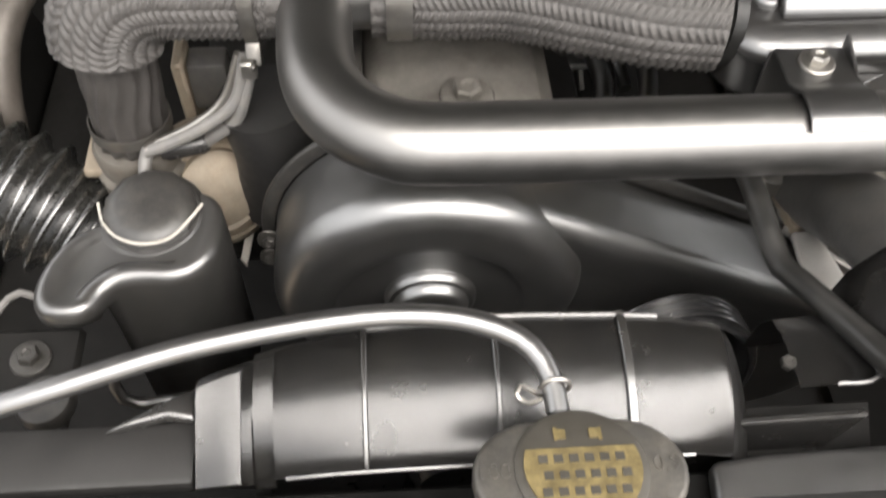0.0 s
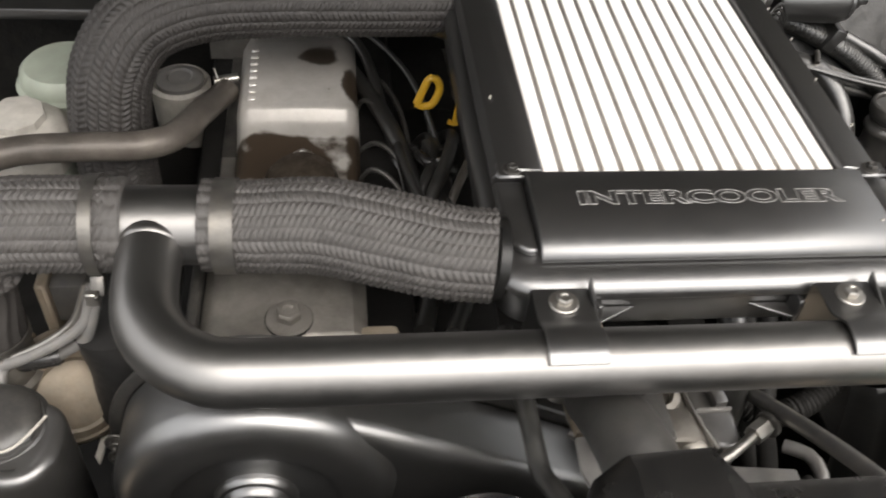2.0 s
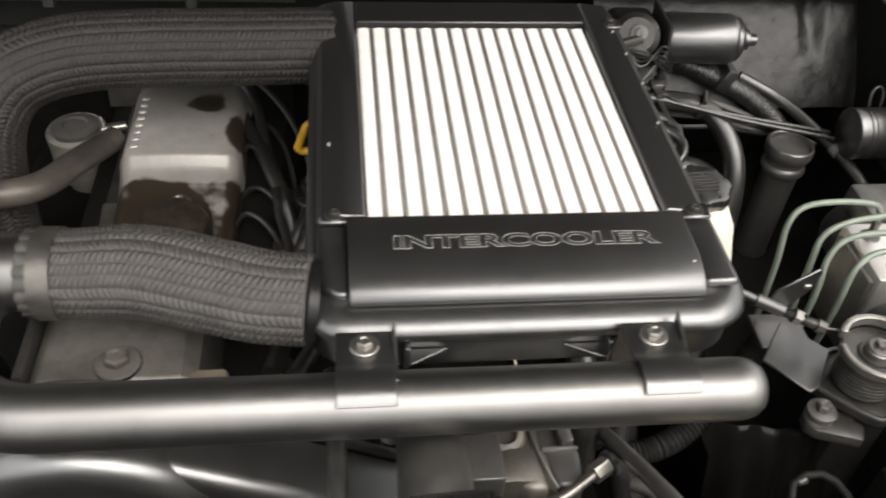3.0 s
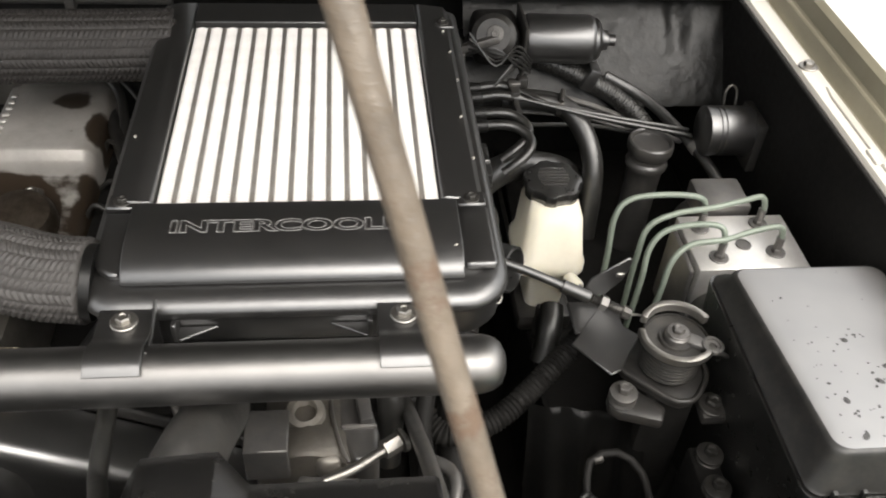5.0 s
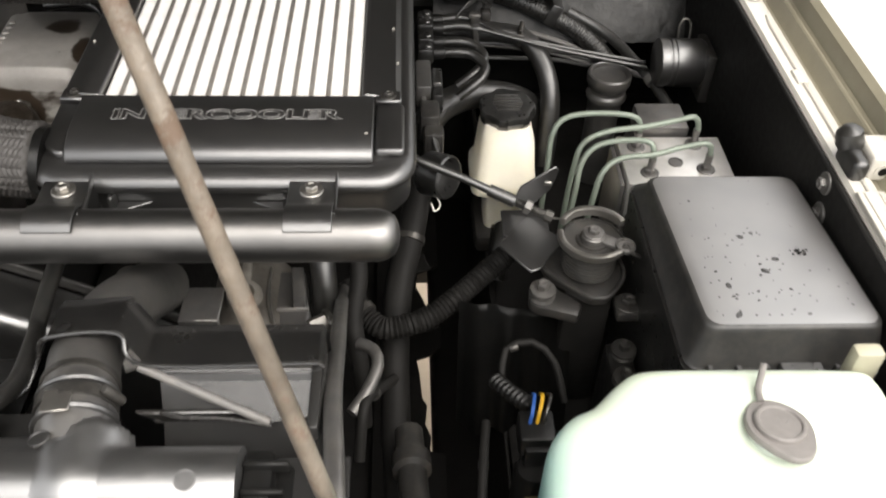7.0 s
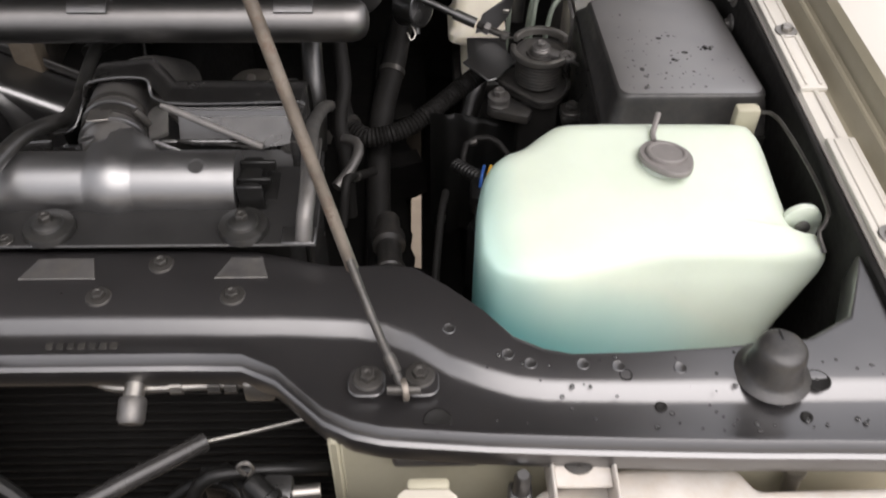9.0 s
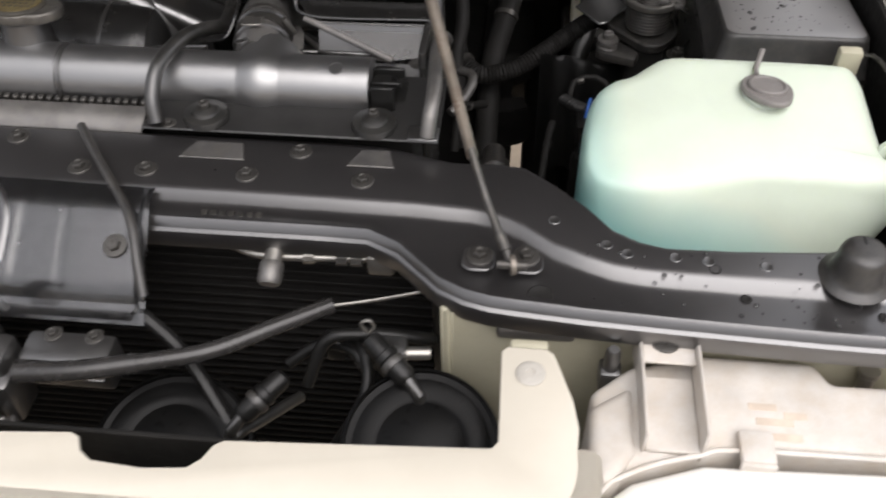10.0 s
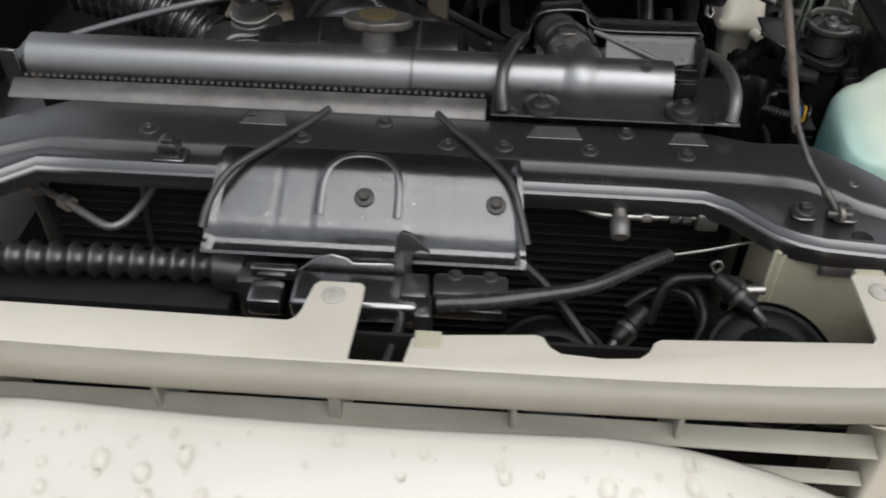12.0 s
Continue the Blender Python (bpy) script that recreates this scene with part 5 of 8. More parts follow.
part("clamp_lug", joined(box(-0.0765, -0.0675, 0.379, 0.389, 1.044, 1.058, 0.0015, turn=(-35, 0, 0)), box(-0.0735, -0.0705, 0.372, 0.384, 1.048, 1.052, 0.0008, 1)), CLAMPSTEEL, bh2)
clamp(bh2, (-0.1605, 0.400, 0.984), 0.0245, (0, 0.05, 1), 0.008, CLAMPSTEEL, (0.7, -0.8, 0))

bh3 = thing("braided_hose", (0.0, 0.65, 0.95), "thick dark grey braided hose curving behind the engine", "hose", "braided hoses")
UP = [(0.205, 0.702, 1.085), (0.12, 0.697, 1.086), (0.04, 0.693, 1.087), (-0.03, 0.686, 1.085), (-0.078, 0.668, 1.075), (-0.103, 0.648, 1.048), (-0.112, 0.634, 1.01), (-0.114, 0.626, 0.96), (-0.114, 0.622, 0.91)]
part("sleeve", tube(UP, 0.034, 220, 0.0010, braid(0.0350, 22, 0.0048, None, 0.0019)), BRAID_DARK, bh3, angle=180)
part("retaining_clip", box(-0.125, -0.098, 0.50, 0.515, 1.012, 1.026, 0.002), ZINC, bh3)

bp = thing("coolant_pipe", (-0.13, 0.6, 0.98), "brown heat-stained steel coolant pipe with a brazed end", "pipe")
BPP = [(-0.022, 0.728, 0.962), (-0.030, 0.705, 0.968), (-0.040, 0.650, 0.990), (-0.054, 0.598, 1.006), (-0.080, 0.578, 1.012), (-0.125, 0.574, 1.014), (-0.178, 0.568, 1.014), (-0.215, 0.545, 1.012), (-0.240, 0.515, 1.006), (-0.256, 0.475, 0.985), (-0.262, 0.445, 0.94), (-0.262, 0.43, 0.88)]
part("pipe", tube(BPP, 0.0125, 20, 0.008), BROWN, bp)
part("end_stub", tube([(-0.035, 0.735, 0.968), (-0.012, 0.742, 0.968)], 0.005, 10), ZINC, bp)
part("wire_tail", tube([(-0.030, 0.728, 0.975), (-0.033, 0.732, 0.986)], 0.0012, 6), ZINC, bp)

# ---- left of the engine ----
tb = thing("turbo_housing", (-0.135, 0.40, 0.85), "beige heat-stained cast turbo housing", "turbo")
part("scroll", lathe([(0.020, -0.02), (0.040, -0.016), (0.047, 0.0), (0.046, 0.010), (0.041, 0.016), (0.038, 0.0165), (0.0365, 0.020), (0.031, 0.0235), (0.028, 0.0225), (0.0265, 0.027), (0.020, 0.030), (0, 0.031)], (-0.122, 0.405, 0.915), (0.35, -0.75, 0.55), 40), BEIGE, tb)
part("inlet", lathe([(0.030, 0), (0.030, 0.012), (0.0265, 0.016), (0.0265, 0.032), (0.024, 0.036), (0, 0.036)], (-0.162, 0.400, 0.936), (0, -0.1, 1), 28), DULLCAST, tb)
part("green_tag", box(-0.165, -0.153, 0.371, 0.376, 0.958, 0.964, 0.001, 1), mat("teal_sealant", (0.05, 0.30, 0.30), 0.5), tb)
part("flange", box(-0.198, -0.145, 0.385, 0.43, 0.944, 0.952, 0.003), BEIGE, tb)
part("dark_elbow", tube([(-0.075, 0.40, 1.0), (-0.07, 0.40, 0.95), (-0.075, 0.40, 0.90)], 0.030, 26), DULLBLACK, tb)
vs = thing("vacuum_solenoid", (-0.11, 0.46, 0.97), "small grey solenoid on a bracket behind the hose", "solenoid")
part("body", box(-0.128, -0.102, 0.435, 0.455, 0.955, 0.995, 0.003), GREYMETAL, vs)
part("bracket", box(-0.136, -0.128, 0.43, 0.46, 0.92, 1.0, 0.002, 1), BEIGE, vs)
lo = thing("sensor_cable", (-0.12, 0.39, 0.95), "grey sleeved sensor cable with an inline connector", "cable")
part("sleeve", tube([(-0.078, 0.388, 1.046), (-0.088, 0.383, 1.016), (-0.108, 0.378, 1.000), (-0.134, 0.374, 0.988), (-0.148, 0.374, 0.982)], 0.0042, 10, 0.006), WIRE, lo)
part("sleeve", tube([(-0.082, 0.390, 1.046), (-0.095, 0.384, 1.016), (-0.114, 0.380, 1.000), (-0.140, 0.376, 0.987)], 0.0030, 10, 0.006), ZINC, lo, "bright metal sleeved wire")
part("sleeve", tube([(-0.074, 0.390, 1.046), (-0.082, 0.384, 1.02), (-0.090, 0.382, 1.000), (-0.106, 0.384, 0.984), (-0.114, 0.386, 0.976)], 0.0042, 10, 0.006), WIRE, lo)
part("connector", lathe([(0.006, 0), (0.0075, 0.003), (0.0075, 0.026), (0.006, 0.030), (0, 0.030)], (-0.112, 0.386, 0.977), (-1, -0.12, -0.12), 14), SHEATH, lo)
part("tail", tube([(-0.147, 0.376, 0.982), (-0.150, 0.372, 0.975), (-0.150, 0.362, 0.970), (-0.145, 0.345, 0.975), (-0.1405, 0.330, 0.988)], 0.0042, 10, 0.006), WIRE, lo)
part("clip", box(-0.080, -0.071, 0.374, 0.380, 1.040, 1.052, 0.001, 1), ZINC, lo)
ws = thing("metal_strip", (-0.112, 0.45, 0.82), "narrow pale steel strip standing behind the reservoir", "strip")
part("strip", prism([(-0.1060, 0.365), (-0.1010, 0.358), (-0.0905, 0.462), (-0.0965, 0.462)], 0.872, 0.876, "z", 0.001, 1), WHITECAP, ws)

bo = thing("plastic_reservoir", (-0.13, 0.28, 0.83), "black moulded plastic reservoir with a rubber cap", "reservoir")


def res_at(x, y, z):
    """The reservoir stands nearer and higher than its plan."""
    return 0.93 * x, 0.93 * y, 1.4 - 0.93 * (1.4 - z)


def res_shape(bm):
    for v in bm.verts:
        v.co = res_at(*v.co)
    return bm


# plan of the tank and its side lobe, counter-clockwise
RES = [(-0.150, 0.302), (-0.132, 0.300), (-0.116, 0.306), (-0.106, 0.320), (-0.104, 0.345), (-0.107, 0.362), (-0.118, 0.371), (-0.135, 0.372), (-0.150, 0.366), (-0.168, 0.357), (-0.187, 0.349), (-0.203, 0.338), (-0.2125, 0.322), (-0.2170, 0.304), (-0.2155, 0.289), (-0.2070, 0.2805), (-0.194, 0.2790), (-0.184, 0.2805), (-0.1765, 0.286), (-0.1735, 0.295), (-0.165, 0.301)]


def smoothed(pts, times=2):
    """Corner cutting on a closed line."""
    for _ in range(times):
        pts = [tuple(Vector(a) * w + Vector(b) * (1 - w)) for a, b in zip(pts, pts[1:] + pts[:1]) for w in (0.75, 0.25)]
    return pts


def inward(pts, d):
    out = []
    for a, b, c in zip(pts[-1:] + pts[:-1], pts, pts[1:] + pts[:1]):
        e = (Vector(b) - Vector(a)).normalized() + (Vector(c) - Vector(b)).normalized()
        out.append(tuple(Vector(b) + Vector((-e.y, e.x)).normalized() * d))
    return out


body = bmesh.new()
prev = None
plan_ = smoothed(RES)
for d, z in ((0.0, 0.775), (0.0, 0.926), (0.0003, 0.931), (0.0006, 0.938), (0.0016, 0.9415), (0.0040, 0.9440), (0.0072, 0.9452), (0.0110, 0.9445), (0.0150, 0.9425)):
    ring = []
    for x, y in inward(plan_, d):
        if z < 0.928:  # the lobe overhangs the tank wall
            x, y = max(x, -0.176 + 0.02 * (y - 0.30)), max(y, 0.300)
        tank = min(1.0, max(0.0, (x + 0.182) / 0.016))
        low = min(1.0, max(0.0, (0.325 - y) / 0.07))
        ring.append(body.verts.new((x, y, z + (0.004 * tank - 0.030 * tank * low * low if z > 0.86 else 0.0))))
    if prev:
        for k in range(len(ring)):
            j = (k + 1) % len(ring)
            body.faces.new((prev[k], prev[j], ring[j], ring[k]))
    else:
        body.faces.new(ring[::-1])
    prev = ring
bmesh.ops.triangulate(body, faces=[body.faces.new(prev)], ngon_method="EAR_CLIP")
part("body", res_shape(body), RESPLAS, bo, angle=180)
part("neck_ring", res_shape(lathe([(0.030, -0.012), (0.0335, -0.008), (0.0335, -0.003), (0.030, 0.001), (0.02, 0.001)], (-0.149, 0.351, 0.9485), (0, -0.10, 1), 32)), RESPLAS, bo)
part("foot_lip", tube([(-0.180, 0.280, 0.884), (-0.183, 0.272, 0.868), (-0.180, 0.268, 0.855), (-0.170, 0.267, 0.849), (-0.152, 0.268, 0.851), (-0.118, 0.270, 0.853)], 0.0040, 10), RESPLAS, bo)
part("rubber_cap", res_shape(lathe([(0.0285, -0.006), (0.0300, 0.000), (0.0295, 0.004), (0.0265, 0.0075), (0.020, 0.010), (0, 0.011)], (-0.150, 0.353, 0.9490), (0, -0.10, 1), 11)), DUSTY, bo, "dusty flat-sided rubber cap", angle=30)
part("cap_band", tube([res_at(*p) for p in ((-0.184, 0.360, 0.950), (-0.179, 0.345, 0.951), (-0.171, 0.334, 0.952), (-0.160, 0.3265, 0.953), (-0.147, 0.3245, 0.953), (-0.134, 0.328, 0.954), (-0.124, 0.340, 0.955), (-0.1165, 0.352, 0.956))], 0.0010, 8, 0.004), WHITECAP, bo, "pale cap band")

bw = thing("bellows_duct", (-0.27, 0.39, 0.86), "black ribbed rubber bellows air duct", "air duct")
part("bellows", tube([(-0.42, 0.425, 0.975), (-0.33, 0.412, 0.955), (-0.25, 0.392, 0.925), (-0.182, 0.366, 0.886)], 0.042, 44, 0.0014, ribbed(0.0455, 0.0095, 0.0158, 0.9)), BELLOWS, bw, angle=180)
part("end_cuff", tube([(-0.186, 0.3675, 0.888), (-0.170, 0.361, 0.879)], 0.040, 36), RUBBER, bw)
part("cuff_band", tube([(-0.181, 0.3655, 0.8855), (-0.176, 0.3635, 0.8825)], 0.0412, 36), CLAMPSTEEL, bw, "dull steel hose band")
sm = thing("bracket_bolt_plate", (-0.2, 0.24, 0.86), "dark oily bracket with a flange bolt", "bracket")
part("plate", box(-0.262, -0.192, 0.215, 0.292, 0.905, 0.912, 0.003, 1), DARK, sm, "sooty bracket plate")
part("boss", lathe([(0.017, 0), (0.017, 0.006), (0.015, 0.009), (0.006, 0.009), (0, 0.008)], (-0.205, 0.238, 0.912), (0, 0, 1), 24), DUSTY, sm)
bolt(sm, (-0.221, 0.270, 0.912), 0.014, material=BLACKBOLT)
part("hook", tube([(-0.245, 0.290, 0.925), (-0.239, 0.295, 0.93), (-0.234, 0.302, 0.932), (-0.228, 0.306, 0.932), (-0.218, 0.304, 0.928)], 0.0024, 8, 0.004), WIRE, sm)

b1 = thing("brake_fluid_reservoir", (-0.19, 0.64, 0.9), "aged white domed brake fluid reservoir cap", "reservoir")
part("dome", lathe([(0.046, 0.0), (0.047, 0.012), (0.044, 0.024), (0.036, 0.034), (0.025, 0.040), (0.024, 0.047), (0.012, 0.049), (0, 0.0495)], (-0.194, 0.640, 0.955), (0, -0.05, 1), 9), WHITECAP, b1, angle=25)
part("bowl", lathe([(0.03, 0), (0.043, 0.006), (0.043, 0.05)], (-0.194, 0.640, 0.905)), GREENCAP, b1)
b2 = thing("clutch_fluid_reservoir", (-0.17, 0.72, 0.9), "pale green round fluid reservoir with screw cap", "reservoir")
part("jar", lathe([(0.036, 0), (0.040, 0.006), (0.040, 0.065)], (-0.168, 0.715, 0.915)), GREENCAP, b2)
part("lid", lathe([(0.046, 0), (0.047, 0.006), (0.043, 0.009), (0.041, 0.020), (0.036, 0.025), (0, 0.027)], (-0.168, 0.715, 0.978)), GREENCAP, b2)
part("nub", lathe([(0.004, 0), (0.003, 0.006), (0, 0.007)], (-0.205, 0.72, 0.985)), WHITECAP, b2)
b3 = thing("fluid_cup", (-0.075, 0.79, 0.86), "aged white plastic cup with a sunken grey cap", "reservoir")
part("cup", lathe([(0.026, 0), (0.030, 0.01), (0.032, 0.060), (0.029, 0.064), (0.026, 0.060)], (-0.078, 0.785, 0.872)), WHITECAP, b3)
part("cap", lathe([(0.025, 0), (0.025, 0.008), (0.020, 0.011), (0.014, 0.011), (0.012, 0.009), (0, 0.009)], (-0.078, 0.785, 0.930)), WIRE, b3, "brown-grey sunken cap")
part("neck", lathe([(0.02, 0), (0.02, 0.04)], (-0.078, 0.785, 0.83)), WHITECAP, b3)
cw = thing("cowl_rail", (-0.1, 0.9, 0.98), "grey steel pipe along the firewall ledge", "rail")
part("rail", tube([(-0.40, 0.925, 1.02), (-0.1, 0.935, 1.015), (0.16, 0.94, 1.012)], 0.006, 12, 0.05), GREYMETAL, cw)
for x in (-0.28, -0.12, 0.04):
    part("saddle", box(x - 0.006, x + 0.006, 0.925, 0.945, 1.004, 1.024, 0.002), GREYMETAL, cw)
part("lower_rail", tube([(-0.46, 0.86, 1.0), (-0.33, 0.90, 1.0), (-0.2, 0.925, 0.99)], 0.005, 10, 0.05), WIRE, cw)

# ---- intercooler ----
ic = thing("intercooler", (0.336, 0.54, 1.04), "black top-mount intercooler with bare aluminium core", "intercooler")
X0, X1, Y0, Y1 = 0.186, 0.487, 0.342, 0.765


def ic_outline(inset, front):
    """Rounded plan of the housing; front shifts the nose."""
    x0, x1, y0, y1 = X0 + inset, X1 - inset, Y0 + front, Y1 - inset
    r1, r2, out = max(0.004, 0.028 - inset * 0.6), max(0.004, 0.034 - inset * 0.6), []
    for cx, cy, a0, r in ((x1 - 0.008, y1 - 0.008, 0, 0.008), (x0 + 0.008, y1 - 0.008, 90, 0.008), (x0 + r1, y0 + r1, 180, r1), (x1 - r2, y0 + r2, 270, r2)):
        for i in range(7):
            a = radians(a0 + 15 * i)
            out.append((cx + r * math.cos(a), cy + r * math.sin(a)))
    return out


hb = bmesh.new()
prev = None
for inset, front, z in ((0.012, 0.012, 1.042), (0.004, 0.004, 1.044), (0.001, 0.001, 1.049), (0.001, 0.001, 1.0745), (-0.0015, -0.002, 1.0755), (-0.003, -0.0055, 1.0775), (-0.0036, -0.0068, 1.0805), (-0.003, -0.0055, 1.0845), (-0.001, -0.002, 1.0882), (0.002, 0.003, 1.0906), (0.0045, 0.008, 1.0922), (0.007, 0.0125, 1.0922), (0.009, 0.016, 1.0925), (0.011, 0.019, 1.0945)):
    ring = [hb.verts.new((x, y, z)) for x, y in ic_outline(inset, front)]
    if prev:
        for k in range(len(ring)):
            j = (k + 1) % len(ring)
            hb.faces.new((prev[k], prev[j], ring[j], ring[k]))
    else:
        hb.faces.new(ring)
    prev = ring
hb.faces.new(prev)
part("housing", hb, BLACK, ic, angle=50)
# lid frame round the core
CX0, CX1, CY0, CY1 = 0.2255, 0.4445, 0.429, 0.706
lx0, lx1, ly0, ly1 = 0.2125, 0.4555, 0.3585, 0.745
part("front_hood", prism([(ly0 - 0.004 + 0.036 * (1 - math.cos(math.pi / 2 * q / 9)), 1.0935 + 0.0160 * math.sin(math.pi / 2 * q / 9)) for q in range(10)] + [(CY0 - 0.004, 1.1096), (CY0, 1.1075), (CY0, 1.0935)], lx0, lx1, "x", 0.0015, 2), BLACK, ic, angle=50)
part("side_frame", prism([(lx1 - 0.0, 1.094), (lx1 + 0.022, 1.0945), (lx1 + 0.0225, 1.100), (lx1 + 0.018, 1.1055), (lx1 - 0.006, 1.1085), (CX1 + 0.001, 1.1085), (CX1, 1.106), (CX1, 1.094)], CY0 + 0.0005, ly1, "y", 0.001, 1), BLACK, ic)
part("side_frame", prism([(lx0 - 0.022, 1.0945), (CX0, 1.094), (CX0, 1.106), (CX0 - 0.001, 1.1085), (lx0 - 0.004, 1.1085), (lx0 - 0.018, 1.1055), (lx0 - 0.0225, 1.100)], CY0 + 0.0005, ly1, "y", 0.001, 1), BLACK, ic)
part("rear_frame", box(CX0 + 0.0005, CX1 - 0.0005, CY1, ly1, 1.094, 1.1085, 0.0012, 1), BLACK, ic)
part("corner_block", prism([(0.1905, 0.4285), (0.2120, 0.4285), (0.2120, 0.3600), (0.205, 0.3605), (0.197, 0.366), (0.1915, 0.376)], 1.0925, 1.1000, "z", 0.0035, 3), BLACK, ic)
part("corner_block", box(0.4565, 0.481, 0.362, 0.4285, 1.0935, 1.101, 0.004, 3), BLACK, ic)
for x, d in ((0.2495, 1), (0.386, -1)):
    part("nose_rib", prism([(0.3425, 1.056), (0.3425, 1.0765), (0.3300, 1.0785), (0.3285, 1.0740), (0.3285, 1.060)], x - 0.0016, x + 0.0016, "x", 0.0005, 1), BLACK, ic)
    part("gusset", prism([(x, 0.3425), (x, 0.3295), (x + d * 0.004, 0.3300), (x + d * 0.0285, 0.3425)], 1.0615, 1.0640, "z", 0.0004, 1), BLACK, ic)
part("core_base", box(CX0 + 0.0005, CX1 - 0.0005, CY0 + 0.0005, CY1 - 0.0005, 1.040, 1.0955, 0.0), mat("dull_core_depth", (0.22, 0.21, 0.20), 0.6, 0.2), ic)
n_col = 15
step_x = (CX1 - CX0) / n_col
tube_mesh = finish(box(-0.0021, 0.0021, -(CY1 - CY0) / 2 + 0.0015, (CY1 - CY0) / 2 - 0.0015, -0.0050, 0.0030, 0.0010, 2), 30)
tube_mesh.materials.append(TUBE)
for i in range(1, n_col):
    o = new("core_tube", tube_mesh)
    o.location = Vector((CX0 + i * step_x, (CY0 + CY1) / 2, 1.1000)) - ic.location
    o.parent = ic
fb = bmesh.new()
nz = 86
w = step_x / 2 - 0.0020
prev = None
FOLD = (-0.0042, 0.0010, 0.0022, 0.0025, 0.0018, -0.0020)
for k in range(nz * 6 + 1):
    y = -(CY1 - CY0) / 2 + 0.002 + (CY1 - CY0 - 0.004) * k / (nz * 6)
    z = FOLD[k % 6]
    row = [fb.verts.new((w * u, y + 0.0007 * (1 - abs(u)) * math.copysign(1, math.sin(3 * u + 0.3)), z - 0.0007 * u * u)) for u in (-1, -0.5, 0, 0.5, 1)]
    if prev:
        for c in range(4):
            fb.faces.new((prev[c], prev[c + 1], row[c + 1], row[c]))
    prev = row
fin_mesh = finish(fb, 40)
fin_mesh.materials.append(FIN)
for i in range(n_col):
    o = new("fin_strip", fin_mesh)
    o.location = Vector((CX0 + (i + 0.5) * step_x, (CY0 + CY1) / 2, 1.1012)) - ic.location
    o.parent = ic
part("lettering", words("INTERCOOLER", 0.0175, (0.335, 0.3985, 1.1094), 0.0006, (0, 0, 0), 0.188, 0.00055), LETTER, ic, "raised bare-edged lettering")
for x, y in ((0.204, 0.432), (0.4675, 0.430), (0.204, 0.705), (0.470, 0.708)):
    bolt(ic, (x, y, 1.1075 if y > 0.5 else 1.1065), 0.0075, material=BLACKBOLT)
    part("screw_tab", box(x - 0.011, x + 0.011, y - 0.008, y + 0.008, 1.104, 1.1072, 0.0012, 1), BLACK, ic)
for x, y in ((0.200, 0.515), (0.472, 0.65), (0.474, 0.60), (0.471, 0.54), (0.475, 0.48), (0.469, 0.69), (0.45, 0.375)):
    part("paint_chip", box(x - 0.0014, x + 0.0014, y - 0.0008, y + 0.0008, 1.1065, 1.1088, 0.0004, 1, turn=(0, 0, 40 * x * 31 % 90)), WHITECAP, ic)
part("hose_neck", tube([(0.1835, 0.3745, 1.080), (0.1905, 0.3745, 1.079)], 0.0285, 36), NOIR, ic)
part("hose_neck", tube([(0.178, 0.700, 1.083), (0.20, 0.70, 1.075)], 0.032, 30), BLACK, ic)

for x in (0.221, 0.409):
    br = thing("intercooler_bracket", (x, 0.31, 1.06), "black pressed steel bracket bolting intercooler to charge pipe", "bracket", "intercooler brackets")
    part("plate", strip([(0.2745, 1.0925), (0.2785, 1.0965), (0.284, 1.0985), (0.294, 1.0985), (0.303, 1.093), (0.309, 1.0905), (0.3335, 1.0905), (0.3355, 1.086), (0.3355, 1.05)], x - 0.018, x + 0.018, 0.0018), BLACK, br)
    part("ear", prism([(0.290, 1.097), (0.303, 1.093), (0.312, 1.092), (0.336, 1.100), (0.335, 1.092), (0.306, 1.088), (0.290, 1.09)], x + 0.018, x + 0.020, "x", 0.0004, 1), BLACK, br)
    bolt(br, (x, 0.322, 1.0925), 0.0105, material=ZINC, label="zinc plated hex bolt")


# ---- right side of the bay ----
ps = thing("power_steering_reservoir", (0.605, 0.66, 0.78), "yellowed translucent fluid reservoir with black cap", "reservoir")
pb = bmesh.new()
prev = None
for z, x0, x1, y0, y1, r in ((0.770, 0.582, 0.626, 0.628, 0.682, 0.012), (0.826, 0.580, 0.630, 0.624, 0.690, 0.012), (0.838, 0.562, 0.642, 0.612, 0.70, 0.016), (0.850, 0.562, 0.642, 0.612, 0.70, 0.016), (0.856, 0.568, 0.640, 0.617, 0.702, 0.016),
                              (0.895, 0.573, 0.638, 0.634, 0.712, 0.018), (0.908, 0.579, 0.634, 0.648, 0.712, 0.02)):
    ring = [pb.verts.new((x, y, z)) for x, y in rounded(x0, x1, y0, y1, r, 5)]
    if prev:
        for k in range(len(ring)):
            j = (k + 1) % len(ring)
            pb.faces.new((prev[k], prev[j], ring[j], ring[k]))
    else:
        pb.faces.new(ring)
    prev = ring
pb.faces.new(prev)
part("body", pb, RESERVOIR, ps, angle=50)
part("cap", lathe([(0.024, 0.0), (0.0325, 0.002), (0.0335, 0.006), (0.0335, 0.013), (0.0315, 0.0175), (0.027, 0.019), (0, 0.0195)], (0.606, 0.686, 0.906), (0, -0.06, 1), 70, lambda a: 1 + 0.045 * math.tanh(3 * math.cos(7 * a))), PLASTIC, ps, "black fluted screw cap", angle=30)
for k in range(6):
    part("cap_mark", box(0.587 + 0.002 * abs(k - 2.5), 0.625 - 0.002 * abs(k - 2.5), 0.670 + 0.0060 * k, 0.6720 + 0.0060 * k, 0.9245, 0.9275, 0.0003, 1), DUSTY, ps, "illegible moulded line")
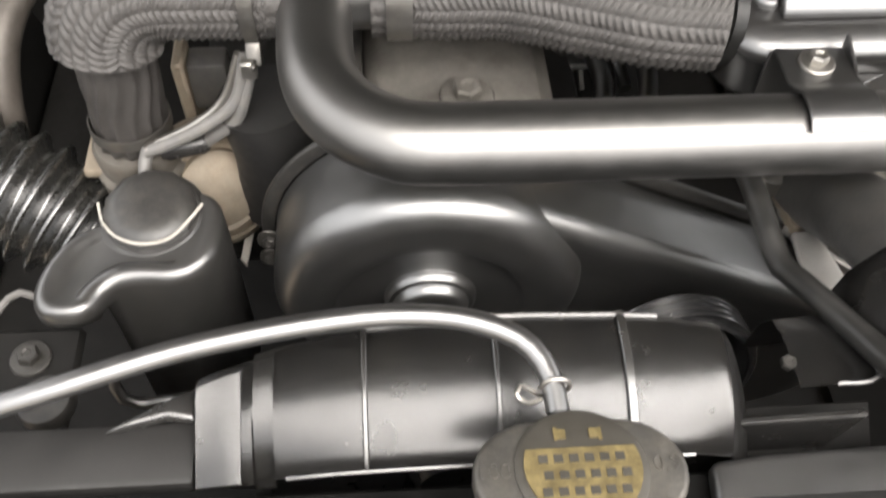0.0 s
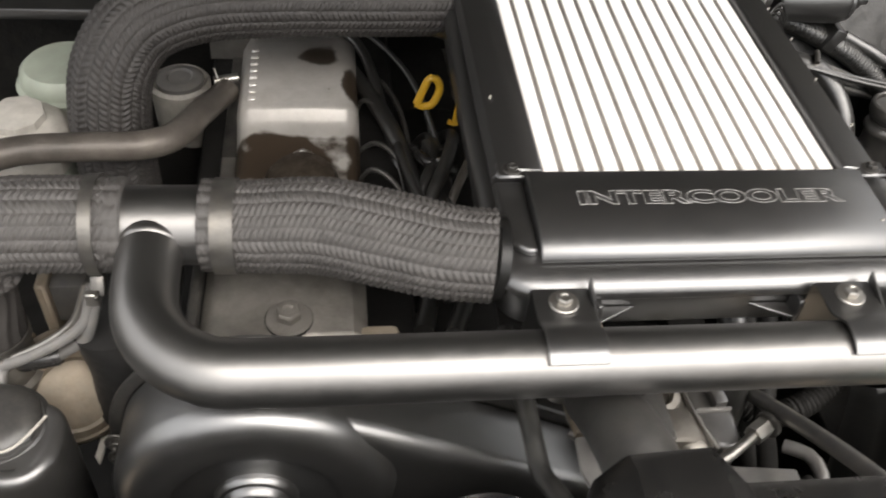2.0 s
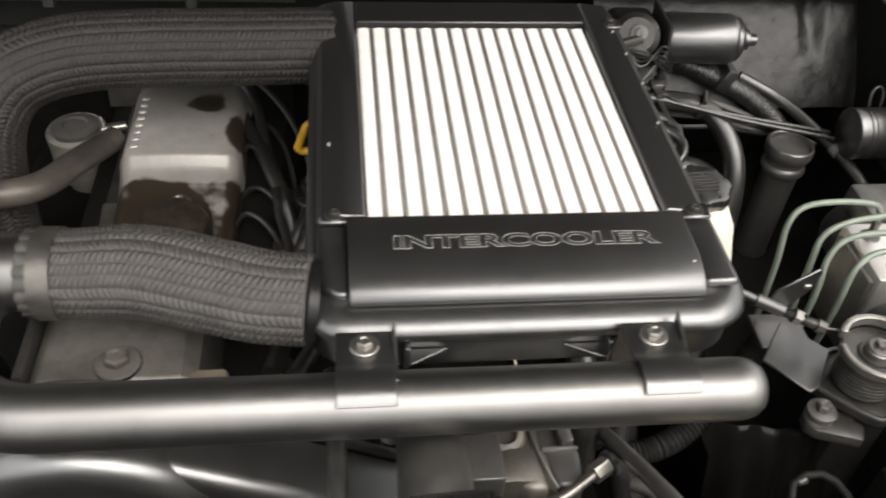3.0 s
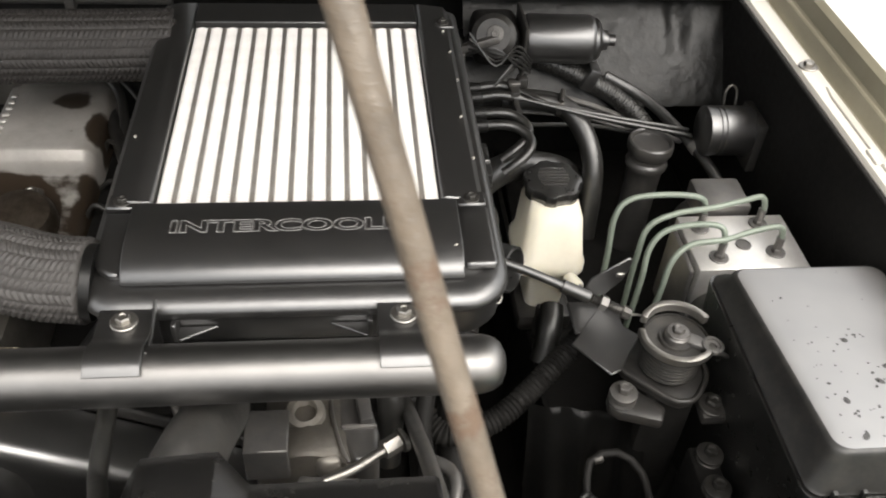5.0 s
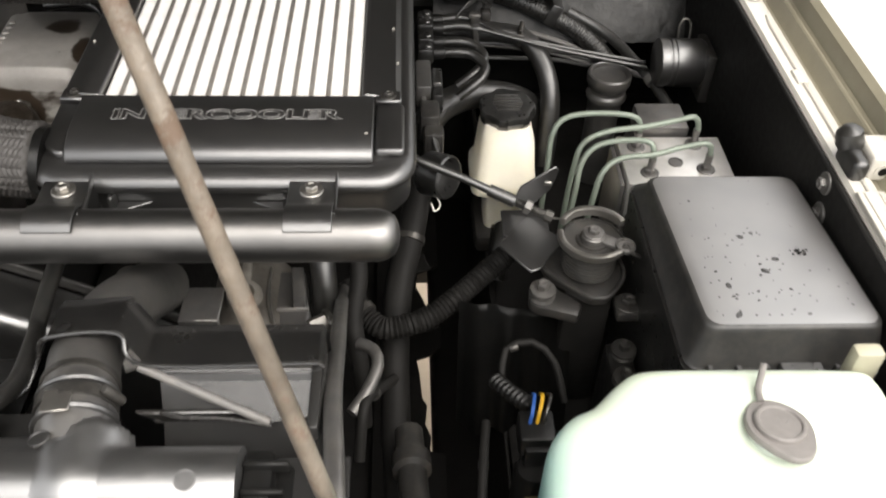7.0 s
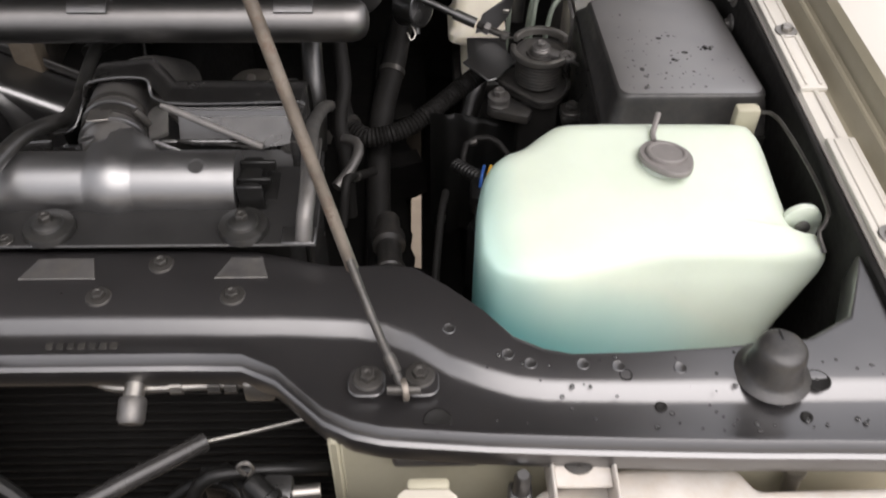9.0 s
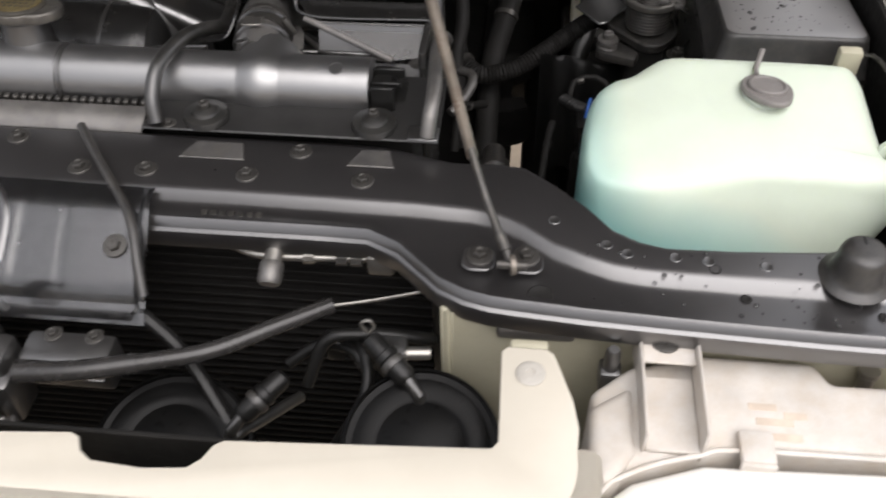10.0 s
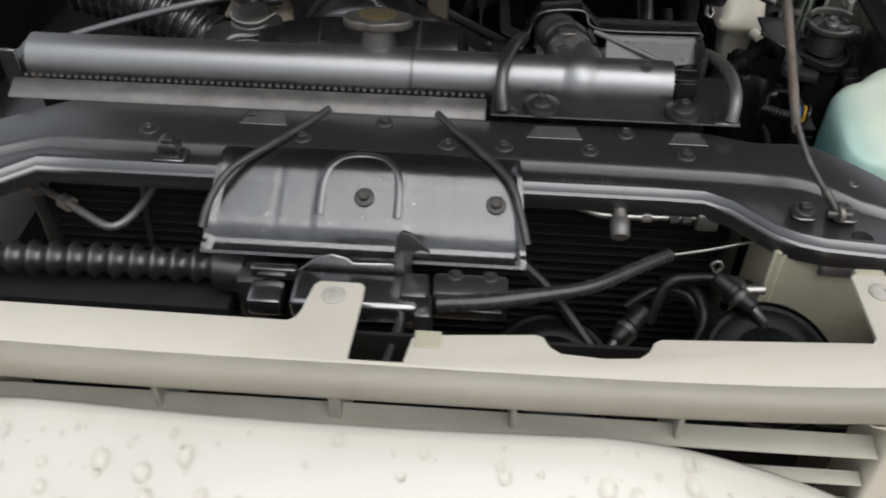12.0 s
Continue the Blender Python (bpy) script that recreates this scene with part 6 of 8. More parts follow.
part("spout", lathe([(0.009, 0), (0.009, 0.016), (0.007, 0.020), (0, 0.020)], (0.622, 0.612, 0.835), (0.5, -1, 0), 16), RESERVOIR, ps)
part("bracket", joined(box(0.588, 0.614, 0.600, 0.607, 0.74, 0.800, 0.003), box(0.570, 0.638, 0.61, 0.70, 0.745, 0.772, 0.008)), DUSTY, ps)
part("outlet", tube([(0.606, 0.60, 0.80), (0.60, 0.575, 0.79), (0.59, 0.55, 0.76)], 0.014, 16), RUBBER, ps)

ab = thing("brake_modulator", (0.775, 0.54, 0.85), "bare aluminium brake modulator block with pipe unions", "brake modulator")
part("block", box(0.716, 0.832, 0.502, 0.585, 0.87, 0.950, 0.0022), mat("machined_aluminium", (0.80, 0.78, 0.75), 0.34, 0.7, var=0.12, scale=18, dust=0.25, bump=0.12), ab)
part("side_plate", box(0.708, 0.714, 0.505, 0.575, 0.85, 0.945, 0.003), GREYMETAL, ab)
part("motor", lathe([(0.034, 0), (0.036, 0.004), (0.036, 0.06), (0.03, 0.07), (0, 0.07)], (0.775, 0.585, 0.89), (0, 1, 0)), DUSTY, ab)
part("cable_boss", box(0.745, 0.80, 0.59, 0.64, 0.93, 0.958, 0.004), GREYMETAL, ab)
part("port_plug", lathe([(0.008, 0), (0.008, 0.0012), (0.0068, 0.0014), (0.0066, 0.0006), (0, 0.0006)], (0.773, 0.538, 0.950), seg=28), GREYMETAL, ab)
unions = ((0.741, 0.520), (0.803, 0.526), (0.735, 0.565), (0.800, 0.570))
for x, y in unions:
    bolt(ab, (x, y, 0.950), 0.011, material=GREYMETAL, washer=True, name="pipe_union")
part("pedestal", box(0.725, 0.825, 0.51, 0.58, 0.745, 0.868, 0.006), DARK, ab)
part("pump_motor", lathe([(0.030, 0), (0.034, 0.003), (0.034, 0.034), (0.030, 0.040), (0.012, 0.042), (0, 0.042)], (0.752, 0.503, 0.897), (-0.1, -1, -0.15), 32), GREYPLAS, ab, "round grey pump motor")
lines = (
    [(0.735, 0.565, 0.952), (0.735, 0.568, 0.978), (0.725, 0.570, 0.988), (0.69, 0.572, 0.990), (0.655, 0.570, 0.986), (0.640, 0.562, 0.970), (0.637, 0.55, 0.93), (0.634, 0.54, 0.86)],
    [(0.800, 0.570, 0.952), (0.801, 0.571, 0.972), (0.795, 0.572, 0.985), (0.775, 0.568, 0.984), (0.74, 0.562, 0.980), (0.70, 0.556, 0.978), (0.672, 0.548, 0.968), (0.662, 0.535, 0.94), (0.655, 0.52, 0.87)],
    [(0.741, 0.520, 0.952), (0.741, 0.522, 0.976), (0.735, 0.528, 0.985), (0.71, 0.532, 0.984), (0.682, 0.530, 0.978), (0.667, 0.522, 0.962), (0.662, 0.510, 0.93), (0.655, 0.50, 0.87)],
    [(0.803, 0.526, 0.952), (0.803, 0.527, 0.974), (0.797, 0.528, 0.983), (0.77, 0.526, 0.979), (0.74, 0.518, 0.976), (0.705, 0.514, 0.974), (0.686, 0.505, 0.962), (0.678, 0.495, 0.93), (0.672, 0.49, 0.87)])
for p in lines:
    bl_ = thing("brake_line", (p[0][0], p[0][1], p[-1][2]), "green coated steel brake line bent to the modulator", "brake line", "brake lines")
    part("line", tube(p, 0.0031, 12, 0.004), GREENLINE, bl_)
    part("flare_nut", tube([p[0], Vector(p[0]) + Vector((0, 0, 0.018))], 0.0042, 8), GREYMETAL, bl_, "dull steel flare nut")

fx = thing("fuse_box", (0.79, 0.34, 0.86), "black plastic fuse box with rain drops on its lid", "fuse box")


def slab(levels, r=0.012, k=5):
    bm = bmesh.new()
    prev = None
    for x0, x1, y0, y1, z, tilt in levels:
        ring = [bm.verts.new((x, y, z - tilt * (y - 0.244))) for x, y in rounded(x0, x1, y0, y1, r, k)]
        if prev:
            for q in range(len(ring)):
                j = (q + 1) % len(ring)
                bm.faces.new((prev[q], prev[j], ring[j], ring[q]))
        else:
            bm.faces.new(ring)
        prev = ring
    bm.faces.new(prev)
    return bm


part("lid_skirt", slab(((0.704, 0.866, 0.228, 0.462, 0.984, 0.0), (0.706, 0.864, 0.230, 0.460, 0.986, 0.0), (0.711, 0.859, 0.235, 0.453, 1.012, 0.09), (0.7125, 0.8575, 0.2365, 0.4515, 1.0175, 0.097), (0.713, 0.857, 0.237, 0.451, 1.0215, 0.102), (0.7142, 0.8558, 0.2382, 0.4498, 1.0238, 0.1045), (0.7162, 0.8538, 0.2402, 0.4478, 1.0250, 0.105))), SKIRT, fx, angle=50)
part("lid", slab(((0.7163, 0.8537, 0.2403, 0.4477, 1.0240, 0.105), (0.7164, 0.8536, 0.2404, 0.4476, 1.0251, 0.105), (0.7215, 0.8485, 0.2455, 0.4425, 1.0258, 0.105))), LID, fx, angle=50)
part("base", slab(((0.712, 0.858, 0.236, 0.454, 0.746, 0), (0.704, 0.866, 0.228, 0.462, 0.94, 0), (0.702, 0.868, 0.226, 0.464, 0.975, 0), (0.702, 0.868, 0.226, 0.464, 0.9815, 0))), PLASTIC, fx, angle=50)
part("latch", joined(box(0.777, 0.811, 0.218, 0.228, 0.966, 0.972, 0.001, 1), box(0.777, 0.782, 0.218, 0.228, 0.966, 0.992, 0.001, 1), box(0.806, 0.811, 0.218, 0.228, 0.966, 0.992, 0.001, 1), box(0.777, 0.811, 0.218, 0.229, 0.988, 0.993, 0.001, 1)), PLASTIC, fx, "plastic snap latch")
for x in (0.722, 0.745, 0.768, 0.825, 0.848):
    part("lid_tab", box(x - 0.002, x + 0.002, 0.225, 0.229, 0.979, 0.990, 0.0006, 1), PLASTIC, fx)
drops = bmesh.new()
rnd = random.Random(5)
for i in range(88):
    y = 0.25 + 0.11 * rnd.random() ** 1.5 if i < 66 else rnd.uniform(0.25, 0.44)
    x = rnd.uniform(0.726, 0.80) if i < 55 else rnd.uniform(0.726, 0.845)
    r = rnd.choice((0.0005, 0.0006, 0.0008, 0.0012)) if i > 4 else 0.0025
    b = droplet(r, (0, 0, 0), 0.5)
    bmesh.ops.transform(b, matrix=Matrix.LocRotScale(Vector((x, y, 1.0258 - 0.105 * (y - 0.244))), Euler((0, 0, rnd.uniform(0, 3.1))), (rnd.uniform(1.1, 1.7), 1, 1)), verts=b.verts)
    join(drops, b)
solo("rain_drops", drops, BEAD, "dark-tinted rain drops on the fuse box lid", "water drops", kind="stuff").visible_shadow = False
sp = thing("dirt_splat", (0.818, 0.33, 1.016), "dark dried splash mark on the fuse box lid", "stain")
sbm = bmesh.new()
for i in range(26):
    a, d = rnd.uniform(0, 6.28), 0.006 * rnd.random()
    join(sbm, lathe([(rnd.uniform(0.0006, 0.0016), 0), (0, 0.0005)], (0.818 + d * 1.4 * math.cos(a), 0.33 + d * math.sin(a), 1.0172 - 0.105 * d * math.sin(a)), seg=8))
part("splat", sbm, DARK, sp)

th = thing("throttle_actuator", (0.66, 0.40, 0.88), "dirty grey cable drum throttle actuator on its mount", "actuator")
def drum_rim(a0, a1, z0, z1, r0=0.0285, r1=0.0345):
    k = 16
    out = [(0.66 + r1 * math.cos(radians(a0 + (a1 - a0) * i / k)), 0.405 + r1 * math.sin(radians(a0 + (a1 - a0) * i / k))) for i in range(k + 1)]
    inn = [(0.66 + r0 * math.cos(radians(a1 - (a1 - a0) * i / k)), 0.405 + r0 * math.sin(radians(a1 - (a1 - a0) * i / k))) for i in range(k + 1)]
    return prism(out + inn, z0, z1, "z", 0.0012, 2)


part("drum_rim", drum_rim(22, 152, 0.9665, 0.9755), ZINC, th, "bare metal drum rim")
part("drum_rim", drum_rim(168, 318, 0.9625, 0.9700), ZINC, th, "bare metal drum rim")
part("drum", lathe([(0.026, -0.006), (0.0305, -0.003), (0.0305, 0.0), (0.0285, 0.0015), (0.0280, -0.001), (0.016, -0.0015), (0.015, 0.001), (0, 0.001)], (0.66, 0.405, 0.962), seg=44), DUSTY, th)
part("drum_web", joined(prism([(0.650, 0.412), (0.656, 0.398), (0.668, 0.396), (0.682, 0.388), (0.688, 0.394), (0.680, 0.404), (0.671, 0.409), (0.664, 0.419)], 0.9610, 0.9660, "z", 0.0012, 2)), GREYMETAL, th)
COIL = [(0.0235, -0.036)]
for k in range(7):
    COIL += [(0.0262, -0.0345 + 0.0042 * k), (0.0268, -0.0330 + 0.0042 * k), (0.0262, -0.0318 + 0.0042 * k), (0.0240, -0.0308 + 0.0042 * k)]
part("coil_spring", lathe(COIL + [(0.024, -0.005)], (0.66, 0.405, 0.962), seg=40), BLACKBOLT, th)
part("spindle", lathe([(0.0115, 0), (0.0115, 0.005), (0.0098, 0.0065), (0, 0.0065)], (0.66, 0.405, 0.963), seg=24), GREYMETAL, th)
bolt(th, (0.66, 0.405, 0.9695), 0.0115, material=GREYMETAL)
part("cable_eye", lathe([(0.0040, 0), (0.0095, 0.0), (0.0100, 0.002), (0.0095, 0.004), (0.0070, 0.0045), (0.0062, 0.002), (0.0040, 0.002), (0.0040, 0)], (0.6885, 0.3915, 0.9635), (0.05, -0.05, 1), 26), GREYMETAL, th)
part("spring_hook", tube([(0.690, 0.384, 0.966), (0.700, 0.384, 0.960), (0.706, 0.392, 0.950), (0.704, 0.400, 0.936)], 0.0022, 8, 0.003), BLACKBOLT, th)
TRAY = [(0.615, 0.413), (0.618, 0.402), (0.626, 0.393), (0.652, 0.368), (0.662, 0.3635), (0.674, 0.3655), (0.684, 0.376), (0.694, 0.392), (0.6945, 0.410), (0.684, 0.432), (0.664, 0.443), (0.640, 0.440), (0.622, 0.428)]
part("mount_plate", prism(TRAY, 0.912, 0.9215, "z", 0.0025), DUSTY, th)
part("tray_rim", tube([(x, y, 0.9235) for x, y in TRAY + TRAY[:2]], 0.0026, 8, 0.004), DUSTY, th)
part("mount_block", box(0.636, 0.684, 0.374, 0.432, 0.745, 0.912, 0.008), DARK, th)
part("foot", prism([(0.600, 0.372), (0.608, 0.364), (0.645, 0.352), (0.652, 0.368), (0.626, 0.393), (0.612, 0.392), (0.602, 0.384)], 0.8990, 0.9115, "z", 0.003, 2), DUSTY, th)
part("spacer", lathe([(0.0125, 0), (0.0130, 0.002), (0.0118, 0.004), (0.0118, 0.006), (0.0130, 0.008), (0.0125, 0.011), (0.009, 0.012), (0, 0.012)], (0.6135, 0.3780, 0.9115), seg=24), GREYMETAL, th)
bolt(th, (0.6135, 0.3780, 0.9235), 0.013, material=GREYMETAL, washer=False)
part("foot", box(0.684, 0.710, 0.356, 0.384, 0.896, 0.908, 0.004), DUSTY, th)
bolt(th, (0.697, 0.370, 0.908), 0.015, material=BLACKBOLT)
cb = thing("cable_bracket", (0.60, 0.45, 0.90), "black folded steel cable bracket with a slotted ear", "bracket")
part("plate", prism([(0.573, 0.424), (0.6015, 0.387), (0.612, 0.392), (0.639, 0.432), (0.606, 0.467)], 0.934, 0.9365, "z", 0.0008, 1), BLACK, cb)
part("web", prism([(0.590, 0.940), (0.598, 0.966), (0.630, 0.992), (0.634, 0.988), (0.632, 0.975), (0.628, 0.962), (0.615, 0.945)], 0.478, 0.4805, "y", 0.0008, 1), BLACK, cb)
part("web_slot", box(0.621, 0.629, 0.4765, 0.482, 0.968, 0.973, 0.0008, 1), ZINC, cb)
part("fold", box(0.580, 0.627, 0.440, 0.48, 0.9300, 0.9338, 0.001, 1), BLACK, cb)
tcab = thing("throttle_cable", (0.56, 0.45, 0.95), "black throttle cable with threaded metal adjuster", "cable")
part("sheath", tube([(0.46, 0.50, 1.01), (0.49, 0.475, 1.005), (0.535, 0.462, 0.992), (0.573, 0.452, 0.978)], 0.0042, 12, 0.008), RUBBER, tcab)
part("boot", tube([(0.563, 0.455, 0.9815), (0.588, 0.448, 0.973)], 0.0062, 14), RUBBER, tcab)
part("adjuster", tube([(0.590, 0.4475, 0.972), (0.620, 0.437, 0.964)], 0.0045, 14, 0.0006, ribbed(0.0048, 0.001, 0.0024)), BLACKBOLT, tcab)
part("lock_nut", tube([(0.598, 0.445, 0.970), (0.604, 0.443, 0.968)], 0.0075, 6), GREYMETAL, tcab)
part("end_nut", tube([(0.618, 0.4375, 0.9645), (0.625, 0.435, 0.9625)], 0.0062, 8), BLACKBOLT, tcab)
part("wire", tube([(0.625, 0.435, 0.9625), (0.642, 0.428, 0.966)], 0.0011, 6), ZINC, tcab)

wm = thing("wiper_motor", (0.64, 0.84, 0.96), "black cylindrical wiper motor on the firewall", "wiper motor")
part("can", lathe([(0.024, 0), (0.0285, 0.002), (0.0295, 0.006), (0.0295, 0.078), (0.028, 0.082), (0.026, 0.084), (0.026, 0.088), (0.022, 0.092), (0.014, 0.094), (0.012, 0.098), (0.012, 0.102), (0.007, 0.104), (0.007, 0.112), (0, 0.113)], (0.588, 0.852, 1.010), (1, -0.05, 0), 40), BLACK, wm)
part("end_plate", joined(box(0.582, 0.587, 0.820, 0.888, 0.975, 1.04, 0.003), box(0.579, 0.592, 0.812, 0.828, 0.958, 0.976, 0.003)), DUSTY, wm)
part("gearbox", box(0.525, 0.582, 0.83, 0.895, 0.98, 1.03, 0.012, 3), DARK, wm)
part("crank", lathe([(0.026, 0), (0.027, 0.01), (0.020, 0.016), (0, 0.016)], (0.548, 0.835, 1.02), (-0.2, -0.8, 0.6), 24), DUSTY, wm)
bolt(wm, (0.547, 0.822, 1.032), 0.011, (-0.2, -0.8, 0.6), GREYMETAL)
part("link_arm", joined(box(0.50, 0.552, 0.812, 0.820, 1.016, 1.026, 0.002, turn=(0, -18, 0)), box(0.498, 0.512, 0.81, 0.85, 1.0, 1.012, 0.003)), GREYMETAL, wm)
for k in range(5):
    part("loose_wire", tube([(0.592, 0.812, 0.985 + 0.004 * k), (0.57, 0.800, 1.004 + 0.006 * k), (0.545, 0.802 - 0.003 * k, 1.024 - 0.004 * k), (0.515, 0.812, 1.01 + 0.007 * k)], 0.0013, 6), RUBBER, wm)
for k in range(4):
    part("lead", tube([(0.586, 0.82, 1.0 + 0.004 * k), (0.565, 0.80, 0.995 + 0.002 * k), (0.545, 0.79, 0.98)], 0.0014, 6), RUBBER, wm)

cd = thing("wiring_conduit", (0.66, 0.84, 0.92), "black corrugated wiring conduit along the firewall", "conduit")
part("conduit", tube([(0.50, 0.88, 0.985), (0.56, 0.872, 0.982), (0.62, 0.862, 0.972), (0.675, 0.85, 0.952), (0.717, 0.838, 0.932), (0.748, 0.815, 0.910), (0.765, 0.78, 0.885)], 0.0128, 18, 0.0011, ribbed(0.0132, 0.0022, 0.0040)), RUBBER, cd, angle=180)
part("strap", box(0.668, 0.684, 0.832, 0.87, 0.945, 0.975, 0.002, turn=(0, 25, 0)), BLACK, cd)
for k, (dy, dz) in enumerate(((0.0, 0.0), (-0.008, -0.010), (-0.018, -0.016), (-0.006, -0.026), (-0.024, -0.034))):
    solo("firewall_wire", tube([(0.52, 0.825 + dy, 0.955 + dz), (0.60, 0.835 + dy, 0.945 + dz), (0.68, 0.835 + dy * 0.5, 0.925 + dz * 0.7), (0.74, 0.825, 0.905 + dz * 0.5), (0.80, 0.80, 0.89)], 0.0034 - 0.0004 * (k % 3), 8, 0.02), (WIRE, RUBBER, RUBBER)[k % 3], "dark taped wires running along the firewall", "wiring", "firewall wires")
wl = thing("wiring_loom", (0.80, 0.75, 0.86), "thick black wiring loom dropping by the wing", "wiring")
part("loom", tube([(0.70, 0.855, 0.955), (0.752, 0.83, 0.935), (0.79, 0.77, 0.918), (0.815, 0.72, 0.90), (0.83, 0.66, 0.87), (0.85, 0.60, 0.82)], 0.0068, 12, 0.02), RUBBER, wl)
part("tape", tube([(0.796, 0.76, 0.915), (0.80, 0.75, 0.9125)], 0.0082, 12), WIRE, wl)

ch = thing("coolant_hose", (0.64, 0.76, 0.85), "black rubber heater hose bending down", "hose")
part("hose", tube([(0.560, 0.80, 0.955), (0.60, 0.795, 0.958), (0.632, 0.785, 0.955), (0.652, 0.765, 0.94), (0.664, 0.74, 0.915), (0.666, 0.72, 0.88), (0.662, 0.70, 0.82)], 0.0125, 20, 0.006), RUBBER, ch)
clamp(ch, (0.628, 0.787, 0.956), 0.0128, (1, -0.25, -0.1), 0.007, BLACKBOLT, (0, -0.3, 1))
ch2 = thing("coolant_hose", (0.56, 0.72, 0.86), "wide black rubber heater hose behind the reservoir", "hose")
part("hose", tube([(0.50, 0.66, 0.90), (0.53, 0.70, 0.912), (0.58, 0.735, 0.905), (0.64, 0.745, 0.88), (0.66, 0.74, 0.82)], 0.018, 18, 0.01), RUBBER, ch2)
cs = thing("canister", (0.745, 0.775, 0.82), "dark grey plastic canister with a rounded cap", "canister")
part("body", lathe([(0.021, 0), (0.0215, 0.10), (0.0225, 0.128), (0.0240, 0.131), (0.0262, 0.133), (0.0268, 0.137), (0.0255, 0.141), (0.0232, 0.143), (0.0230, 0.148)], (0.745, 0.768, 0.746), (0.015, 0.012, 1), 32), GREYPLAS, cs)
part("cap", lathe([(0.0232, 0.0), (0.0262, 0.003), (0.0285, 0.008), (0.0290, 0.015), (0.0282, 0.0190), (0.0262, 0.0205), (0.0245, 0.0195), (0.0235, 0.0150), (0, 0.0140)], (0.747, 0.770, 0.8945), (0.03, 0.02, 1), 36), GREYPLAS, cs)
rc = thing("vacuum_canister", (0.81, 0.70, 0.93), "black round metal canister on a wing bracket", "canister")
part("can", lathe([(0.027, 0), (0.030, 0.002), (0.030, 0.012), (0.0288, 0.013), (0.0288, 0.0145), (0.030, 0.0155), (0.030, 0.018), (0.0288, 0.019), (0.0288, 0.0205), (0.030, 0.0215), (0.030, 0.056), (0.027, 0.060), (0, 0.060)], (0.796, 0.747, 0.945), (1, -0.02, 0), 40), BLACK, rc)
part("bracket", box(0.850, 0.862, 0.715, 0.772, 0.905, 0.972, 0.003), DUSTY, rc)
part("hoop", tube([(0.826, 0.770, 0.962), (0.826, 0.776, 0.982), (0.833, 0.778, 0.989), (0.840, 0.776, 0.982), (0.840, 0.770, 0.962)], 0.0018, 8, 0.004), BLACKBOLT, rc)

# connectors along the intercooler's edge
for k, (y, z) in enumerate(((0.794, 0.975), (0.774, 0.975), (0.741, 0.975), (0.720, 0.973))):
    cn = thing("wiring_connector", (0.51, y, z - 0.01), "dusty black wiring connector with a sleeved lead", "connector", "edge connectors")
    part("socket", joined(box(0.498, 0.516, y - 0.0085, y + 0.0085, z - 0.010, z + 0.009, 0.002), box(0.505, 0.513, y - 0.006, y + 0.006, z + 0.0085, z + 0.012, 0.001, 1)), PLASTIC, cn)
    part("boot", lathe([(0.006, 0), (0.0078, 0.001), (0.0074, 0.012), (0.0060, 0.014), (0, 0.014)], (0.516, y, z), (1, -0.02, 0), 16), NOIR, cn)
    if k < 2:
        part("lead", tube([(0.525, y, z), (0.545, y + 0.001, z + 0.003), (0.566, y - 0.001, z + 0.002), (0.61, 0.770 - 0.004 * k, z - 0.006), (0.68, 0.768 - 0.008 * k, z - 0.022), (0.79, 0.770 - 0.012 * k, z - 0.045)], 0.0052, 12, 0.008, lambda w, total, a: 0.0056 if w < 0.05 else 0.0026), RUBBER, cn)
    else:
        part("lead", tube([(0.525, y, z), (0.545, y - 0.001, z + 0.002), (0.563, y - 0.004, z), (0.577, y - 0.018, z - 0.006), (0.574, y - 0.032, z - 0.012), (0.562, y - 0.041, z - 0.020), (0.545, y - 0.046, z - 0.032)], 0.0056, 12, 0.005), RUBBER, cn)
lc_ = thing("cable_clip", (0.568, 0.76, 0.95), "worn black strap clip holding the sleeved leads", "clip")
part("band", joined(box(0.563, 0.574, 0.768, 0.802, 0.966, 0.985, 0.002), box(0.565, 0.572, 0.728, 0.769, 0.962, 0.978, 0.002)), DUSTY, lc_)
part("buckle", box(0.561, 0.576, 0.782, 0.790, 0.984, 0.989, 0.001, 1), GREYMETAL, lc_)
rl = thing("relay_pair", (0.508, 0.67, 0.93), "two grey-black relays hanging on the intercooler edge", "relay")
part("relay", box(0.494, 0.512, 0.640, 0.698, 0.950, 0.978, 0.003), GREYPLAS, rl)
part("relay", box(0.513, 0.525, 0.632, 0.690, 0.945, 0.972, 0.003), PLASTIC, rl)
part("foot", joined(box(0.500, 0.506, 0.630, 0.641, 0.945, 0.965, 0.001, 1), box(0.514, 0.524, 0.652, 0.656, 0.971, 0.975, 0.001, 1)), GREYPLAS, rl)
vb_ = thing("valve_block", (0.505, 0.66, 0.95), "dusty dark solenoid valve block beside the intercooler", "valve block")
part("body", joined(box(0.498, 0.520, 0.590, 0.625, 0.935, 0.972, 0.004), box(0.502, 0.524, 0.57, 0.592, 0.93, 0.962, 0.004)), DUSTY, vb_)
part("prong", tube([(0.512, 0.575, 0.96), (0.520, 0.56, 0.93), (0.52, 0.54, 0.90)], 0.004, 8), RUBBER, vb_)
rcn = thing("round_connector", (0.512, 0.51, 0.92), "open black round connector shell with cracked rim", "connector")
part("shell", lathe([(0.020, 0), (0.023, 0.004), (0.023, 0.030), (0.021, 0.031), (0.020, 0.028), (0.0195, 0.008), (0, 0.008)], (0.502, 0.512, 0.958), (0.75, -0.55, 0.2), 26), PLASTIC, rcn)
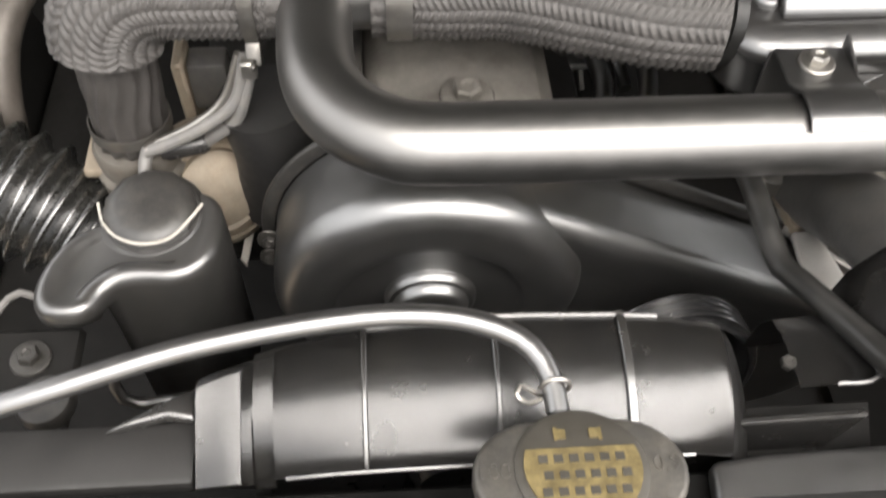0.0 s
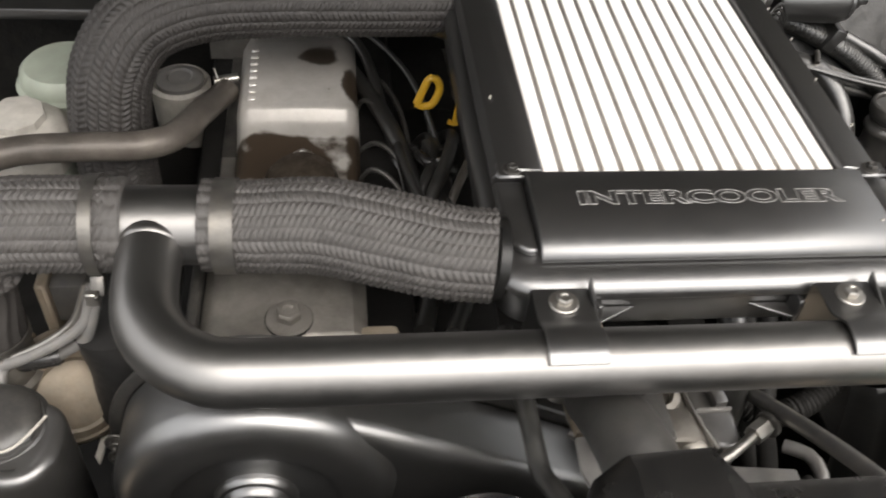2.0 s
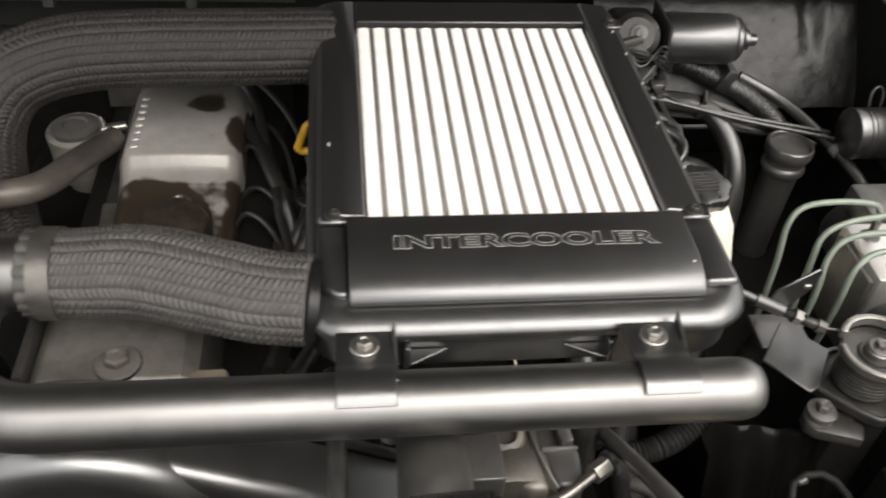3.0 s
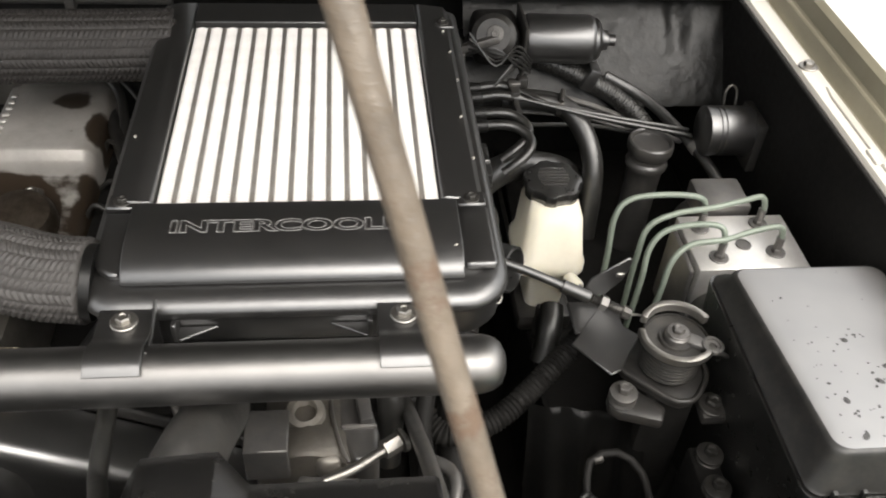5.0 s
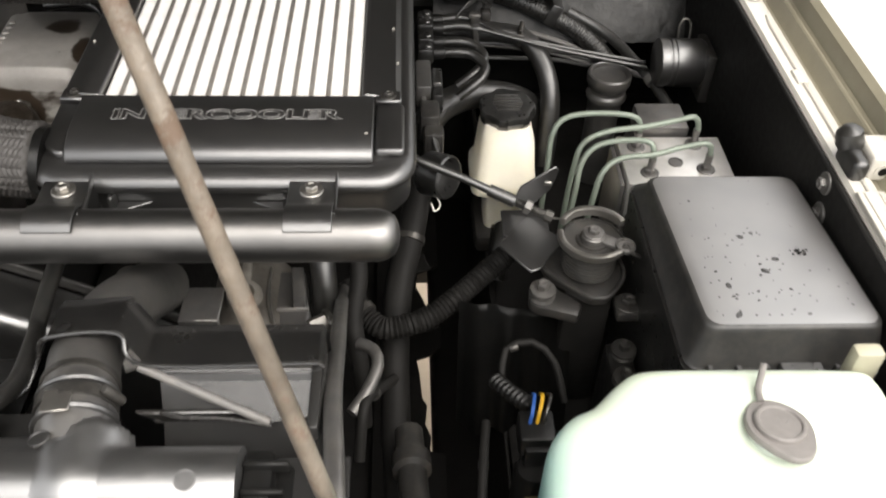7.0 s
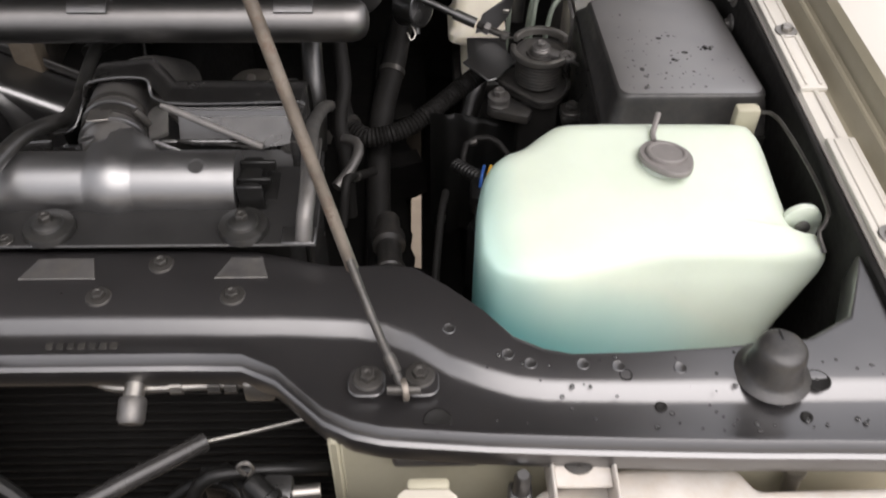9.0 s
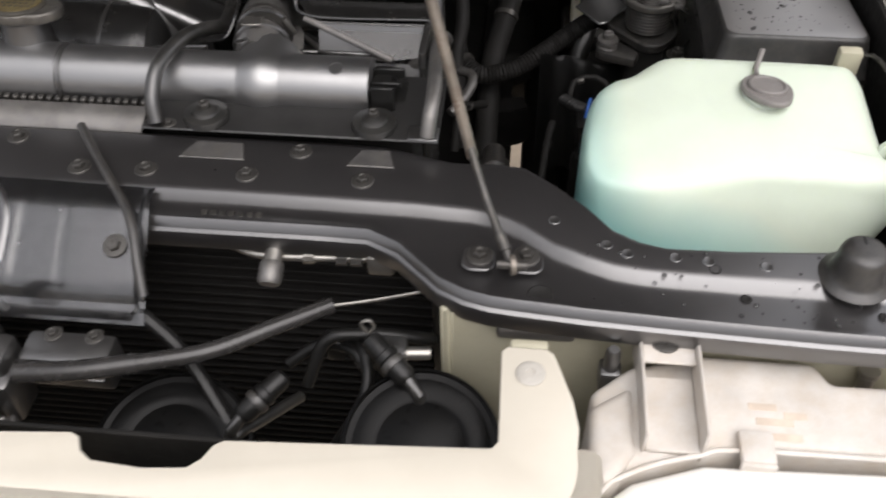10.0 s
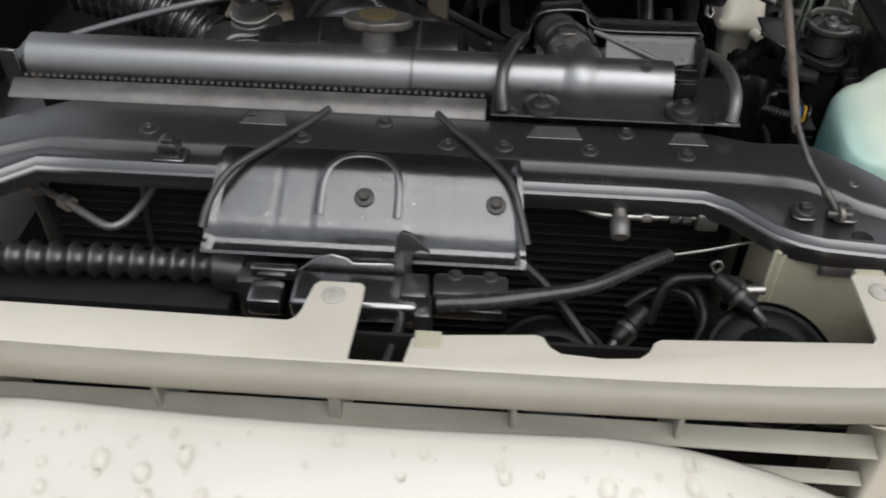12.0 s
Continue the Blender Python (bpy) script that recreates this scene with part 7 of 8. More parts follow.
part("wire_tail", tube([(0.51, 0.50, 0.945), (0.518, 0.492, 0.93), (0.512, 0.488, 0.925), (0.508, 0.494, 0.932)], 0.0012, 6, 0.003), ZINC, rcn)

# hoses low between engine and wing
LOW = (
    ("black corrugated hose low in the bay", [(0.425, 0.440, 0.87), (0.433, 0.413, 0.86), (0.446, 0.398, 0.855), (0.464, 0.389, 0.853), (0.502, 0.398, 0.858), (0.534, 0.418, 0.868), (0.577, 0.454, 0.882), (0.605, 0.480, 0.885), (0.63, 0.51, 0.86)], 0.0125, True),
    ("black rubber hose low in the bay", [(0.500, 0.58, 0.90), (0.488, 0.52, 0.865), (0.474, 0.46, 0.835), (0.470, 0.40, 0.80), (0.471, 0.33, 0.77), (0.474, 0.25, 0.74), (0.46, 0.16, 0.70)], 0.0155, False),
    ("thin black cable low in the bay", [(0.47, 0.32, 0.86), (0.455, 0.29, 0.88), (0.445, 0.26, 0.90), (0.44, 0.23, 0.86)], 0.005, False),
    ("thin black cable by the washer bottle", [(0.55, 0.24, 0.90), (0.545, 0.20, 0.91), (0.54, 0.15, 0.90), (0.535, 0.10, 0.86)], 0.004, False),
    ("thin black cable loop by the wing", [(0.57, 0.30, 0.88), (0.575, 0.325, 0.895), (0.60, 0.33, 0.90), (0.62, 0.315, 0.89), (0.63, 0.29, 0.86)], 0.0035, False))
for lab, pts, r, rib in LOW:
    low = thing("hose", pts[-1], lab, "hose", "low hoses")
    part("tube", tube(pts, r, 14, 0.0015 if rib else 0.01, ribbed(r, r * 0.18, 0.0045) if rib else None), DARK, low, angle=60)
    way_ = (Vector(pts[2]) - Vector(pts[1])).normalized()
    part("clamp_band", lathe([(r, -0.004), (r * 1.10, -0.0035), (r * 1.10, 0.0035), (r, 0.004)], Vector(pts[1]) + way_ * 0.008, way_, 20), BLACKBOLT, low, "blackened clamp band")
lp = thing("lower_pipe", (0.505, 0.16, 0.72), "black stepped metal pipe low in the bay", "pipe")
part("pipe", lathe([(0.014, 0), (0.014, 0.03), (0.019, 0.033), (0.019, 0.05), (0.014, 0.053), (0.014, 0.09), (0.017, 0.092), (0.017, 0.10), (0.015, 0.102), (0.015, 0.16), (0.012, 0.163), (0, 0.163)], (0.484, 0.30, 0.80), (0.05, -0.85, 0.15), 20), DUSTY, lp)
for x, y, z, w in ((0.492, 0.528, 0.70, 0.030), (0.49, 0.614, 0.72, 0.022)):
    part("pipe_bracket", joined(box(x - w, x + w, y - 0.014, y + 0.016, z - 0.004, z, 0.001, 1, turn=(0, 0, 18)), box(x - w, x - w + 0.004, y - 0.014, y + 0.016, z - 0.03, z, 0.001, 1)), DARK, lp)
sh2 = thing("inner_shelf", (0.70, 0.5, 0.84), "sooty black battery-side shelf panel under the actuator", "panel", kind="structure")
part("panel", prism([(0.585, 0.20), (0.862, 0.20), (0.862, 0.98), (0.60, 0.98), (0.59, 0.5)], 0.735, 0.745, "z", 0.002, 1), DARK, sh2)
part("panel_edge", prism([(0.580, 0.58), (0.588, 0.58), (0.592, 0.745), (0.585, 0.745)], 0.20, 0.98, "y", 0.001, 1), DARK, sh2)
part("bolt_rail", box(0.676, 0.702, 0.262, 0.352, 0.745, 0.872, 0.004), DARK, sh2)
for x, y in ((0.692, 0.338), (0.688, 0.304), (0.689, 0.276)):
    part("stacked_washer", lathe([(0.0125, 0), (0.0125, 0.002), (0.0105, 0.003), (0.0105, 0.0045), (0.0125, 0.0055), (0.0125, 0.0075), (0.0100, 0.0085), (0, 0.0085)], (x, y, 0.872), seg=20), BLACKBOLT, sh2)
    bolt(sh2, (x, y, 0.8805), 0.012, material=BLACKBOLT, washer=False)
fold = thing("splash_sheet", (0.58, 0.39, 0.745), "wrinkled black rubber splash sheet hanging below the actuator", "splash sheet")
fs = bmesh.new()
rows_ = []
for i in range(41):
    u = i / 40
    row = []
    for j in range(13):
        v = j / 12
        rip = 0.006 * math.sin(9 * u + 3 * v) * v + 0.004 * math.sin(23 * u + 1.0) * (0.3 + v)
        row.append(fs.verts.new((0.535 + 0.115 * u, 0.398 - 0.012 * math.sin(math.pi * u) - 0.052 * v + rip, 0.882 + 0.006 * math.sin(5 * u) - 0.137 * v ** 1.2)))
    rows_.append(row)
for a, b in zip(rows_, rows_[1:]):
    for k in range(12):
        fs.faces.new((a[k], b[k], b[k + 1], a[k + 1]))
bmesh.ops.solidify(fs, geom=fs.faces[:], thickness=0.002)
part("sheet", fs, NOIR, fold, angle=60)
pg = thing("wire_plug", (0.59, 0.21, 0.90), "black wiring plug with blue and yellow wires", "connector")
part("plug", joined(box(0.575, 0.605, 0.205, 0.236, 0.900, 0.924, 0.003), box(0.579, 0.601, 0.200, 0.208, 0.890, 0.915, 0.002)), NOIR, pg)
for k, m_ in enumerate((BLUE, YELLOW, RUBBER)):
    part("wire", tube([(0.584 + 0.006 * k, 0.222, 0.922), (0.586 + 0.006 * k, 0.227, 0.934), (0.589 + 0.007 * k, 0.242, 0.934), (0.591 + 0.006 * k, 0.256, 0.918)], 0.0017, 8, 0.004), m_, pg)
part("spring_guard", tube([(0.562, 0.290, 0.895), (0.572, 0.272, 0.902), (0.588, 0.250, 0.910)], 0.008, 12, 0.0012, ribbed(0.0085, 0.003, 0.006)), NOIR, pg, angle=180)

wp = thing("washer_pump", (0.588, 0.195, 0.80), "black cylindrical washer pump with a faded yellow label", "washer pump")
part("body", lathe([(0.012, 0), (0.0165, 0.003), (0.0165, 0.085), (0.014, 0.092), (0, 0.093)], (0.588, 0.200, 0.80), (0, 0, 1), 28), NOIR, wp)
for k in range(3):
    part("label_line", box(0.580, 0.594 + 0.002 * (k % 2), 0.1826, 0.1835, 0.852 + 0.009 * k, 0.856 + 0.009 * k, 0.0002, 1), GOLDMARK, wp, "faded yellow label line")

# compressor and pump side of the engine
cm = thing("injection_pump", (0.35, 0.33, 0.85), "grey cast injection pump with steel unions", "pump")
part("body", lathe([(0.0, 0.0), (0.040, 0.002), (0.043, 0.006), (0.043, 0.030), (0.040, 0.034), (0.040, 0.10), (0.0, 0.10)], (0.335, 0.315, 0.895), (0, 1, 0), 32), DULLCAST, cm)
part("cast_arm", prism([(0.318, 0.402), (0.345, 0.402), (0.349, 0.360), (0.357, 0.325), (0.364, 0.312), (0.346, 0.310), (0.335, 0.325), (0.319, 0.360)], 0.905, 0.932, "z", 0.006, 3), PUMPCAST, cm, "pale worn cast arm")
part("arm_ridge", prism([(0.326, 0.402), (0.336, 0.402), (0.337, 0.368), (0.327, 0.366)], 0.931, 0.938, "z", 0.003, 2), PUMPCAST, cm)
part("front_column", lathe([(0.017, 0), (0.017, 0.022), (0.0155, 0.026), (0.0105, 0.027), (0.0090, 0.024), (0.0090, 0.014), (0, 0.014)], (0.3325, 0.362, 0.914), (0, -0.15, 1), 28), PUMPCAST, cm, "hollow cast boss")
bolt(cm, (0.3325, 0.360, 0.929), 0.008, material=BLACKBOLT, washer=False)
part("gasket_edge", tube([(0.3525, 0.400, 0.930), (0.3545, 0.362, 0.932), (0.3610, 0.330, 0.932), (0.3680, 0.312, 0.930)], 0.0018, 8), ZINC, cm, "bright steel gasket edge")
part("solenoid", prism([(0.357, 0.402), (0.386, 0.402), (0.388, 0.372), (0.394, 0.345), (0.393, 0.318), (0.372, 0.316), (0.362, 0.340), (0.358, 0.365)], 0.885, 0.925, "z", 0.005, 3), GREYPLAS, cm, "dark grey solenoid block")
part("solenoid_step", prism([(0.372, 0.398), (0.384, 0.398), (0.389, 0.352), (0.378, 0.350)], 0.924, 0.934, "z", 0.002, 2), GREYPLAS, cm)
part("solenoid_line", box(0.362, 0.392, 0.348, 0.3515, 0.924, 0.9285, 0.001, 1), WIRE, cm)
part("bracket", joined(box(0.288, 0.322, 0.30, 0.306, 0.93, 0.965, 0.001, 1), box(0.288, 0.322, 0.30, 0.34, 0.963, 0.967, 0.001, 1)), GREYMETAL, cm)
part("banjo", tube([(0.3480, 0.2925, 0.935), (0.372, 0.3030, 0.935), (0.398, 0.320, 0.935)], 0.0042, 12), ZINC, cm, "pale steel pipe")
part("hex_union", tube([(0.396, 0.319, 0.935), (0.411, 0.3285, 0.935)], 0.0080, 6), ZINC, cm)
part("union_collar", lathe([(0.0085, 0), (0.0105, 0.001), (0.0105, 0.005), (0.0085, 0.006)], (0.409, 0.327, 0.935), (0.86, 0.5, 0), 20), BLACKBOLT, cm)
part("cross_plate", box(0.345, 0.420, 0.262, 0.296, 0.905, 0.912, 0.002, 1), DULLBLACK, cm, "dull black cross plate")
part("clip_block", joined(box(0.388, 0.414, 0.246, 0.262, 0.925, 0.936, 0.002), box(0.393, 0.411, 0.242, 0.247, 0.922, 0.933, 0.001, 1)), GREYMETAL, cm)
bolt(cm, (0.410, 0.236, 0.932), 0.011, material=ZINC, washer=False)
part("loop_pipe", tube([(0.438, 0.330, 0.90), (0.452, 0.318, 0.905), (0.456, 0.300, 0.905), (0.447, 0.275, 0.90), (0.434, 0.255, 0.895)], 0.0058, 12), GREYMETAL, cm)
fl2 = thing("fuel_line", (0.37, 0.33, 0.85), "bright steel fuel pipe with a hexagon union", "pipe")
part("pipe", tube([(0.32, 0.30, 0.905), (0.345, 0.325, 0.885), (0.375, 0.365, 0.868), (0.40, 0.398, 0.846)], 0.0048, 12), GREYMETAL, fl2)
part("union", tube([(0.395, 0.392, 0.850), (0.408, 0.408, 0.838)], 0.0095, 6), ZINC, fl2)
vt = thing("steel_tube", (0.43, 0.2, 0.95), "long black steel tube from engine to radiator side", "pipe")
part("tube", tube([(0.417, 0.44, 0.86), (0.422, 0.35, 0.93), (0.428, 0.25, 1.0), (0.432, 0.16, 1.05), (0.437, 0.10, 1.072), (0.440, 0.055, 1.076), (0.4385, 0.03, 1.066), (0.437, 0.024, 1.052)], 0.0065, 14, 0.008), GREYMETAL, vt)
part("foot", box(0.420, 0.446, 0.020, 0.038, 1.0486, 1.0515, 0.001, 1), BLACK, vt)
vh = thing("vertical_hose", (0.40, 0.36, 0.88), "black rubber hose rising beside the pump", "hose")
part("hose", tube([(0.40, 0.43, 0.98), (0.402, 0.40, 0.955), (0.405, 0.375, 0.92), (0.402, 0.36, 0.86)], 0.012, 16), RUBBER, vh)
part("hose", tube([(0.432, 0.42, 0.97), (0.437, 0.39, 0.93), (0.432, 0.36, 0.90), (0.438, 0.33, 0.86), (0.44, 0.31, 0.80)], 0.0085, 16), DARK, vh)
pv = thing("water_pump_cover", (0.36, 0.22, 0.9), "dull grey pressed cover behind the shroud", "cover")
part("plate", prism([(0.30, 0.235), (0.42, 0.235), (0.42, 0.29), (0.33, 0.30)], 0.93, 0.934, "z", 0.001, 1), GREYMETAL, pv)
part("drain_hose", tube([(0.300, 0.180, 0.996), (0.325, 0.1785, 1.000), (0.345, 0.1775, 1.000), (0.383, 0.170, 0.998)], 0.0038, 10), WIRE, pv)
part("rib", tube([(0.245, 0.31, 0.965), (0.30, 0.27, 0.955), (0.38, 0.22, 0.945)], 0.003, 8), GREYMETAL, pv)

# ---- screen washer bottle ----
wt = thing("washer_bottle", (0.71, 0.09, 0.78), "pale translucent washer bottle part filled with green fluid", "washer bottle")
PLAN = [(0.66, 0.001), (0.620, 0.003), (0.600, 0.008), (0.582, 0.020), (0.571, 0.050), (0.572, 0.100), (0.580, 0.142), (0.596, 0.164), (0.615, 0.174), (0.632, 0.190), (0.648, 0.202), (0.672, 0.206), (0.74, 0.206), (0.80, 0.205), (0.824, 0.202), (0.834, 0.190), (0.838, 0.165), (0.838, 0.100), (0.836, 0.080), (0.840, 0.073), (0.854, 0.068), (0.860, 0.056), (0.857, 0.026), (0.842, 0.010), (0.815, 0.003), (0.77, 0.001), (0.71, 0.001)]
tb_ = bmesh.new()
prev = None


def shrink(pts, d):
    out = []
    n = len(pts)
    for i in range(n):
        a, b, c = Vector(pts[i - 1]), Vector(pts[i]), Vector(pts[(i + 1) % n])
        e1, e2 = (b - a).normalized(), (c - b).normalized()
        nrm = Vector((e1.y + e2.y, -(e1.x + e2.x))).normalized()
        out.append(tuple(b + nrm * d))
    return out


def refine(pts, k=4):
    n, out = len(pts), []
    for i in range(n):
        a, b, c, d = (Vector(pts[(i + j) % n]) for j in (-1, 0, 1, 2))
        for q in range(k):
            t = q / k
            out.append(tuple(0.5 * (2 * b + (c - a) * t + (2 * a - 5 * b + 4 * c - d) * t * t + (3 * b - a - 3 * c + d) * t ** 3)))
    return out


def fall(y):
    """How far the top slopes away towards the front."""
    return max(0.0, min(1.0, (0.075 - y) / 0.07)) ** 1.3


def lean(x, y, z):
    """The front wall leans back towards the top, most on the wing side; the wing side draws in below."""
    up = max(0.0, min(1.0, (z - 0.89) / 0.115))
    back = 0.034 * up * max(0.0, min(1.0, (0.055 - y) / 0.05)) * (0.45 + 0.55 * max(0.0, min(1.0, (x - 0.64) / 0.08)))
    side = 0.45 * max(0.0, 1.0 - z) * max(0.0, min(1.0, (x - 0.80) / 0.05))
    return x - min(side, 0.05), y + back


PL = refine(PLAN)
for d, z in ((0.012, 0.785), (0.003, 0.79), (0.0, 0.80), (0.0, 0.89), (0.0, 0.93), (0.0, 0.965), (0.0, 0.994), (0.0010, 1.003), (0.0035, 1.0095), (0.0075, 1.0145)):
    ring = []
    for x, y in shrink(PL, d):
        ring.append(tb_.verts.new((*lean(x, y, z), z + (0.007 * max(0.0, min(1.0, (y - 0.12) / 0.07)) - 0.010 * fall(y)) * max(0.0, min(1.0, (z - 0.90) / 0.08)))))
    if prev:
        for q in range(len(ring)):
            j = (q + 1) % len(ring)
            tb_.faces.new((prev[q], prev[j], ring[j], ring[q]))
    else:
        tb_.faces.new(ring)
    prev = rim_ = ring
cx_, cy_ = 0.705, 0.09
for f, zt in ((0.955, 1.0180), (0.90, 1.0210), (0.82, 1.0230), (0.6, 1.0238), (0.3, 1.0243), (0.04, 1.0245)):
    ring = []
    for v in rim_:
        x, y, z = v.co
        y2 = cy_ + (y - cy_) * f
        ring.append(tb_.verts.new((cx_ + (x - cx_) * f, y2, zt + 0.007 * max(0.0, min(1.0, (y2 - 0.12) / 0.07)) - 0.010 * fall(y2 - 0.03))))
    for q in range(len(ring)):
        j = (q + 1) % len(ring)
        tb_.faces.new((prev[q], prev[j], ring[j], ring[q]))
    prev = ring
tb_.faces.new(prev)
part("tank", tb_, WASHER, wt, angle=75)
part("mounting_lug", joined(box(0.826, 0.862, 0.080, 0.086, 0.97, 1.010, 0.0028, 2), lathe([(0.0165, 0), (0.0165, 0.005), (0.0145, 0.006), (0, 0.006)], (0.845, 0.086, 1.010), (0, -1, 0), 24)), WASHER, wt)
part("lug_bolt", lathe([(0.0062, 0), (0.0062, 0.003), (0.004, 0.004), (0, 0.004)], (0.846, 0.080, 1.006), (0, -1, 0.1), 14), GREYMETAL, wt)

wc = part("filler_cap", lathe([(0.022, 0.0), (0.0235, 0.0015), (0.0235, 0.0045), (0.0225, 0.006), (0, 0.006)], (0.7376, 0.1408, 1.0275), (0.05, 0.16, 1), 48, lambda a: 1 + 0.36 * max(0.0, math.cos(a + 1.35)) ** 5 + 0.10 * max(0.0, math.cos(a - 1.9)) ** 6), CAPRUBBER, wt, "grey rubber filler cap with pull tab")
part("raised_disc", lathe([(0.0185, 0.0055), (0.0180, 0.0085), (0.0168, 0.0095), (0.0150, 0.0095), (0.0140, 0.0082), (0, 0.0082)], (0.7376, 0.1408, 1.0275), (0.05, 0.16, 1), 40), CAPRUBBER, wc)
part("neck", lathe([(0.022, 0), (0.021, 0.008), (0.020, 0.009)], (0.7376, 0.1408, 1.0190)), WASHER, wc)
part("tab", tube([(0.7316, 0.163, 1.031), (0.7320, 0.172, 1.032), (0.7350, 0.180, 1.036), (0.738, 0.188, 1.043)], 0.0026, 8, 0.004), CAPRUBBER, wc)
mk = bmesh.new()
for k in (-1, 0, 1):
    join(mk, tube([(0.7376, 0.134, 1.0352), (0.7376 + 0.005 * k, 0.1425, 1.0352), (0.7376 + 0.008 * k, 0.148 - 0.003 * abs(k), 1.0342)], 0.0006, 6))
join(mk, tube([(0.730, 0.1345, 1.0352), (0.7376, 0.1325, 1.0354), (0.745, 0.1345, 1.0352)], 0.0007, 6))
part("spray_mark", mk, WIRE, wc)
wbk = thing("wing_wire", (0.85, 0.1, 0.98), "bent black wire stay along the wing", "wire")
part("wire", tube([(0.835, 0.205, 1.03), (0.848, 0.19, 1.035), (0.856, 0.12, 1.035), (0.858, 0.07, 1.03), (0.850, 0.06, 1.02), (0.853, 0.045, 1.01)], 0.002, 8, 0.006), BLACKBOLT, wbk)
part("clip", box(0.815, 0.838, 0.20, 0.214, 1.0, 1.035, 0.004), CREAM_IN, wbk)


# ---- nose of the vehicle: latch, condenser, horns, grille, lamps ----
cond = thing("condenser", (0.1, -0.03, 0.55), "black finned air conditioning condenser behind the grille", "condenser")
part("backing", box(-0.29, 0.455, -0.030, -0.012, 0.55, 1.005, 0.002, 1), DARK, cond)
slat = finish(box(-0.3725, 0.3725, -0.004, 0.004, -0.0014, 0.0014, 0.0005, 1), 30)
slat.materials.append(DARK)
for k in range(34):
    o = new("cooling_tube", slat)
    o.location = Vector((0.0825, -0.032, 0.56 + 0.0130 * k)) - cond.location
    o.parent = cond
part("frame_rail", box(-0.30, -0.285, -0.045, -0.01, 0.55, 1.01, 0.003), BLACK, cond)
part("frame_rail", box(0.445, 0.46, -0.045, -0.01, 0.55, 1.01, 0.003), BLACK, cond)
part("frame_rail", tube([(-0.118, -0.040, 1.005), (-0.15, -0.044, 1.003), (-0.168, -0.05, 0.99), (-0.175, -0.055, 0.90)], 0.003, 8), BLACK, cond)

acl = thing("refrigerant_line", (0.34, -0.07, 0.98), "steel refrigerant line with capped service valve", "pipe")
part("line", tube([(0.235, -0.052, 1.006), (0.262, -0.056, 1.004), (0.290, -0.068, 1.001), (0.318, -0.074, 1.000), (0.40, -0.070, 1.0), (0.445, -0.068, 1.0)], 0.0035, 10, 0.006), ZINC, acl)
part("service_cap", lathe([(0.0085, 0), (0.0098, 0.002), (0.0098, 0.016), (0.008, 0.019), (0, 0.019)], (0.322, -0.084, 1.004), (0.0, -0.75, -0.35), 18), GREYMETAL, acl, "ridged service valve cap")
part("valve_body", tube([(0.322, -0.066, 1.008), (0.322, -0.086, 1.003)], 0.0075, 12), ZINC, acl)
for x in (0.345, 0.372, 0.384):
    part("fitting", tube([(x, -0.072, 1.0), (x + 0.009, -0.0715, 1.0)], 0.0062, 8), ZINC if x < 0.36 else BLACKBOLT, acl)
part("end_block", box(0.398, 0.420, -0.080, -0.062, 0.990, 1.010, 0.003), ZINC, acl)
acl2 = thing("refrigerant_line", (-0.24, -0.06, 0.96), "bright aluminium refrigerant line with couplings", "pipe")
part("line", tube([(-0.34, -0.015, 0.975), (-0.29, -0.040, 0.972), (-0.245, -0.066, 0.970), (-0.205, -0.090, 0.968), (-0.188, -0.094, 0.968), (-0.175, -0.080, 0.970), (-0.165, -0.05, 0.975), (-0.158, -0.03, 0.985)], 0.0045, 12, 0.005), GREYMETAL, acl2)
part("coupling", tube([(-0.335, -0.018, 0.975), (-0.302, -0.034, 0.9725)], 0.0095, 10), ZINC, acl2)
part("coupling", tube([(-0.300, -0.035, 0.9725), (-0.285, -0.043, 0.972)], 0.0120, 6), GREYMETAL, acl2)
part("coupling", tube([(-0.255, -0.060, 0.970), (-0.243, -0.067, 0.970)], 0.0085, 8), ZINC, acl2)

lt = thing("latch_panel", (0.075, -0.09, 0.98), "glossy black pressed steel hood latch panel", "latch panel")
PW = [-0.083, -0.078, -0.072, -0.069, -0.023, -0.020, -0.016, -0.012, -0.009, 0.019, 0.022, 0.026, 0.029, 0.113, 0.116, 0.120, 0.123, 0.152, 0.155, 0.159, 0.163, 0.166, 0.219, 0.222, 0.227, 0.232]
pm = bmesh.new()
prev = None
for i, x in enumerate(PW):
    t = abs(x - 0.0745) / 0.158
    out = 0.004 if x < -0.077 or x > 0.226 else 0.0
    groove = -0.0007 if x in (-0.016, 0.159) else (0.0010 if 0.025 < x < 0.117 else 0.0)
    g = groove + out
    prof = [(-0.040 - 0.004 * t, 1.0400), (-0.056, 1.0386 + g), (-0.066, 1.0362 + g), (-0.0715, 1.0336 + g), (-0.077, 1.0306 + g), (-0.094, 1.0213 + g), (-0.112, 1.0115 + g), (-0.1180, 1.0082 + g), (-0.1225, 1.0040 + g), (-0.1260, 0.9985 + out), (-0.1290, 0.9935 + out), (-0.1330, 0.9905 + out), (-0.1370, 0.9893 + out), (-0.1420, 0.9890), (-0.1440, 0.9865)]
    ring = [pm.verts.new((x + (0.010 * (1 if x > 0.07 else -1) * t * (y + 0.15) / -0.1), y, z)) for y, z in prof]
    if prev:
        for k in range(len(ring) - 1):
            pm.faces.new((prev[k], prev[k + 1], ring[k + 1], ring[k]))
    prev = ring
bmesh.ops.solidify(pm, geom=pm.faces[:], thickness=0.002)
part("panel", pm, GLOSS, lt, angle=20)
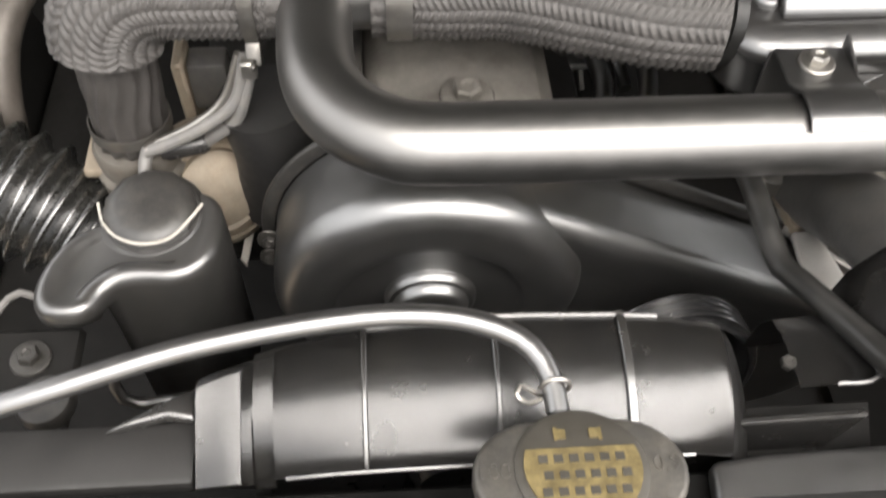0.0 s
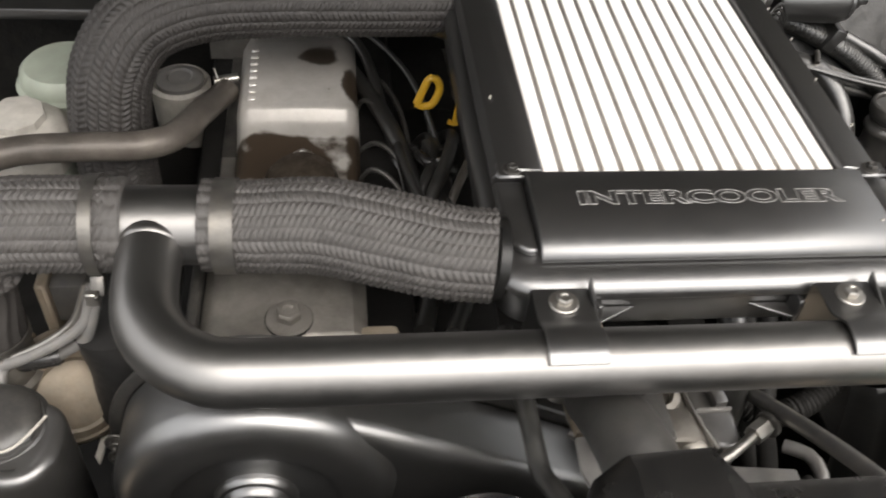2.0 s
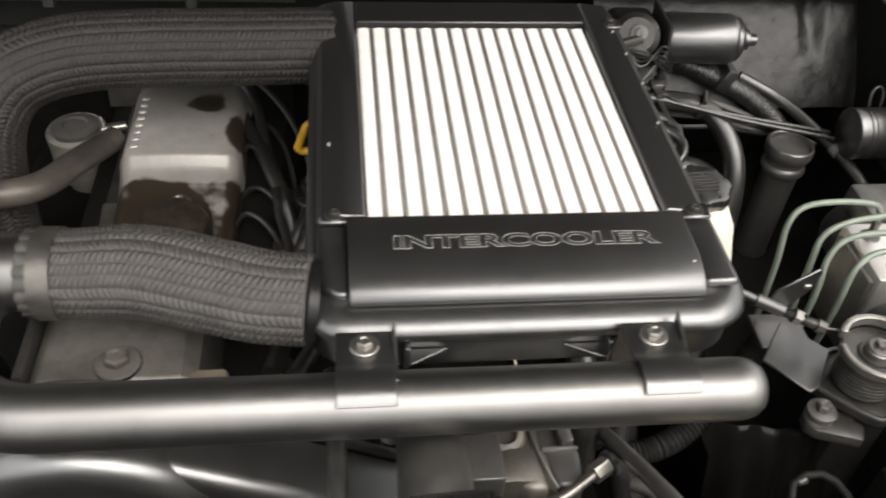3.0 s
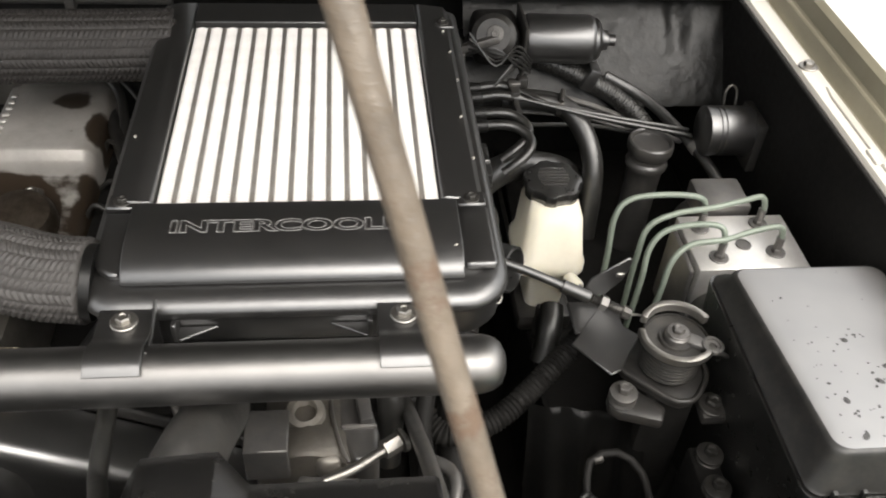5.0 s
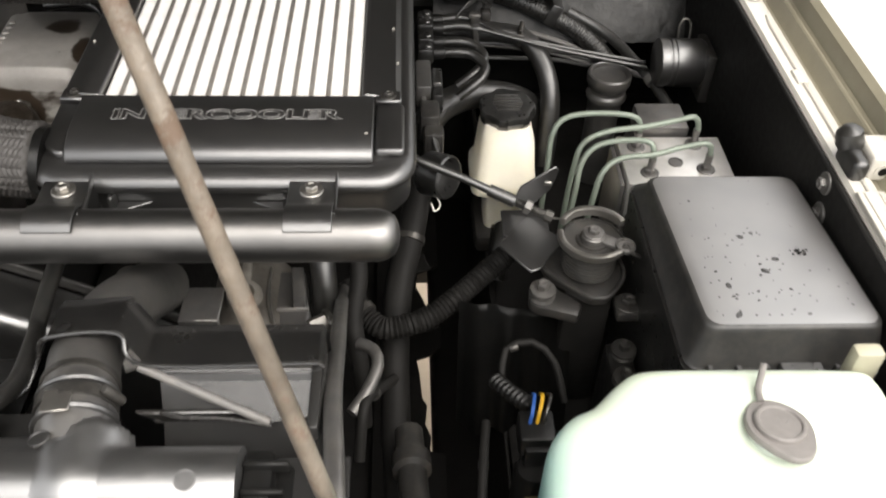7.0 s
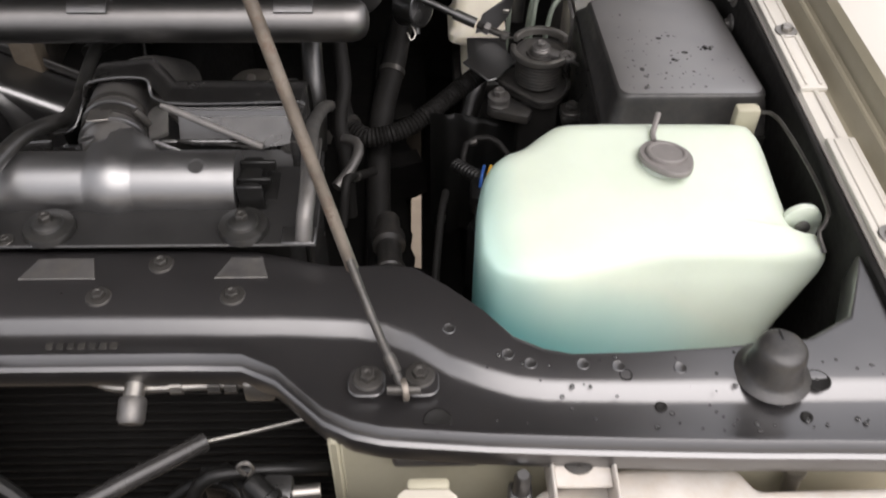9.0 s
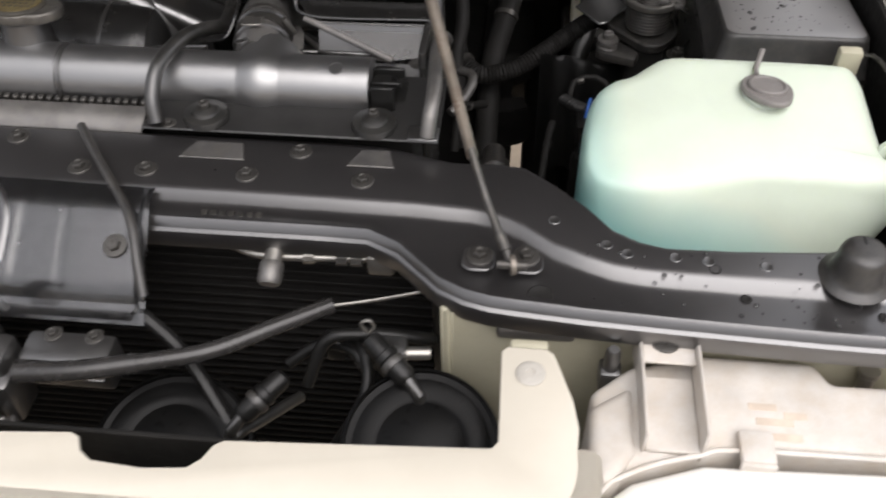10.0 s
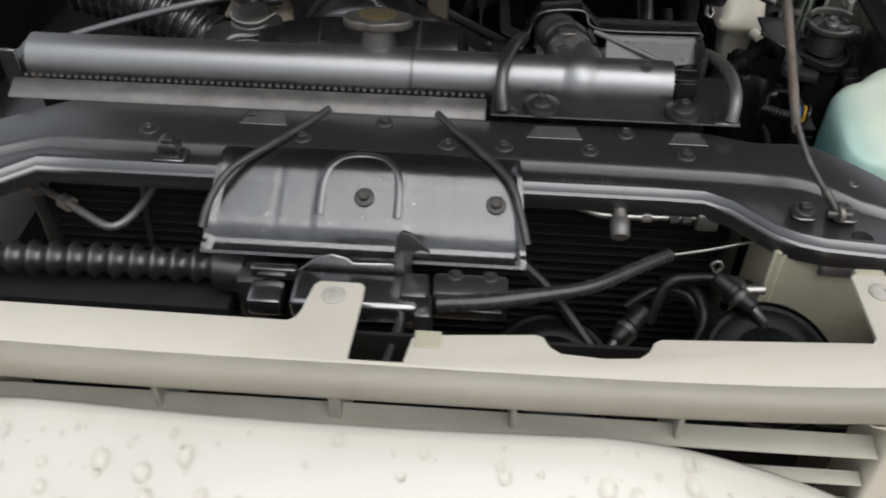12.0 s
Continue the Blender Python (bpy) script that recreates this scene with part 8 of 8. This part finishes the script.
arch = [(0.030, -0.108, 1.0148), (0.030, -0.090, 1.0246), (0.031, -0.076, 1.0322), (0.035, -0.064, 1.0376), (0.044, -0.054, 1.0398), (0.056, -0.0485, 1.0402), (0.068, -0.047, 1.0404), (0.080, -0.0485, 1.0402), (0.092, -0.054, 1.0398), (0.1005, -0.064, 1.0376), (0.1045, -0.076, 1.0322), (0.1055, -0.090, 1.0246), (0.1055, -0.108, 1.0148)]
part("arched_ridge", tube([(x, y, z - 0.0061) for x, y, z in arch], 0.0068, 20, 0.003), BEAMPAINT, lt)
for pts in ([(0.231, -0.130, 1.006), (0.224, -0.110, 1.024), (0.211, -0.077, 1.041), (0.176, -0.032, 1.045), (0.156, -0.006, 1.044), (0.135, 0.022, 1.046)], [(-0.081, -0.130, 1.006), (-0.076, -0.112, 1.022), (-0.061, -0.085, 1.040), (-0.032, -0.051, 1.045), (-0.005, -0.014, 1.044), (0.021, 0.021, 1.046)]):
    part("stay_arm", tube(pts, 0.0040, 10, 0.008), DUSTY, lt)
bolt(lt, (0.072, -0.0935, 1.0232), 0.011, (0, -0.45, 1), BLACKBOLT)
bolt(lt, (0.200, -0.0935, 1.0218), 0.011, (0, -0.45, 1), BLACKBOLT)

la = thing("hood_latch", (0.08, -0.19, 0.90), "black hood latch with hook lever and striker cup", "hood latch")
part("back_plate", prism([(0.015, 0.985), (0.035, 1.004), (0.050, 1.010), (0.064, 1.006), (0.070, 1.0), (0.115, 1.002), (0.12, 0.985)], -0.162, -0.158, "y", 0.001, 1), GLOSS, la)
part("lock_bar", box(0.016, 0.134, -0.208, -0.164, 0.968, 0.9925, 0.006, 3), GLOSS, la)
part("lock_bar_end", joined(box(-0.026, 0.006, -0.200, -0.170, 0.962, 0.982, 0.004), box(-0.028, 0.016, -0.168, -0.158, 0.978, 0.992, 0.003)), GLOSS, la)
part("hook_lever", prism([(0.108, 0.965), (0.109, 1.018), (0.112, 1.037), (0.117, 1.044), (0.124, 1.041), (0.138, 1.026), (0.142, 1.019), (0.133, 1.022), (0.126, 1.019), (0.124, 1.004), (0.125, 0.965)], -0.164, -0.159, "y", 0.0012), BLACK, la, "black hooked safety lever")
part("lever_web", joined(box(0.116, 0.142, -0.20, -0.168, 0.955, 1.0, 0.005), box(0.130, 0.146, -0.21, -0.18, 0.94, 0.985, 0.004)), BLACK, la)
part("housing", joined(box(0.145, 0.215, -0.185, -0.156, 0.955, 0.990, 0.004), box(0.15, 0.21, -0.188, -0.182, 0.968, 0.972, 0.001, 1)), BLACK, la)
part("spring", tube([(0.13, -0.215, 0.945), (0.138, -0.222, 0.95), (0.146, -0.215, 0.952)], 0.006, 10, 0.001, ribbed(0.007, 0.002, 0.003)), GREYMETAL, la)
bolt(la, (0.165, -0.160, 0.990), 0.008, material=BLACKBOLT)
bolt(la, (0.198, -0.160, 0.990), 0.008, material=BLACKBOLT)
part("pull_rod", tube([(0.106, -0.30, 0.99), (0.112, -0.26, 0.985), (0.118, -0.225, 0.985), (0.119, -0.205, 0.98)], 0.004, 10), BLACK, la)
part("pull_bracket", joined(box(0.086, 0.120, -0.245, -0.20, 0.94, 0.95, 0.002), prism([(-0.255, 0.93), (-0.215, 0.97), (-0.20, 0.99), (-0.20, 0.93)], 0.118, 0.121, "x", 0.001, 1)), BLACK, la)

rel = thing("release_cable", (0.27, -0.16, 0.97), "black sheathed hood release cable with bare wire end", "cable")
part("sheath", tube([(0.150, -0.196, 0.988), (0.19, -0.192, 0.989), (0.239, -0.180, 0.989), (0.289, -0.164, 0.988), (0.330, -0.137, 0.986), (0.372, -0.106, 0.981)], 0.0068, 14, 0.008), SHEATH, rel)
part("sheath_collar", tube([(0.150, -0.196, 0.988), (0.195, -0.191, 0.989), (0.2395, -0.180, 0.989)], 0.0080, 14, 0.01), SHEATH, rel)
part("wire", tube([(0.371, -0.107, 0.981), (0.41, -0.100, 0.985), (0.455, -0.094, 0.995)], 0.0014, 8), ZINC, rel)

rh = thing("ribbed_duct", (-0.2, -0.125, 0.93), "black ribbed flexible duct lying before the condenser", "duct")
part("duct", tube([(-0.42, -0.128, 0.952), (-0.30, -0.128, 0.950), (-0.18, -0.124, 0.948), (-0.070, -0.122, 0.946)], 0.017, 28, 0.0016, ribbed(0.0185, 0.0065, 0.0208, 0.7)), RUBBER, rh, angle=180)
part("end_boot", joined(tube([(-0.075, -0.122, 0.946), (-0.045, -0.125, 0.945)], 0.024, 24), box(-0.05, -0.02, -0.16, -0.10, 0.91, 0.965, 0.008)), RUBBER, rh)
part("cradle", box(-0.42, -0.06, -0.16, -0.10, 0.905, 0.925, 0.006), DARK, rh)

for (x, y, z, r, ax) in ((0.455, -0.212, 0.955, 0.060, (0.0, -0.35, 1)), (0.262, -0.215, 0.930, 0.062, (0.1, -0.25, 1))):
    hn = thing("horn", (x, y, z - 0.05), "black disc horn behind the grille", "horn", "horns")
    part("disc", lathe([(r * 0.5, -0.03), (r * 0.9, -0.024), (r, -0.016), (r, -0.003), (r * 0.985, 0.0), (r * 0.95, 0.001), (r * 0.94, -0.003), (r * 0.86, -0.004), (r * 0.85, -0.001), (r * 0.62, 0.002), (r * 0.55, 0.0), (r * 0.3, 0.004), (0, 0.005)], (x, y, z), ax, 48), HORN, hn)
    part("stem", lathe([(0.008, 0), (0.008, 0.06), (0, 0.06)], (x, y, z - 0.08), (0, 0, 1), 12), BLACK, hn)

for (x, y, z, d) in ((0.408, -0.142, 0.990, (0.75, -0.62, -0.28)), (0.345, -0.165, 0.965, (-0.62, -0.70, -0.25))):
    cq_ = thing("wiring_connector", (x, y, z - 0.02), "black waterproof wiring connector behind the grille", "connector", "nose connectors")
    part("plug", lathe([(0.004, 0), (0.0075, 0.002), (0.0085, 0.006), (0.0085, 0.018), (0.0100, 0.019), (0.0100, 0.024), (0.0088, 0.025), (0.0088, 0.042), (0.006, 0.046), (0, 0.046)], (x, y, z), d, 16), NOIR, cq_)
    part("lock_ring", lathe([(0.0102, 0.026), (0.0106, 0.027), (0.0106, 0.031), (0.0102, 0.032)], (x, y, z), d, 16), DUSTY, cq_)
    part("lead", tube([Vector((x, y, z)) + Vector(d) * 0.044, Vector((x, y, z)) + Vector(d) * 0.06 + Vector((0, 0, -0.012)), Vector((x, y + 0.02, z - 0.06))], 0.005, 10), RUBBER, cq_)
    if x > 0.38:
        part("wire_eye", tube([(x - 0.001, y + 0.002, z + 0.004), (x - 0.005, y + 0.002, z + 0.013), (x + 0.001, y + 0.003, z + 0.017), (x + 0.005, y + 0.002, z + 0.011), (x + 0.001, y + 0.001, z + 0.003)], 0.0014, 8, 0.002), ZINC, cq_)
tl = thing("loom_cluster", (0.37, -0.13, 0.94), "tangled black wiring looms in front of the condenser", "wiring")
for pts in ([(0.335, -0.13, 0.93), (0.36, -0.120, 0.945), (0.385, -0.122, 0.948), (0.40, -0.135, 0.945), (0.42, -0.16, 0.915)], [(0.355, -0.15, 0.93), (0.37, -0.13, 0.965), (0.395, -0.125, 0.97), (0.43, -0.12, 0.965), (0.455, -0.11, 0.95)], [(0.38, -0.11, 0.95), (0.40, -0.13, 0.955), (0.405, -0.16, 0.94), (0.38, -0.19, 0.90)]):
    part("loom", tube(pts, 0.0055, 10, 0.008, ribbed(0.0057, 0.0008, 0.005)), NOIR, tl)
part("bracket", joined(box(0.367, 0.381, -0.124, -0.116, 0.930, 0.958, 0.002), box(0.366, 0.382, -0.128, -0.114, 0.956, 0.960, 0.001, 1)), NOIR, tl)
part("bare_end", tube([(0.436, -0.146, 0.978), (0.456, -0.144, 0.978)], 0.0052, 12), ZINC, tl, "bright bare connector end")
part("bare_base", box(0.418, 0.438, -0.156, -0.136, 0.966, 0.988, 0.003), PLASTIC, tl)
part("lead_strip", tube([(0.22, -0.13, 0.99), (0.26, -0.15, 0.96), (0.31, -0.20, 0.92)], 0.006, 8, 0.01), NOIR, tl)

# grille
gr = thing("grille", (0.1, -0.30, 0.85), "cream plastic front grille with tabs and slatted openings", "grille")
TOP = [(-0.38, -0.262), (0.032, -0.266), (0.038, -0.262), (0.041, -0.255), (0.047, -0.224), (0.052, -0.219), (0.086, -0.219), (0.0905, -0.222), (0.0905, -0.238), (0.0868, -0.3035), (0.131, -0.3035), (0.136, -0.278), (0.142, -0.274), (0.236, -0.2665), (0.242, -0.269), (0.247, -0.279), (0.256, -0.285),
       (0.290, -0.2875), (0.318, -0.285), (0.326, -0.278), (0.331, -0.268), (0.337, -0.264), (0.508, -0.2545), (0.512, -0.249), (0.5105, -0.178), (0.5145, -0.174), (0.542, -0.174), (0.547, -0.178), (0.560, -0.215), (0.5635, -0.235)]


def nose_y(x):
    """Front line of the grille seen from above."""
    return -0.3250 + 0.016 * ((x - 0.1) / 0.48) ** 4


FRONT = [(-0.38 + 0.0231 * i, nose_y(-0.38 + 0.0231 * i)) for i in range(41)]  # front line, then round the corner
FRONT += [(0.5535, -0.3105), (0.5600, -0.3075), (0.5655, -0.3030), (0.5700, -0.2970), (0.5740, -0.2890), (0.5775, -0.2780), (0.5795, -0.2650), (0.5790, -0.2500)]


def set_in(i, d):
    """Point of the front line moved inward by d."""
    a, b = Vector(FRONT[max(0, i - 1)]), Vector(FRONT[min(len(FRONT) - 1, i + 1)])
    e = (b - a).normalized()
    p = Vector(FRONT[i]) + Vector((-e.y, e.x)) * d
    return p.x, p.y


TOP += [set_in(i, 0.0164) for i in range(len(FRONT) - 1, -1, -1)]
part("top_bar", prism(TOP, 1.0285, 1.0335, "z", 0.0012, 2), GRILLECREAM, gr)
nose = bmesh.new()
prev = None
SECTION = [(0.0168, 1.0334), (0.0120, 1.0330), (0.0078, 1.0317), (0.0042, 1.0294), (0.0017, 1.0260), (0.0004, 1.0220), (0.0, 1.0170), (0.0002, 1.0120), (0.0010, 1.0080), (0.0028, 1.0058), (0.010, 1.0048), (0.030, 1.0040)]
for i in range(len(FRONT)):
    sec = SECTION if FRONT[i][0] < 0.50 else SECTION[:7] + [(0.0, z) for d, z in SECTION[7:]]
    ring = [nose.verts.new((*set_in(i, d), z)) for d, z in sec]
    if prev:
        for k in range(len(ring) - 1):
            nose.faces.new((prev[k], prev[k + 1], ring[k + 1], ring[k]))
    prev = ring
bmesh.ops.solidify(nose, geom=nose.faces[:], thickness=0.0025)
part("nose_bar", nose, GRILLECREAM, gr, angle=60)
for s in (1, -1):
    post, prev = bmesh.new(), None
    for xi, z in ((0.522, 0.72), (0.522, 0.85), (0.522, 0.968), (0.5215, 0.976), (0.5195, 0.985), (0.516, 0.993), (0.511, 0.9985), (0.505, 1.002), (0.497, 1.0042), (0.497, 1.0060)):
        side = [(xi, -0.258), (xi, -0.300), (xi + 0.0006, nose_y(xi) + 0.004), (xi + 0.0022, nose_y(xi) + 0.0012), (xi + 0.005, nose_y(xi) + 0.0003)]
        rest = [p for p in FRONT if p[0] > 0.530] + [(0.5765, -0.240), (0.560, -0.238)]
        ring = [post.verts.new((MID + s * (x - MID), y, z)) for x, y in side + rest]
        if prev:
            for k in range(len(ring)):
                j = (k + 1) % len(ring)
                post.faces.new((prev[k], prev[j], ring[j], ring[k]))
        prev = ring
    part("end_post", post, GRILLECREAM, gr, angle=50)
for k in range(5):
    z, back = 0.957 - 0.040 * k, -0.292 if k == 0 else -0.300
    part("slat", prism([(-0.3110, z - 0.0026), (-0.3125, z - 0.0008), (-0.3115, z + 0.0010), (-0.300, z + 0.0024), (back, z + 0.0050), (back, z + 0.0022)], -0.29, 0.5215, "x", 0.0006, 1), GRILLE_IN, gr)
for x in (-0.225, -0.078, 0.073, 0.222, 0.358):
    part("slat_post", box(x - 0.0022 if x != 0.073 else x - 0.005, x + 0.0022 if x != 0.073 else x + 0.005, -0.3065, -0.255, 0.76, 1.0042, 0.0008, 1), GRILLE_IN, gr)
# dark sheet added behind the slats to make the gaps read as shade
part("dark_backing", box(-0.29, 0.50, -0.247, -0.243, 0.72, 1.0, 0.001, 1), DARK, gr)
for x, y in ((0.066, -0.236), (0.531, -0.196)):
    part("push_rivet", lathe([(0.0098, 0), (0.0102, 0.0012), (0.0085, 0.0024), (0.0032, 0.0026), (0.003, 0.0016), (0, 0.0016)], (x, y, 1.0334), seg=28), WHITECAP, gr, "grey plastic push rivet")
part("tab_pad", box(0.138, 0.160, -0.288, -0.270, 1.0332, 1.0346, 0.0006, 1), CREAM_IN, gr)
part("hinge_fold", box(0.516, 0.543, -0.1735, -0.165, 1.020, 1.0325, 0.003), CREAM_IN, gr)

bu = thing("bumper", (0.1, -0.42, 0.55), "cream painted bulging front bar wet with rain drops", "bumper")


def crown_at(x):
    t = max(0.0, abs(x - 0.06) - 0.22)
    return 0.993 - 1.05 * t ** 1.7


def bulge_profile(x):
    yb, c = -0.337 + 0.10 * (x - 0.1) ** 2, crown_at(x)
    return [(yb + 0.016, c - 0.20), (yb + 0.012, c - 0.022), (yb + 0.006, c - 0.008), (yb - 0.002, c - 0.001), (yb - 0.012, c), (yb - 0.035, c - 0.004), (yb - 0.065, c - 0.014),
            (yb - 0.095, c - 0.032), (yb - 0.118, c - 0.060), (yb - 0.128, c - 0.10), (yb - 0.130, c - 0.26), (yb + 0.016, c - 0.28)]


bub = bmesh.new()
prev = None
for i in range(61):
    ring = [bub.verts.new((-0.42 + 1.02 * i / 60, y, z)) for y, z in bulge_profile(-0.42 + 1.02 * i / 60)]
    if prev:
        for k in range(len(ring)):
            j = (k + 1) % len(ring)
            bub.faces.new((prev[k], prev[j], ring[j], ring[k]))
    else:
        bub.faces.new(ring)
    prev = ring
bub.faces.new(prev)
part("bumper_skin", bub, CREAM, bu, angle=60)

for s in (1, -1):
    def fx_(x):
        return x if s > 0 else 2 * MID - x
    hl = thing("headlamp", (fx_(0.72), -0.22, 0.8), "grey-white plastic headlamp housing with clear lens", "headlamp", "headlamps")

    def hbox(x0, x1, *rest, **kw):
        return box(min(fx_(x0), fx_(x1)), max(fx_(x0), fx_(x1)), *rest, **kw)

    def hpts(pts):
        return pts if s > 0 else [(fx_(a), b) for a, b in reversed(pts)]
    part("housing", prism(hpts([(0.576, -0.175), (0.606, -0.150), (0.662, -0.134), (0.742, -0.134), (0.752, -0.152), (0.86, -0.150), (0.90, -0.20), (0.90, -0.212), (0.70, -0.212), (0.648, -0.2205), (0.600, -0.2385), (0.583, -0.250)]), 0.80, 0.988, "z", 0.007, 3), LAMPBODY, hl)
    part("channel_wall", hbox(0.610, 0.6125, -0.222, -0.128, 0.98, 1.012, 0.001, seg=1), LAMPBODY, hl)
    part("channel_wall", hbox(0.650, 0.6525, -0.222, -0.130, 0.98, 1.016, 0.001, seg=1), LAMPBODY, hl)
    part("bolt_pad", hbox(0.6126, 0.6499, -0.160, -0.126, 1.006, 1.0085, 0.0008, seg=1), LAMPBODY, hl)
    part("channel_floor", hbox(0.6126, 0.650, -0.222, -0.1605, 0.988, 0.992, 0.001, seg=1), LAMPBODY, hl)
    bolt(hl, (fx_(0.629), -0.141, 1.0085), 0.012, material=BLACKBOLT)
    part("lens_rim", tube([(fx_(0.578), -0.258, 0.985), (fx_(0.588), -0.247, 0.9885), (fx_(0.601), -0.240, 0.9895), (fx_(0.621), -0.231, 0.990), (fx_(0.650), -0.222, 0.990), (fx_(0.677), -0.216, 0.990), (fx_(0.80), -0.214, 0.989), (fx_(0.90), -0.213, 0.985)], 0.0022, 10), LAMPBODY, hl)
    part("lens", prism(hpts([(0.581, -0.262), (0.602, -0.2435), (0.652, -0.2255), (0.90, -0.217), (0.90, -0.285), (0.78, -0.335), (0.60, -0.335)]), 0.80, 0.9895, "z", 0.012, 4), LENS, hl, "clear headlamp lens")
    part("spring_clip", joined(hbox(0.676, 0.700, -0.228, -0.202, 0.9885, 0.9965, 0.003), hbox(0.676, 0.700, -0.230, -0.226, 0.975, 0.994, 0.001, seg=1)), LAMPBODY, hl)
    part("bulb_shoulder", prism(hpts([(0.575, -0.19), (0.607, -0.168), (0.607, -0.225), (0.59, -0.25), (0.572, -0.25)]), 0.80, 0.993, "z", 0.008, 3), LAMPBODY, hl)
    part("adjuster", joined(lathe([(0.006, 0), (0.006, 0.018), (0.004, 0.022), (0, 0.022)], (fx_(0.592), -0.150, 0.985), seg=12), hbox(0.584, 0.60, -0.158, -0.142, 0.965, 0.985, 0.002)), BLACK, hl)
    part("rear_bolt", lathe([(0.006, 0), (0.006, 0.02), (0.008, 0.022), (0.008, 0.026), (0, 0.027)], (fx_(0.785), -0.138, 0.955), (0, 0.2, 1), 10), ZINC, hl)
    for k, (x, y, w_) in enumerate(((0.688, -0.178, 0.020), (0.692, -0.190, 0.026), (0.712, -0.184, 0.016), (0.70, -0.202, 0.022))):
        part("faded_label_bar", hbox(x, x + w_, y - 0.003, y + 0.003, 0.9878, 0.9884, 0.0002, seg=1), mat("faded_print", (0.52, 0.44, 0.36), 0.6), hl)

drops = bmesh.new()
rnd = random.Random(11)
for i in range(170):
    x, k = rnd.uniform(-0.30, 0.45), rnd.uniform(4.0, 7.9)
    pr = bulge_profile(x)
    (y0_, z0_), (y1_, z1_) = pr[int(k)], pr[int(k) + 1]
    y, z = y0_ + (y1_ - y0_) * (k % 1), z0_ + (z1_ - z0_) * (k % 1)
    d = 0.07
    r = rnd.choice((0.0014, 0.002, 0.0026, 0.0036, 0.005, 0.0068)) * rnd.uniform(0.8, 1.2)
    b = droplet(r, (0, 0, 0), 0.85)
    bmesh.ops.transform(b, matrix=Matrix.LocRotScale(Vector((x, y, z)), Euler((math.atan2(z0_ - z1_, y0_ - y1_), 0, 0)), (1, rnd.uniform(1.0, 1.5), 1)), verts=b.verts)
    join(drops, b)
solo("rain_drops", drops, DROP, "clear rain drops on the bumper top", "water drops", kind="stuff").visible_shadow = False
drops = bmesh.new()
for i in range(60):
    x = rnd.uniform(0.57, 0.84)
    y = rnd.uniform(-0.135, -0.075)
    z = 1.0313 if y < -0.112 else 1.0381
    r = rnd.choice((0.0008, 0.001, 0.0014, 0.002))
    join(drops, droplet(r, (x, y, z)))
solo("rain_drops", drops, BEAD, "small rain drops on the black beam", "water drops", kind="stuff").visible_shadow = False
